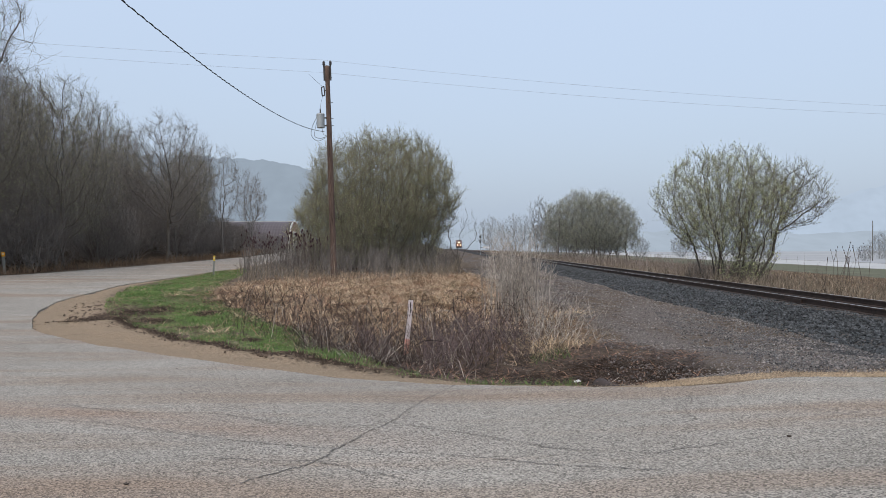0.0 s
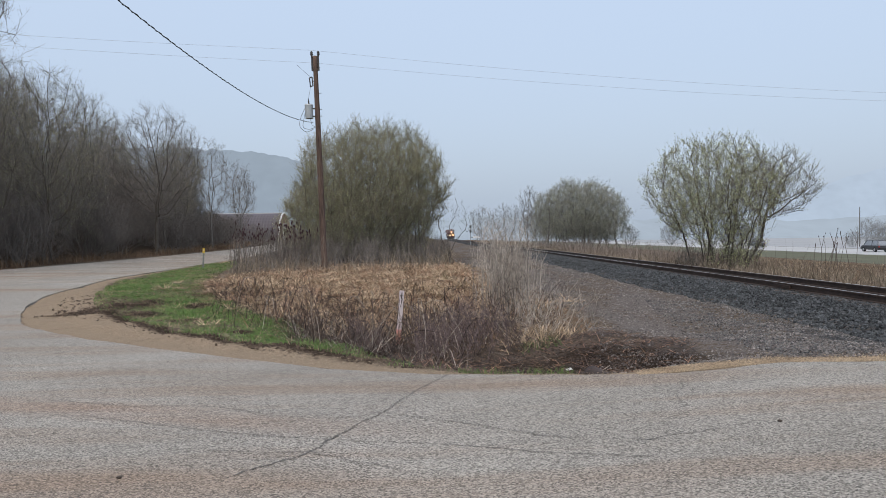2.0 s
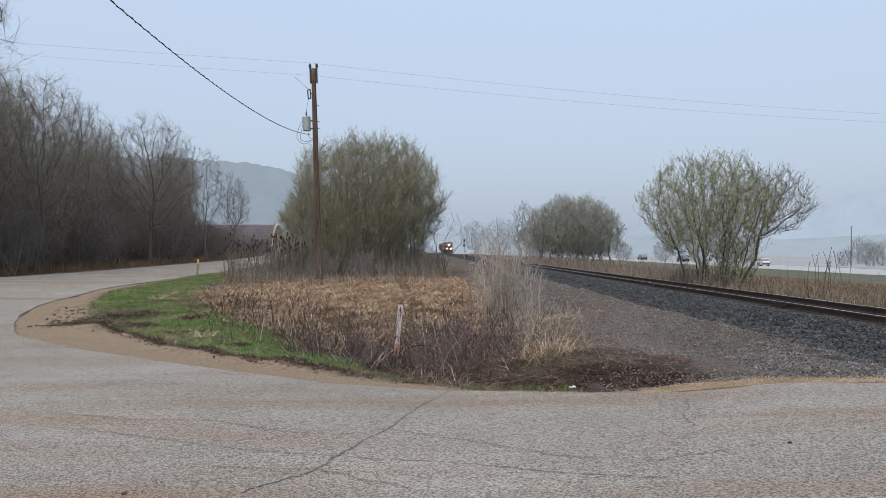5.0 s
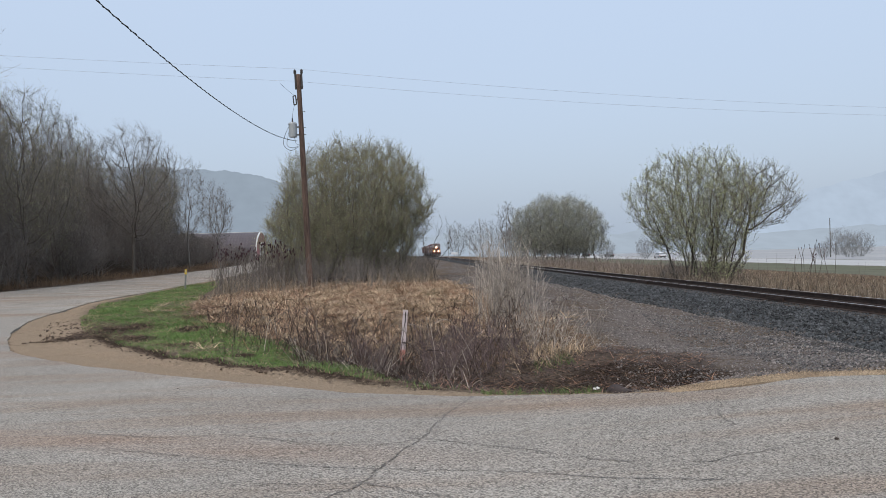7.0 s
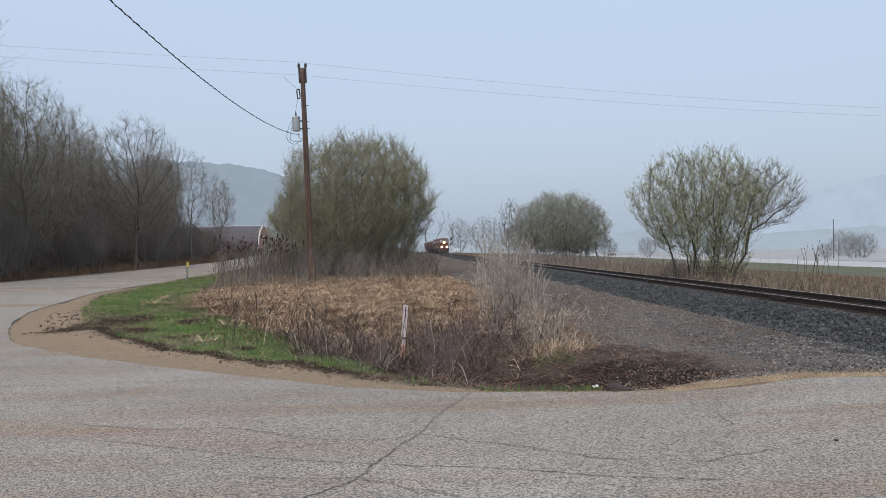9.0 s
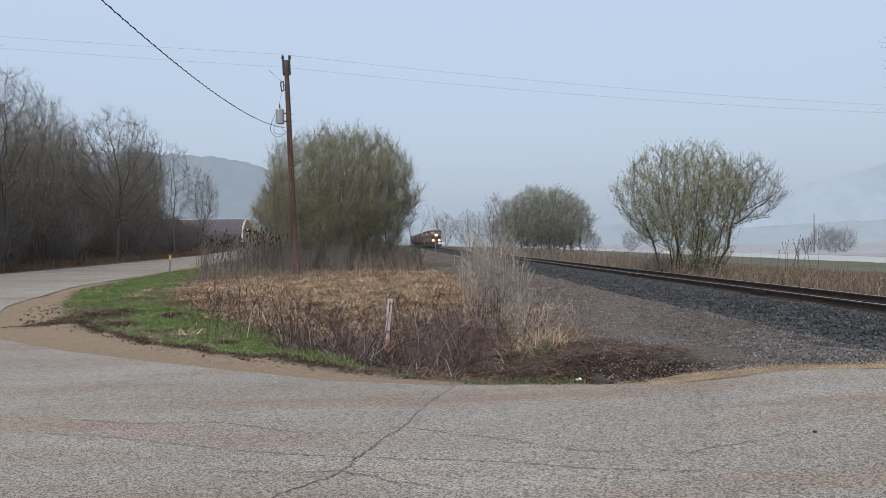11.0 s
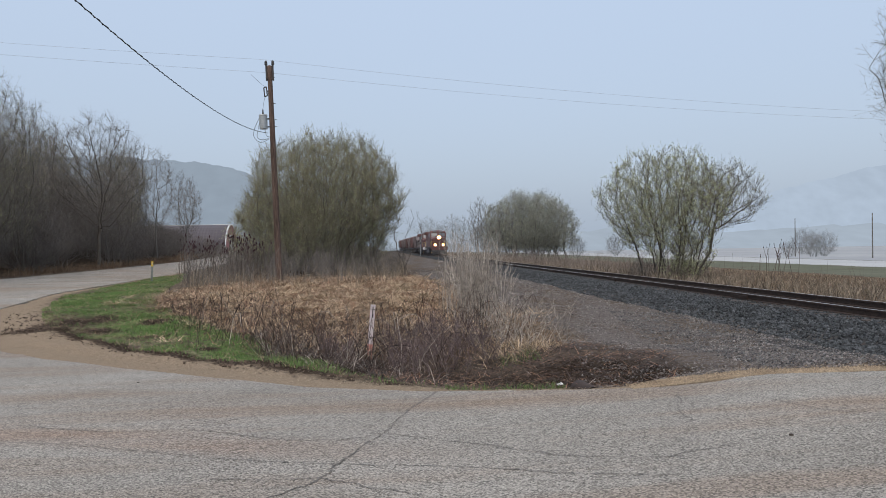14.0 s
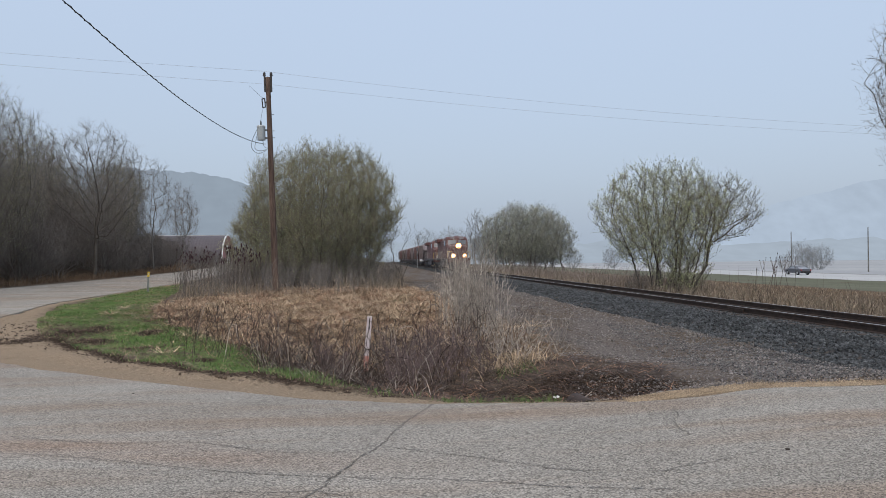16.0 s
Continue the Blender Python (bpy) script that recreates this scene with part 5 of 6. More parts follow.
# ---------------------------------------------------------------- posts, pole and wires
def build_utility_pole():
    px, py = -6.1, 37.3
    gz = float(ground_z(px, py, False))
    top = 10.50
    pole = thing("utility_pole", "weathered wooden utility pole with a grey transformer and wires", "utility pole", pose(px, py, gz, 0, -1.65, 0))
    h = top - gz
    bm = bmesh.new()
    rings = 16
    prev = None
    rnd = random.Random(4)
    for i in range(rings + 1):
        f = i / rings
        r = 0.175 - 0.06 * f
        ring = [bm.verts.new((math.cos(a) * r * rnd.uniform(0.97, 1.03), math.sin(a) * r * rnd.uniform(0.97, 1.03), -0.3 + f * (h + 0.3))) for a in (2 * math.pi * k / 12 for k in range(12))]
        if prev:
            for k in range(12):
                bm.faces.new((prev[k], prev[(k + 1) % 12], ring[(k + 1) % 12], ring[k]))
        prev = ring
    bm.faces.new(prev)
    part("shaft", bm, POLE_WOOD, pole, smooth=True)
    grey = mat("galvanised_grey", (0.30, 0.33, 0.34), (0.42, 0.45, 0.46), 0.5, 3, 30, 0.1, 0.005, 0.2)
    dark = mat("dark_hardware", (0.035, 0.033, 0.033), (0.075, 0.07, 0.07), 0.6, 6, 40, 0.2)
    for s in (-1, 1):
        b = bmesh.new()
        add_box(b, s * 0.13 - 0.04, s * 0.13 + 0.04, -0.05, 0.05, h - 0.75, h + 0.06, bevel=0.01, m=Matrix.Translation((s * 0.03, 0, 0)))
        br = part("pin_bracket", b, dark, pole, "dark ridge-pin bracket")
        b = bmesh.new()
        for z, r in ((0.05, 0.05), (0.10, 0.085), (0.14, 0.055), (0.19, 0.075), (0.23, 0.04)):
            bmesh.ops.create_cone(b, cap_ends=True, segments=12, radius1=r, radius2=r * 0.8, depth=0.06, matrix=Matrix.Translation((s * 0.17, 0, h + z)))
        part("insulator", b, dark, pole, "dark glazed pin insulator", smooth=False)
    # transformer
    b = bmesh.new()
    bmesh.ops.create_cone(b, cap_ends=True, segments=20, radius1=0.20, radius2=0.21, depth=0.66, matrix=Matrix.Translation((-0.42, -0.05, h - 2.85)))
    bmesh.ops.create_cone(b, cap_ends=True, segments=20, radius1=0.225, radius2=0.19, depth=0.07, matrix=Matrix.Translation((-0.42, -0.05, h - 2.49)))
    can = part("transformer", b, grey, pole, "grey cylindrical pole transformer", smooth=False)
    part("bushing", rod((-0.42, -0.05, h - 2.46), (-0.42, -0.05, h - 2.2), 0.045, 0.03), dark, can, "dark ceramic bushing")
    part("bracket", box(-0.28, -0.1, -0.06, 0.06, h - 2.70, h - 2.64, bevel=0.01), dark, can)
    part("bracket", box(-0.28, -0.1, -0.06, 0.06, h - 3.10, h - 3.04, bevel=0.01), dark, can)
    b = bmesh.new()
    for a0, a1 in (((-0.33, 0, h - 1.1), (-0.30, 0, h - 1.55)), ((-0.20, 0, h - 1.05), (-0.17, 0, h - 1.5)), ((-0.33, 0, h - 1.1), (-0.20, 0, h - 1.05)), ((-0.30, 0, h - 1.55), (-0.17, 0, h - 1.5))):
        add_rod(b, a0, a1, 0.03, sides=6)
    add_rod(b, (-0.2, 0, h - 1.25), (-0.05, 0, h - 1.3), 0.025, sides=6)
    part("fuse_cutout", b, dark, pole, "dark fuse cutout on a bracket")
    for z in (1.9, 2.72, 3.07, 0.6):
        part("bolt", rod((0.08, 0, h - z), (0.24, 0, h - z), 0.014, sides=6), dark, pole)

    def wire(pts, r, name="lead", n=24):
        p = spline(pts, n)
        v, f = tubes([([Vector(q) for q in p], [r] * n, 4)])
        sheet(name, v, f, dark, pole)

    wire([(-0.6, -0.05, h - 2.6), (-0.85, -0.05, h - 3.1), (-0.92, -0.05, h - 3.55), (-0.6, -0.05, h - 3.85), (-0.2, -0.05, h - 3.7)], 0.012)
    wire([(-0.55, -0.05, h - 2.6), (-0.7, -0.05, h - 3.2), (-0.75, -0.05, h - 3.6), (-0.45, -0.05, h - 3.72), (-0.1, -0.05, h - 3.62)], 0.012)
    wire([(-0.36, -0.05, h - 3.18), (-0.3, -0.05, h - 3.5), (-0.14, -0.05, h - 3.6)], 0.010)
    wire([(-0.27, 0, h - 1.5), (-0.36, -0.03, h - 1.85), (-0.42, -0.05, h - 2.2)], 0.008)
    wire([(-0.95, 0.05, h - 0.40), (-0.6, 0, h - 0.75), (-0.28, 0, h - 1.05)], 0.007)
    return px, py, gz, h


def overhead_wire(name, label, a, b, sag, r, twist=0.0):
    n = 60
    a, b = np.array(a, float), np.array(b, float)
    f = np.linspace(0, 1, n)[:, None]
    p = a + (b - a) * f
    p[:, 2] -= (4 * sag * f * (1 - f))[:, 0]
    lines = [([Vector(q) for q in p], [r] * n, 5)]
    if twist:
        # a second conductor wound round the first
        m = 420
        f = np.linspace(0, 1, m)[:, None]
        q = a + (b - a) * f
        q[:, 2] -= (4 * sag * f * (1 - f))[:, 0]
        ang = f[:, 0] * np.linalg.norm(b - a) / twist * 2 * np.pi
        q[:, 0] += np.cos(ang) * r * 1.7
        q[:, 2] += np.sin(ang) * r * 1.7
        lines.append(([Vector(w) for w in q], [r * 0.8] * m, 4))
    v, f = tubes(lines)
    return tagged(sheet(name, v, f, WIRE if twist else WIRE_THIN), label, "wire")


def marker_post(m, plate, label, wide=0.09, h=1.15):
    t = thing("marker_post", label, "marker post", m, "roadside marker posts")
    grey = mat("grey_post", (0.14, 0.15, 0.14), (0.24, 0.25, 0.24), 0.7, 5, 40, 0.2)
    yellow = mat("marker_yellow", plate, tuple(c * 1.15 for c in plate), 0.5, 5, 40, 0.1)
    part("post", box(-wide / 2, wide / 2, -0.025, 0.025, -0.2, h - 0.26, bevel=0.008), grey, t)
    part("cap", box(-wide * 0.62, wide * 0.62, -0.035, 0.035, h - 0.28, h, bevel=0.012), yellow, t, "yellow reflective top")
    part("plate", box(-wide * 0.35, wide * 0.35, -0.041, -0.034, h - 0.17, h - 0.06), mat("pale_label", (0.55, 0.5, 0.3), (0.65, 0.6, 0.4), 0.6), t, "pale label plate")
    return t


def build_stake():
    x, y = -0.88, 15.0
    z = -0.73
    white = mat("chalky_white_paint", (0.52, 0.44, 0.44), (0.72, 0.65, 0.66), 0.8, 5, 45, 0.3)
    pink = mat("faded_pink_paint", (0.48, 0.20, 0.16), (0.62, 0.33, 0.28), 0.8, 6, 40, 0.3)
    ink = mat("black_marking", (0.02, 0.02, 0.02), (0.05, 0.05, 0.05), 0.7)
    t = thing("survey_stake", "leaning white wooden survey stake with pink paint at its foot", "stake", pose(x, y, z, 2, 5.2, 8))
    part("board", box(-0.05, 0.05, -0.012, 0.012, 0.1, 0.97, bevel=0.004), white, t)
    part("foot", box(-0.053, 0.053, -0.015, 0.015, -0.25, 0.15, bevel=0.004), pink, t, "stake foot sprayed pink")
    for z0, z1, xo in ((0.80, 0.93, 0.0), (0.70, 0.78, 0.008), (0.63, 0.66, -0.004)):
        part("marking", box(xo - 0.009, xo + 0.011, -0.0165, -0.0125, z0, z1), ink, t, "illegible black marking")


def build_culvert():
    z = float(road_z(2.12, 8.85)) - 0.27
    t = thing("culvert", "dark rusty culvert pipe end in the ditch", "culvert", pose(2.14, 9.02, z, 0, 0, 8))
    bm = bmesh.new()
    prev = None
    for i in range(6):
        yy = i * 0.09
        r = 0.12 + 0.010 * (i % 2)
        ring = [bm.verts.new((math.cos(a) * r, yy, math.sin(a) * r)) for a in (2 * math.pi * k / 18 for k in range(18))]
        if prev:
            for k in range(18):
                bm.faces.new((prev[k], prev[(k + 1) % 18], ring[(k + 1) % 18], ring[k]))
        prev = ring
    bm.faces.new(prev)
    part("pipe", bm, STEEL_RUST, t, smooth=True)
    lt = thing("litter", "scrap of white paper at the road edge", "litter", pose(1.62, 8.55, float(road_z(1.62, 8.55)) + 0.0, 0, 0, 20))
    bm = box(-0.028, 0.028, -0.022, 0.022, 0.0, 0.014, bevel=0.005)
    rnd = random.Random(2)
    for v in bm.verts:
        v.co += Vector((rnd.gauss(0, 0.008), rnd.gauss(0, 0.008), rnd.gauss(0, 0.006)))
    part("scrap", bm, mat("white_paper", (0.75, 0.75, 0.74), (0.85, 0.85, 0.84), 0.7), lt)
    for x, y, r in ((2.75, 5.45, 0.02), (-3.9, 10.2, 0.013), (-2.1, 4.6, 0.018), (0.9, 9.0, 0.025)):
        bm = bmesh.new()
        bmesh.ops.create_icosphere(bm, subdivisions=1, radius=r, matrix=Matrix.Diagonal((1.2, 0.9, 0.6, 1)))
        for v in bm.verts:
            v.co *= rnd.uniform(0.8, 1.2)
        st = part("stone", bm, TIE, None)
        st.location = (x, y, float(road_z(x, y)) + r * 0.4)
        tagged(st, "small dark pebble on the asphalt", "stone", "pebbles")
    b = bmesh.new()
    add_rod(b, (0, 0, 0.02), (0.75, 0.1, 0.10), 0.016, 0.008, 6)
    add_rod(b, (0.3, 0.04, 0.05), (0.55, 0.3, 0.16), 0.008, 0.004, 5)
    br = part("branch", b, WEED_GREY, None)
    br.matrix_basis = pose(1.8, 9.5, float(ground_z(2.1, 9.5)) + 0.03, 0, 0, -6)
    tagged(br, "pale broken branch lying across the ditch", "branch")


WIRE = mat("black_wire", (0.02, 0.02, 0.022), (0.04, 0.04, 0.042), 0.6)
WIRE_THIN = mat("weathered_aluminium_wire", (0.26, 0.28, 0.30), (0.34, 0.36, 0.38), 0.6)


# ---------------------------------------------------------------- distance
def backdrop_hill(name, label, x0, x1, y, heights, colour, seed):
    """A far wooded ridge whose pale mist tone is painted in as its own glow."""
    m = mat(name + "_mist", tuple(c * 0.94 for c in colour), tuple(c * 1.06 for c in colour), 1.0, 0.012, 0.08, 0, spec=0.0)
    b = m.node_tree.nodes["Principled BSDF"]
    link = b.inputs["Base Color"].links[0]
    # the mist colour is emitted, so the ridge takes no daylight
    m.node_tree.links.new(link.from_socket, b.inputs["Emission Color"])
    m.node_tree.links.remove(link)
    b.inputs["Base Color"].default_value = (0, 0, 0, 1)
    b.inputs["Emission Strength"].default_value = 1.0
    rnd = np.random.default_rng(seed)
    n = 260
    x = np.linspace(x0, x1, n)
    h = np.interp(np.linspace(0, 1, n), np.linspace(0, 1, len(heights)), heights)
    h = h + np.convolve(rnd.normal(0, 1, n + 10), np.hanning(11) / 5, "valid") * 1.6 + np.convolve(rnd.normal(0, 0.6, n + 2), (0.25, 0.5, 0.25), "valid")
    rows = []
    for f, dy in ((0.0, -60), (0.4, -40), (0.75, -18), (1.0, 0), (0.9, 40)):
        rows.append(np.stack([x, np.full(n, y + dy), -10 + (h + 10) * f], 1))
    v = np.concatenate(rows)
    i, j = np.meshgrid(np.arange(n - 1), np.arange(4))
    a = (j * n + i).ravel()
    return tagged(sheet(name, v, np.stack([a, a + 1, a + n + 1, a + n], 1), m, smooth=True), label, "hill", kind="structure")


def build_distance():
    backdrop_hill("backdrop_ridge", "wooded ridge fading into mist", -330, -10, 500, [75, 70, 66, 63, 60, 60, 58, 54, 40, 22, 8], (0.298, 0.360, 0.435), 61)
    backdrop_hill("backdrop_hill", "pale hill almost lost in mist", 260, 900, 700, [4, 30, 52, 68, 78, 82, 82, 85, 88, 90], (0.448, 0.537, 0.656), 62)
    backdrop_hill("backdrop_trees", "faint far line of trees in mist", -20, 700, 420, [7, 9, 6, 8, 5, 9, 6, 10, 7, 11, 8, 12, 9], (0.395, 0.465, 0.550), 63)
    # highway
    v, f = [], []
    ys = [-300, -50, 40, 90, 140, 200, 300, 420]
    for y in ys:
        for L, dz in ((61.5, -0.45), (62.5, 0), (78, 0.05), (79, -0.4)):
            v.append((L - 0.024 * y, y, float(highway_z(y)) + dz))
    for k in range(len(ys) - 1):
        for q in range(3):
            a = k * 4 + q
            f.append((a, a + 1, a + 5, a + 4))
    tagged(sheet("highway", v, f, HIGHWAY), "highway across the field, paled by painted haze", "road", kind="structure")
    # pasture and far field: haze is painted into both base colours
    for name, label, l0, l1, z0, m in (("pasture", "pasture strip beside the highway, its green dulled for haze", 36, 61, None, mat("misty_pasture", (0.105, 0.113, 0.085), (0.155, 0.158, 0.122), 0.95, 0.15, 2.5, 0, spec=0.0)),
                                       ("stubble_field", "stubble field beyond the highway, haze put into its colour", 79.5, 600, 0.0, mat("hazed_stubble", (0.29, 0.305, 0.315), (0.36, 0.375, 0.385), 0.95, 0.03, 0.6, 0, spec=0.0))):
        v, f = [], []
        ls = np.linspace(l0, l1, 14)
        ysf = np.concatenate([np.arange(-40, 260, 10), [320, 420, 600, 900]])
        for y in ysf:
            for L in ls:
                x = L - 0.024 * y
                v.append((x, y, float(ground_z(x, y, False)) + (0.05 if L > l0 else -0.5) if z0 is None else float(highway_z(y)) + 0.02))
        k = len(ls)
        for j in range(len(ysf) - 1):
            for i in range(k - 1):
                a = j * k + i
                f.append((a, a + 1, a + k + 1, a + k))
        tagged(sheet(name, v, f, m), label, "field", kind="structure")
    # shrubs and a pole by the highway; mist is in the shrub colour
    rnd = random.Random(71)
    s = tree("shrub", "leafless shrub by the highway, greyed by painted mist", "shrub", 72, spot_on(66, 128 - 20, 0), TWIG_HAZE, TWIG_HAZE, group="misty shrubs",
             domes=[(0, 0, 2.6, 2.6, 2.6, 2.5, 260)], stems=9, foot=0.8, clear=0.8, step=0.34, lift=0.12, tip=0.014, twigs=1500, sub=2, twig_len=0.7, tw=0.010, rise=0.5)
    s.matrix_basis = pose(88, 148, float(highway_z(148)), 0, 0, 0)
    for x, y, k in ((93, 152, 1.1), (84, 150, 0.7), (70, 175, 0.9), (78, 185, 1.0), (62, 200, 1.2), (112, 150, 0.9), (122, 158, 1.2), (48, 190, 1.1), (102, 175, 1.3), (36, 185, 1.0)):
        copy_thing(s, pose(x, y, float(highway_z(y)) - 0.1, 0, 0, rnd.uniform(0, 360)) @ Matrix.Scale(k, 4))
    for x, y, h in ((87.5, 128, 8.4), (86.5, 152, 8.4)):
        t = thing("utility_pole", "slim grey pole standing by the highway", "utility pole", pose(x, y, float(highway_z(y)) - 0.1), "poles by the highway")
        part("shaft", rod((0, 0, -0.3), (0, 0, h), 0.12, 0.08), BARK_GREY, t)


def build_signal():
    """A low signal mast with two lamp heads and a white board beside the line."""
    x, y = 5.4, 150.0
    t = thing("railway_signal", "dark railway signal mast with two heads beside the line", "signal", pose(x, y, float(ground_z(x, y, False))))
    dark = mat("signal_black", (0.10, 0.105, 0.11), (0.15, 0.155, 0.16), 0.8)
    h = 3.9
    part("mast", rod((0, 0, -0.2), (0, 0, h), 0.06, 0.05), mat("mast_grey", (0.28, 0.30, 0.31), (0.35, 0.37, 0.38), 0.7), t)
    for z in (h - 0.2, h - 1.2):
        hd = part("signal_head", box(-0.2, 0.2, -0.18, 0.1, z - 0.25, z + 0.25, bevel=0.05), dark, t, "black signal head")
        part("hood", rod((0, -0.17, z), (0, -0.42, z), 0.12, 0.12, 10), dark, hd)
    part("board", box(0.5, 1.9, -0.04, 0.04, 1.3, 1.75, bevel=0.02), mat("white_board", (0.7, 0.72, 0.74), (0.8, 0.82, 0.84), 0.6), t, "blank white board")
    part("board_arm", box(0.0, 0.6, -0.03, 0.03, 1.45, 1.55), dark, t)


def build_barn():
    """Barrel-roofed metal shed whose end wall has a white arched rim."""
    t = thing("barn", "red barrel-roofed metal shed with a pale arched rim", "shed", pose(-27.4, 125, 0.2, 0, 0, 0))
    red = mat("faded_red_metal", (0.078, 0.070, 0.080), (0.110, 0.098, 0.108), 0.7, 0.4, 6, 0.2)
    wall = mat("barn_red_boards", (0.33, 0.15, 0.15), (0.42, 0.21, 0.20), 0.8, 0.5, 6, 0.2)
    white = mat("white_trim", (0.66, 0.66, 0.66), (0.78, 0.78, 0.78), 0.6)
    L, R, n = 17.0, 4.6, 20
    prof = [(math.cos(math.pi * k / n) * R, math.sin(math.pi * k / n) * R) for k in range(n + 1)]
    v, f = [], []
    xs = np.linspace(-L, 0, 69)
    for i, x in enumerate(xs):
        s = 1.0 + 0.006 * (i % 2)
        v += [(x, y * s, z * s) for y, z in prof]
    for i in range(len(xs) - 1):
        for k in range(n):
            a = i * (n + 1) + k
            f.append((a, a + 1, a + n + 2, a + n + 1))
    sheet("roof", v, f, red, t, "ribbed dull red barrel roof")
    for x in (0.03, -L - 0.03):
        bm = bmesh.new()
        bm.faces.new([bm.verts.new((x, y * 0.985, z * 0.985)) for y, z in prof])
        back = bmesh.ops.extrude_face_region(bm, geom=bm.faces[:])["geom"]
        bmesh.ops.translate(bm, vec=(-0.12 if x > -1 else 0.12, 0, 0), verts=[g for g in back if isinstance(g, bmesh.types.BMVert)])
        bmesh.ops.recalc_face_normals(bm, faces=bm.faces[:])
        part("end_wall", bm, wall, t, "faded red end wall")
    lines = [([Vector((0.02, y * 1.01, z * 1.01)) for y, z in prof], [0.13] * (n + 1), 4)]
    tv, tf = tubes(lines)
    sheet("rim", tv, tf, white, t, "white arched rim")
    part("door", box(0.0, 0.10, -1.5, 1.5, 0, 2.9, bevel=0.02), white, t, "pale sliding door")
    part("ridge_cap", box(-L, 0, -0.16, 0.16, R + 0.02, R + 0.10, bevel=0.02), white, t)
    s = thing("shed", "small pale-roofed shed behind the bare trees", "shed", pose(-41, 128, 0.6, 0, 0, 10))
    part("wall", box(-3, 3, -2.5, 2.5, 0, 2.6, bevel=0.02), wall, s)
    b = bmesh.new()
    pts = [(-3.3, -2.9, 2.5), (3.3, -2.9, 2.5), (3.3, 0, 4.1), (-3.3, 0, 4.1), (3.3, 2.9, 2.5), (-3.3, 2.9, 2.5)]
    q = [b.verts.new(p) for p in pts]
    b.faces.new(q[:4])
    b.faces.new((q[3], q[2], q[4], q[5]))
    bmesh.ops.solidify(b, geom=b.faces[:], thickness=0.12)
    part("roof", b, white, s, "pale metal roof")


# ---------------------------------------------------------------- the train
# locomotive red desaturated in its base colour for haze
LOCO_RED = mat("haze_dulled_red", (0.092, 0.044, 0.042), (0.150, 0.074, 0.068), 0.55, 0.7, 9, 0.1, 0.01)
LOCO_DARK = mat("sooty_underframe", (0.080, 0.078, 0.080), (0.140, 0.135, 0.138), 0.85, 1, 12, 0.3)
LOCO_GREY = mat("dusty_grey_roof", (0.22, 0.20, 0.20), (0.36, 0.34, 0.34), 0.7, 1, 12, 0.2)
# glass base colour is pale blue-grey, painting in a sky reflection
LOCO_GLASS = mat("cab_glass", (0.20, 0.22, 0.24), (0.28, 0.30, 0.33), 0.08, 1, 5, 0, spec=0.8)
YELLOW = mat("safety_yellow", (0.55, 0.40, 0.10), (0.66, 0.50, 0.16), 0.6, 2, 20, 0.1)
LIT = glow("lit_headlamp", (1.0, 0.80, 0.48), 14.0)
# glow of the discs that stand in for bloom round the lamps
LIT_HALO = glow("lamp_halo", (1.0, 0.44, 0.15), 1.5)
UNLIT = mat("lamp_glass", (0.5, 0.5, 0.48), (0.6, 0.6, 0.58), 0.2)
HOPPER = mat("grey_hopper_paint", (0.125, 0.100, 0.100), (0.195, 0.165, 0.165), 0.7, 0.5, 7, 0.2)
HOPPER_RED = mat("oxide_red_paint", (0.115, 0.068, 0.065), (0.175, 0.108, 0.102), 0.75, 0.5, 7, 0.2)
WHEEL_R = 0.53


def wheelset(parent, y, r=WHEEL_R):
    bm = bmesh.new()
    for x in (-0.78, 0.78):
        for rr, dx in ((r, 0.0), (r + 0.028, -0.07 * (1 if x > 0 else -1))):
            bmesh.ops.create_cone(bm, cap_ends=True, segments=24, radius1=rr, radius2=rr, depth=0.09 if rr == r else 0.03, matrix=Matrix.Translation((x + dx, 0, 0)) @ Matrix.Rotation(math.pi / 2, 4, "Y"))
    add_rod(bm, (-0.8, 0, 0), (0.8, 0, 0), 0.09, sides=10)
    add_rod(bm, (-0.86, 0.22, 0.0), (0.86, 0.22, 0.0), 0.05, sides=6)
    w = part("wheelset", bm, LOCO_DARK, parent)
    w.location = (0, y, r)
    return w


def rail_truck(parent, y, axles, length, r):
    bm = bmesh.new()
    for s in (-1, 1):
        add_box(bm, s * 1.0 - 0.07, s * 1.0 + 0.07, -length / 2, length / 2, r + 0.02, r + 0.34, bevel=0.04)
        for a in axles:
            add_box(bm, s * 1.02 - 0.1, s * 1.02 + 0.1, a - 0.2, a + 0.2, r - 0.2, r + 0.2, bevel=0.04)
    add_box(bm, -1.0, 1.0, -0.25, 0.25, r + 0.05, r + 0.4, bevel=0.03)
    t = part("truck", bm, LOCO_DARK, parent, "sooty steel truck frame")
    t.location = (0, y, 0)
    return t, [wheelset(t, a, r) for a in axles]


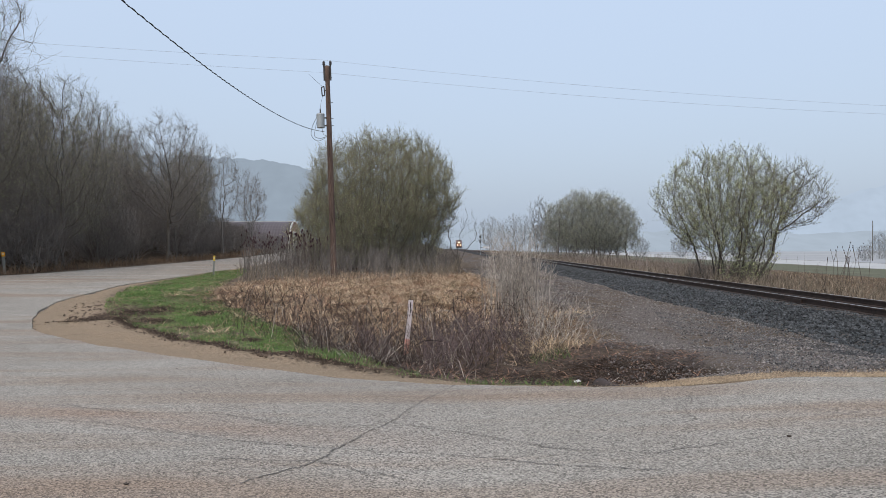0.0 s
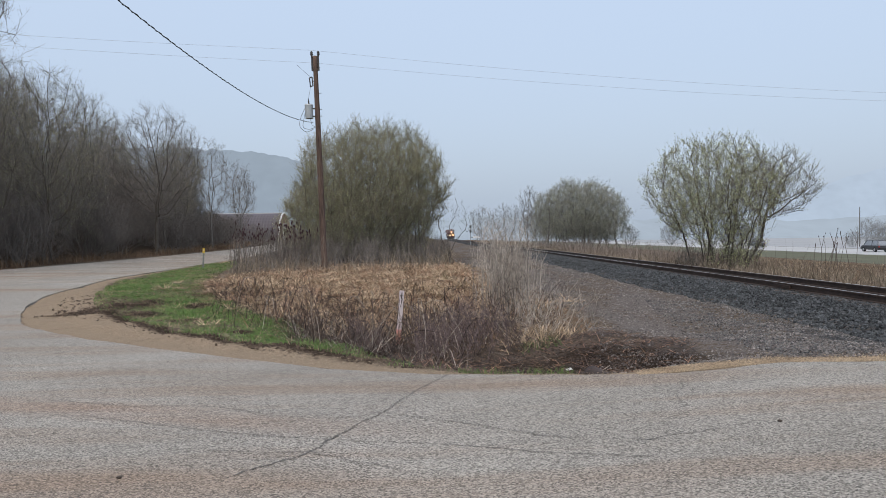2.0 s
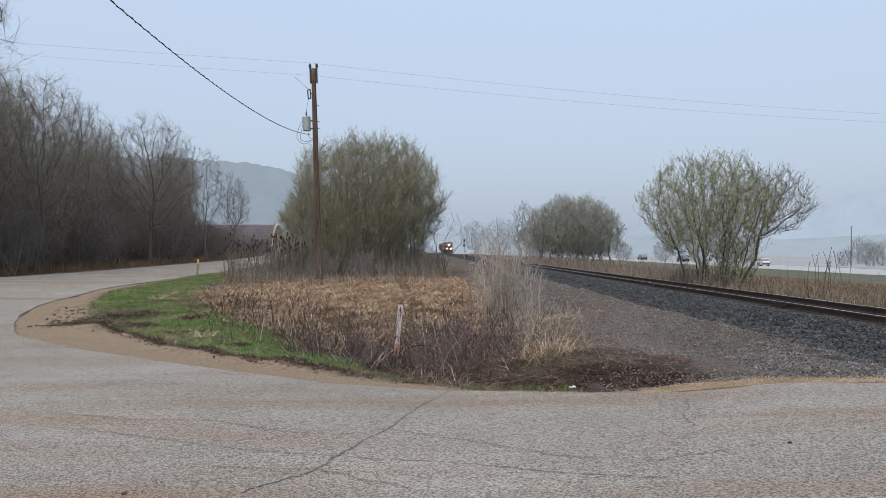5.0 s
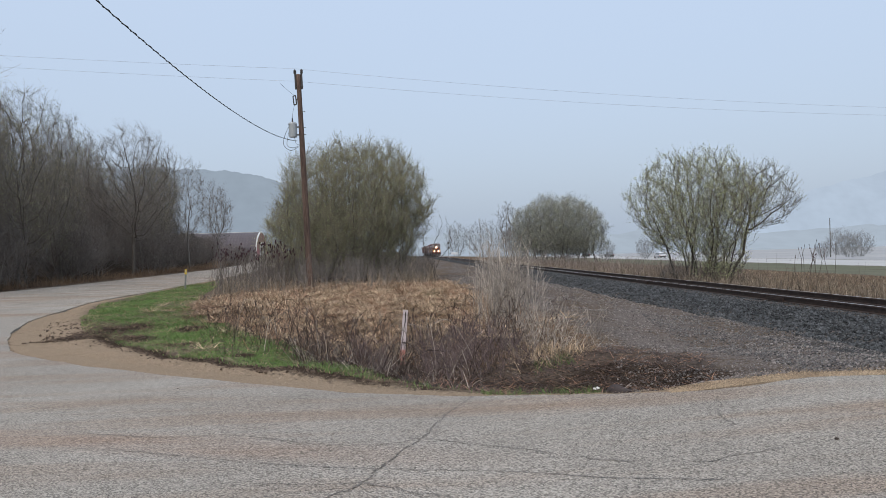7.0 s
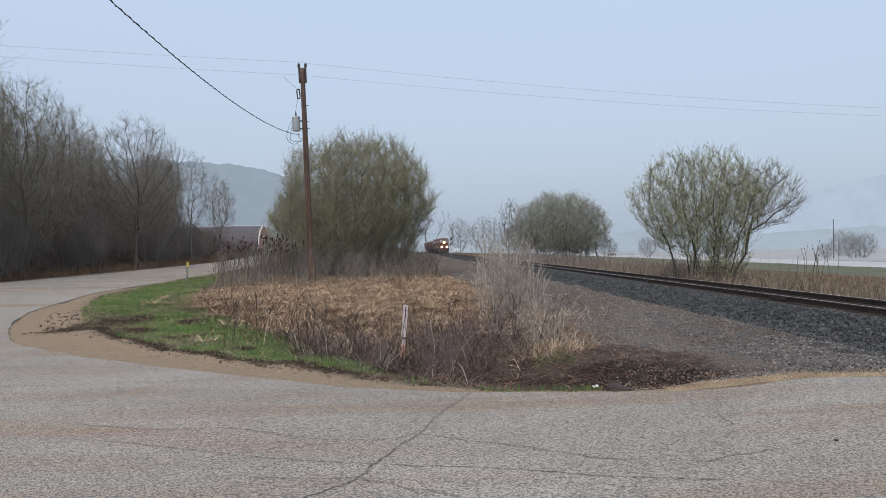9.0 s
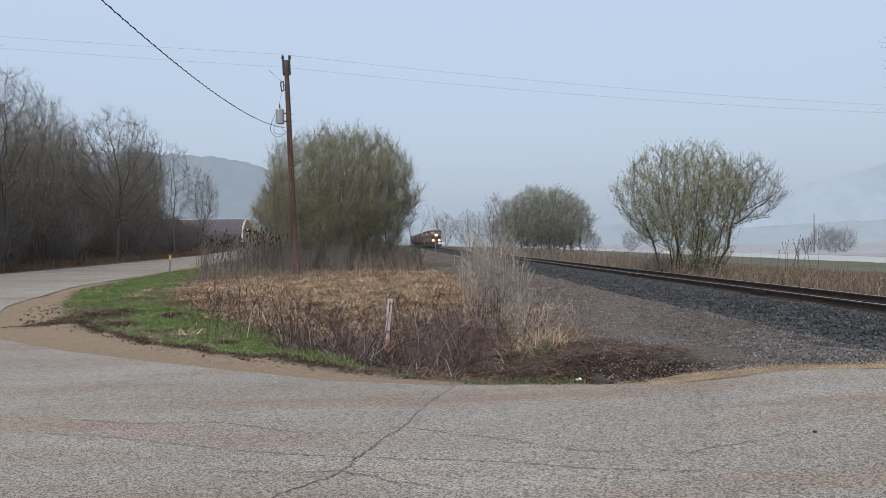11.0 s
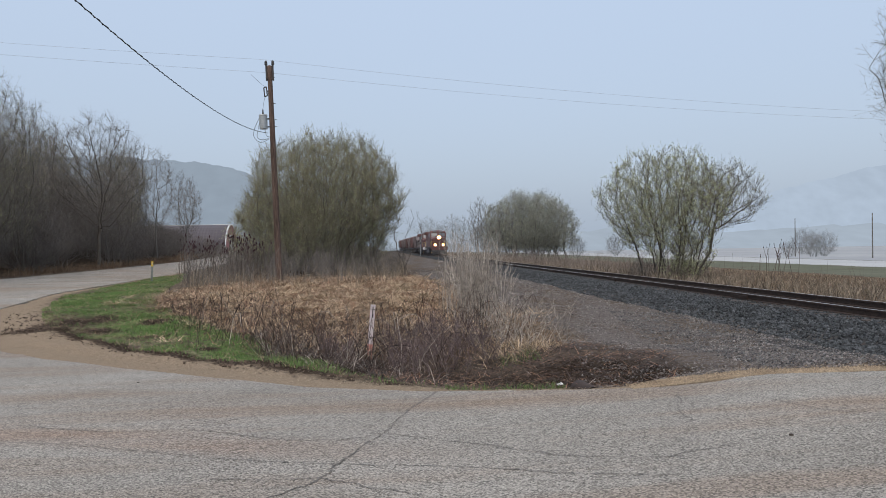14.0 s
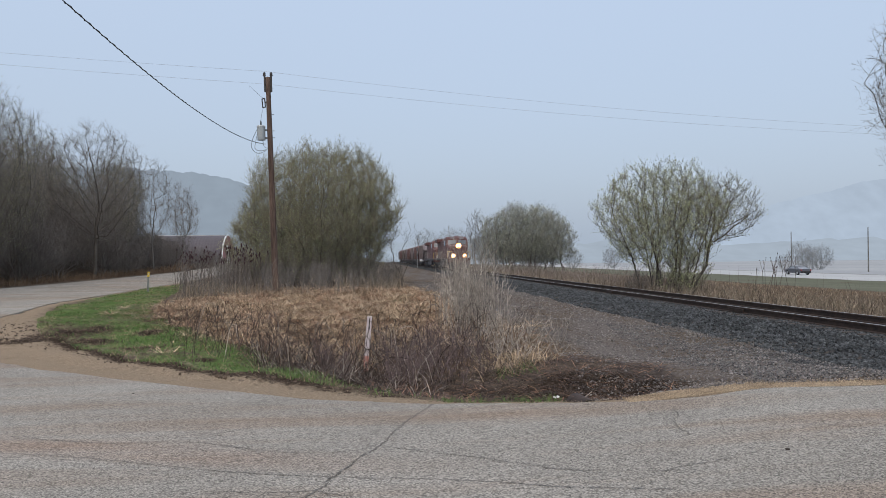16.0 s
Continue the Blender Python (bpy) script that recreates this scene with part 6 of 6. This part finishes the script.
def locomotive(lit, label):
    t = thing("locomotive", label, "locomotive", Matrix(), "locomotives of the train")
    deck = box(-1.5, 1.5, 0.15, 22.0, 1.22, 1.52, bevel=0.03)
    part("deck", deck, LOCO_DARK, t)
    part("sill", box(-1.54, 1.54, 0.1, 0.3, 0.95, 1.62, bevel=0.03), LOCO_RED, t, "red end sill")
    # plough and pilot
    bm = bmesh.new()
    q = [bm.verts.new(p) for p in ((-1.45, 0.1, 1.0), (1.45, 0.1, 1.0), (1.35, 0.0, 0.15), (-1.35, 0.0, 0.15), (0, -0.55, 0.95), (0, -0.75, 0.12))]
    bm.faces.new((q[0], q[4], q[5], q[3]))
    bm.faces.new((q[4], q[1], q[2], q[5]))
    bmesh.ops.solidify(bm, geom=bm.faces[:], thickness=0.06)
    part("plough", bm, LOCO_DARK, t, "black snow plough")
    part("coupler", box(-0.14, 0.14, -0.75, 0.1, 0.72, 1.0, bevel=0.05), LOCO_DARK, t)
    # nose and cab in one faceted shell
    bm = bmesh.new()
    sec = [(0.95, 1.02, 3.02), (1.10, 1.25, 3.10), (2.55, 1.48, 3.28), (2.95, 1.53, 4.20), (3.35, 1.53, 4.42), (6.2, 1.53, 4.42)]
    rings = []
    for y, w, zt in sec:
        ch = 0.16
        rings.append([bm.verts.new(p) for p in ((-w, y, 1.52), (-w, y, zt - ch), (-w + ch * 1.4, y, zt + 0.10), (0, y, zt + 0.20), (w - ch * 1.4, y, zt + 0.10), (w, y, zt - ch), (w, y, 1.52))])
    for a, b in zip(rings[:-1], rings[1:]):
        for k in range(6):
            bm.faces.new((a[k], a[k + 1], b[k + 1], b[k]))
    bm.faces.new(rings[0])
    bm.faces.new(rings[-1][::-1])
    part("cab", bm, LOCO_RED, t, "dull red wide-nosed cab")
    # windscreens follow the slope between nose and roof
    for s in (-1, 1):
        bm = bmesh.new()
        pts = [(s * 0.16, 2.64, 3.50), (s * 1.25, 2.68, 3.44), (s * 1.27, 2.97, 4.06), (s * 0.16, 2.93, 4.12)]
        pts = [(x, y - 0.15, z) for x, y, z in pts]
        bm.faces.new([bm.verts.new(p) for p in (pts if s > 0 else pts[::-1])])
        bmesh.ops.solidify(bm, geom=bm.faces[:], thickness=0.03)
        part("windscreen", bm, LOCO_GLASS, t, "windscreen with a pale sky tone in its glass colour")
        part("side_window", box(s * 1.535 - 0.015, s * 1.535 + 0.015, 3.7, 5.2, 3.3, 4.0, bevel=0.01), LOCO_GLASS, t)
        part("number_board", box(s * 0.62 - 0.32, s * 0.62 + 0.32, 2.78, 3.02, 4.22, 4.46, bevel=0.02), LOCO_GREY, t, "pale number board with illegible figures")
        part("step", box(s * 1.2 - 0.28, s * 1.2 + 0.28, 0.2, 0.75, 0.45, 0.52, bevel=0.01), YELLOW, t)
        bm = bmesh.new()
        for x0, y0, x1, y1 in ((1.5, 0.2, 0.95, 0.2), (1.5, 0.2, 1.5, 1.0)):
            add_rod(bm, (s * x0, y0, 2.45), (s * x1, y1, 2.45), 0.025, sides=6)
            add_rod(bm, (s * x0, y0, 1.5), (s * x0, y0, 2.45), 0.025, sides=6)
            add_rod(bm, (s * x1, y1, 1.5), (s * x1, y1, 2.45), 0.025, sides=6)
        part("handrail", bm, YELLOW, t, "yellow end handrail")
        bm = bmesh.new()
        for y in np.arange(6.8, 21.6, 1.6):
            add_rod(bm, (s * 1.45, y, 1.5), (s * 1.45, y, 2.55), 0.02, sides=5)
        add_rod(bm, (s * 1.45, 6.6, 2.55), (s * 1.45, 21.5, 2.55), 0.022, sides=5)
        part("side_handrail", bm, LOCO_GREY, t)
        # ditch light with an oversized lens and an added halo disc
        h = part("ditch_light", rod((s * 0.76, 0.22, 1.86), (s * 0.76, 0.42, 1.86), 0.27, sides=16), LOCO_DARK, t, "ditch lamp on the front platform")
        part("halo_disc", rod((s * 0.76, 0.19, 1.86), (s * 0.76, 0.23, 1.86), 0.32, sides=16), LIT_HALO if lit else UNLIT, h, "orange glowing disc imitating the lamp halo" if lit else "unlit halo disc")
        part("lens", rod((s * 0.76, 0.16, 1.86), (s * 0.76, 0.20, 1.86), 0.17, sides=16), LIT if lit else UNLIT, h, "glowing warm lamp lens" if lit else "dark lamp lens")
    hb = part("headlight", box(-0.42, 0.42, 0.86, 1.05, 3.02, 3.46, bevel=0.04), LOCO_DARK, t, "twin headlight housing on the nose")
    # glowing disc behind the twin lenses, added to imitate their halo
    part("halo_disc", rod((0, 0.82, 3.24), (0, 0.87, 3.24), 0.38, sides=18), LIT_HALO if lit else UNLIT, hb, "orange glowing disc imitating the lamp halo" if lit else "unlit halo disc")
    for s in (-1, 1):
        part("lens", rod((s * 0.12, 0.795 - 0.006 * s, 3.24), (s * 0.12, 0.825, 3.24), 0.17, sides=16), LIT if lit else UNLIT, hb, "glowing warm lamp lens" if lit else "dark lamp lens")
    # long hood with vents, radiator wings and stack
    part("long_hood", box(-0.95, 0.95, 6.2, 17.2, 1.52, 4.25, bevel=0.08), LOCO_RED, t)
    part("radiator_hood", box(-1.0, 1.0, 17.2, 21.2, 1.52, 4.05, bevel=0.08), LOCO_RED, t)
    part("radiator_wing", box(-1.5, 1.5, 16.9, 21.3, 4.0, 4.58, bevel=0.12), LOCO_RED, t, "flared red radiator wing")
    part("brake_blister", box(-1.25, 1.25, 6.6, 9.4, 3.75, 4.45, bevel=0.1), LOCO_GREY, t, "grey dynamic brake housing")
    part("exhaust_stack", box(-0.35, 0.35, 12.0, 13.3, 4.2, 4.55, bevel=0.04), LOCO_GREY, t)
    for y in (7.2, 10.2, 11.6, 14.2, 15.6):
        part("roof_hatch", box(-0.7, 0.7, y, y + 1.0, 4.22, 4.34, bevel=0.03), LOCO_GREY, t)
    for k in range(9):
        for s in (-1, 1):
            part("hood_door", box(s * 0.965 - 0.02, s * 0.965 + 0.02, 6.5 + k * 1.18, 7.55 + k * 1.18, 1.7, 3.5, bevel=0.01), LOCO_RED, t)
    part("fuel_tank", box(-1.35, 1.35, 7.6, 14.2, 0.35, 1.2, bevel=0.18), LOCO_DARK, t)
    part("horn", rod((0.2, 4.2, 4.62), (0.2, 3.6, 4.72), 0.05, 0.09), LOCO_GREY, t)
    spin = []
    for y in (4.0, 18.0):
        spin += rail_truck(t, y, (-2.0, 0.0, 2.0), 5.4, WHEEL_R)[1]
    return t, spin


def hopper_car(label, paint):
    t = thing("hopper_car", label, "freight car", Matrix(), "freight cars of the train")
    bm = bmesh.new()
    sec = [(0.9, 3.2, 3.2), (2.0, 1.9, 4.2), (3.2, 1.3, 4.45), (13.6, 1.3, 4.45), (14.8, 1.9, 4.2), (16.0, 3.2, 3.2)]
    rings = []
    for y, zb, zt in sec:
        w = 1.55
        rings.append([bm.verts.new(p) for p in ((-w * 0.9, y, zb), (-w, y, zb + 0.2), (-w, y, zt - 0.3), (-w * 0.7, y, zt), (w * 0.7, y, zt), (w, y, zt - 0.3), (w, y, zb + 0.2), (w * 0.9, y, zb))])
    for a, b in zip(rings[:-1], rings[1:]):
        for k in range(8):
            bm.faces.new((a[k], a[(k + 1) % 8], b[(k + 1) % 8], b[k]))
    bm.faces.new(rings[0])
    bm.faces.new(rings[-1][::-1])
    part("body", bm, paint, t)
    for k in range(3):
        bm = bmesh.new()
        y = 4.0 + k * 3.6
        q = [bm.verts.new(p) for p in ((-1.4, y, 1.5), (1.4, y, 1.5), (1.4, y + 2.6, 1.5), (-1.4, y + 2.6, 1.5), (-0.4, y + 1.0, 0.45), (0.4, y + 1.0, 0.45), (0.4, y + 1.6, 0.45), (-0.4, y + 1.6, 0.45))]
        for f in ((0, 1, 5, 4), (1, 2, 6, 5), (2, 3, 7, 6), (3, 0, 4, 7), (4, 5, 6, 7)):
            bm.faces.new([q[i] for i in f])
        part("hopper", bm, paint, t)
    for k in range(11):
        for s in (-1, 1):
            part("rib", box(s * 1.58 - 0.05, s * 1.58 + 0.05, 3.2 + k * 1.0, 3.32 + k * 1.0, 1.5, 4.1), paint, t)
    part("sill", box(-1.2, 1.2, 0.2, 16.7, 1.0, 1.25, bevel=0.02), LOCO_DARK, t)
    part("roof_walk", box(-0.45, 0.45, 3.0, 13.8, 4.48, 4.58, bevel=0.01), LOCO_GREY, t)
    for y in (0.6, 16.2):
        bm = bmesh.new()
        for x in (-1.3, -0.85):
            add_rod(bm, (x, y, 1.2), (x, y, 4.2), 0.03, sides=5)
        for z in np.arange(1.5, 4.2, 0.4):
            add_rod(bm, (-1.3, y, z), (-0.85, y, z), 0.02, sides=5)
        part("ladder", bm, LOCO_GREY, t)
    part("coupler", box(-0.14, 0.14, -0.35, 0.3, 0.75, 1.0, bevel=0.04), LOCO_DARK, t)
    for y in (2.0, 14.9):
        rail_truck(t, y, (-0.9, 0.9), 2.5, 0.46)
    return t


def build_train():
    lead, spin = locomotive(True, "dull red diesel locomotive with lit headlights coming down the track")
    second, spin2 = locomotive(False, "second dull red diesel locomotive coupled behind the first")
    consist = [(lead, 0.0), (second, 22.7)]
    a = hopper_car("grey covered hopper car in the train", HOPPER)
    b = hopper_car("oxide-red covered hopper car in the train", HOPPER_RED)
    cars = [a, b] + [copy_thing((a, b, a)[k % 3], Matrix()) for k in range(6)]
    for k, c in enumerate(cars):
        consist.append((c, 45.4 + 17.2 * k))
    return consist, spin + spin2


# ---------------------------------------------------------------- road vehicles
def car(label, kind, paint_a, paint_b):
    paint = mat("car_paint_" + kind, paint_a, paint_b, 0.3, 1, 10, 0, spec=0.5)
    rubber = mat("tyre_rubber", (0.02, 0.02, 0.02), (0.04, 0.04, 0.04), 0.9)
    alloy = mat("alloy_rim", (0.35, 0.35, 0.36), (0.5, 0.5, 0.5), 0.4, metal=0.7)
    t = thing(kind, label, "car", Matrix(), "vehicles on the highway")
    L, W = 4.75, 1.88
    low = [(-L / 2, 0.45, 0.95), (-L / 2 + 0.15, 0.32, 1.02), (-L / 2 + 1.0, 0.30, 1.05), (L / 2 - 1.3, 0.30, 1.05), (L / 2 - 0.35, 0.32, 0.95), (L / 2, 0.45, 0.75)]
    bm = bmesh.new()
    rings = []
    for k, (y, zb, zt) in enumerate(low):
        w = W / 2 * (0.93 if k in (0, 5) else 1.0)
        rings.append([bm.verts.new(p) for p in ((-w, y, zb), (-w, y, zt - 0.12), (-w * 0.93, y, zt), (w * 0.93, y, zt), (w, y, zt - 0.12), (w, y, zb))])
    for p, q in zip(rings[:-1], rings[1:]):
        for k in range(6):
            bm.faces.new((p[k], p[(k + 1) % 6], q[(k + 1) % 6], q[k]))
    bm.faces.new(rings[0])
    bm.faces.new(rings[-1][::-1])
    part("body", bm, paint, t)
    back, front = {"sedan": (-1.75, 0.75), "sport_utility_vehicle": (-2.2, 0.95)}.get(kind, (-2.15, 0.85))
    roof = {"sedan": 1.46, "station_wagon": 1.55}.get(kind, 1.80)
    bm = bmesh.new()
    y0, y1, w = back, front, W / 2
    slant = 0.75 if kind == "sedan" else 0.25
    lowv = [bm.verts.new(p) for p in ((-w * 0.95, y0 - 0.05, 1.0), (w * 0.95, y0 - 0.05, 1.0), (w * 0.95, y1 + 0.55, 1.0), (-w * 0.95, y1 + 0.55, 1.0))]
    topv = [bm.verts.new(p) for p in ((-w * 0.78, y0 + slant, roof - 0.06), (w * 0.78, y0 + slant, roof - 0.06), (w * 0.78, y1 - 0.15, roof - 0.06), (-w * 0.78, y1 - 0.15, roof - 0.06))]
    for k in range(4):
        bm.faces.new((lowv[k], lowv[(k + 1) % 4], topv[(k + 1) % 4], topv[k]))
    bm.faces.new(topv)
    part("windows", bm, LOCO_GLASS, t, "dark window glass")
    part("roof", box(-w * 0.8, w * 0.8, y0 + slant - 0.05, y1 - 0.1, roof - 0.07, roof, bevel=0.03), paint, t)
    for s in (-1, 1):
        bm = bmesh.new()
        for yb, yt in ((y0 - 0.03, y0 + slant - 0.01), (y1 + 0.53, y1 - 0.14), ((y0 + y1) / 2, (y0 + y1) / 2)):
            add_rod(bm, (s * w * 0.955, yb, 1.0), (s * w * 0.79, yt, roof - 0.04), 0.045, sides=6)
        part("pillar", bm, paint, t)
        part("tail_light", box(s * w * 0.86 - 0.1, s * w * 0.86 + 0.1, -L / 2 - 0.02, -L / 2 + 0.1, 0.72, 0.9, bevel=0.02), mat("tail_red", (0.35, 0.02, 0.02), (0.4, 0.03, 0.03), 0.3), t)
        for y in (-L / 2 + 0.95, L / 2 - 0.95):
            wbm = bmesh.new()
            bmesh.ops.create_cone(wbm, cap_ends=True, segments=20, radius1=0.36, radius2=0.36, depth=0.24, matrix=Matrix.Rotation(math.pi / 2, 4, "Y"))
            wh = part("wheel", wbm, rubber, t)
            wh.location = (s * (w - 0.1), y, 0.36)
            rb = bmesh.new()
            bmesh.ops.create_cone(rb, cap_ends=True, segments=16, radius1=0.22, radius2=0.2, depth=0.26, matrix=Matrix.Rotation(math.pi / 2, 4, "Y"))
            part("rim", rb, alloy, wh)
    part("bumper", box(-w * 0.9, w * 0.9, -L / 2 - 0.08, -L / 2 + 0.1, 0.38, 0.62, bevel=0.04), rubber, t)
    return t


def build_cars():
    return [(car("dark grey sport utility vehicle driving along the highway", "sport_utility_vehicle", (0.05, 0.055, 0.06), (0.07, 0.075, 0.08)), 118.1, 0.5, 24.8),
            (car("black sport utility vehicle driving along the highway", "sport_utility_vehicle", (0.03, 0.032, 0.036), (0.05, 0.052, 0.056)), 113.9, 2.0, 26.7),
            (car("white station wagon driving along the highway", "station_wagon", (0.62, 0.64, 0.66), (0.70, 0.72, 0.74)), 112.9, 3.5, 24.4),
            (car("dark blue-grey sedan driving along the highway", "sedan", (0.07, 0.075, 0.09), (0.10, 0.105, 0.12)), 97.9, 15.3, 26.4)]


# ---------------------------------------------------------------- putting it together
build_ground()
road = build_road()
build_track()
build_stones()
build_trees()
build_cover()
build_canes()
build_brush()
for k, (sx, sy) in enumerate(((-10.4, 42), (-9.6, 43.5), (-9.0, 41.5), (-11.3, 43), (-8.4, 43), (-10.8, 45), (-12.2, 44), (-7.8, 41.5), (-11.6, 41.2), (-9.4, 45.5), (-13.0, 46), (-8.8, 39.8))):
    sumac(spot_on(sx, sy, k * 47), 80 + k, 6)
for k, (sx, sy) in enumerate(((23.6, 45), (25.6, 46), (26.6, 50))):
    sumac(spot_on(sx, sy, k * 61), 90 + k, 4, 0.6)["group"] = "sumac in the field"
PX, PY, PZ, PH = build_utility_pole()
tz = PZ + PH
overhead_wire("power_line", "thin overhead power line along the railway", (-6.65, PY, tz + 0.30), (-66, 38.5, 16.4), 0.5, 0.005)
overhead_wire("power_line", "thin overhead power line along the railway", (-6.65, PY + 0.0, tz + 0.30), (55, 45, 9.0), 0.9, 0.005)
overhead_wire("power_line", "thin overhead neutral line along the railway", (-6.5, PY, tz - 0.35), (-66, 38.5, 16.0), 0.5, 0.005)
overhead_wire("power_line", "thin overhead neutral line along the railway", (-6.5, PY, tz - 0.35), (55, 45, 8.7), 0.9, 0.005)
overhead_wire("service_cable", "thick twisted black service cable sagging from the pole", (-6.55, PY - 0.15, 7.09), (-4.56, -7.25, 6.78), 1.43, 0.009, 0.42)
marker_post(spot_on(-13.6, 41.0, 12) @ pose(0, 0, 0, 0, 3, 0), (0.62, 0.42, 0.04), "slim grey marker post with a yellow reflective top")
marker_post(spot_on(-27.7, 44.4, 0) @ pose(0, 0, 0, 0, -4, 0), (0.72, 0.33, 0.03), "dark marker post with an orange-yellow plate by the bank", 0.16, 1.35)
build_stake()
build_culvert()
build_distance()
build_barn()
build_signal()
consist, spinning = build_train()
cars = build_cars()
build_cracks(road)


def motions():
    turn = math.degrees(math.atan(-RAIL_B))
    cosb = math.cos(math.radians(turn))
    for ob, behind in consist:
        rows = []
        for k in range(33):
            t = 0.5 * k
            y = (TRAIN_START - TRAIN_SPEED * t + behind) * cosb
            rows.append((t, pose(*track_point(0.72, y, float(rail_z(y))), math.degrees(math.atan(GRADE)), 0, turn)))
        walk(ob, rows)
    for w in spinning:
        x, y, z = w.location
        walk(w, [(k / FPS, pose(x, y, z, math.degrees(TRAIN_SPEED / WHEEL_R * k / FPS) % 360)) for k in range(481)])
    for ob, y0, t0, v in cars:
        rows = []
        for k in range(17):
            y = y0 + v * (k - t0)
            rows.append((k, pose(70 - 0.024 * y, y, float(highway_z(y)) + 0.03, 0, 0, math.degrees(math.atan(0.024)))))
        walk(ob, rows)


TRAIN_START, TRAIN_SPEED = 380.0, 17.6
motions()
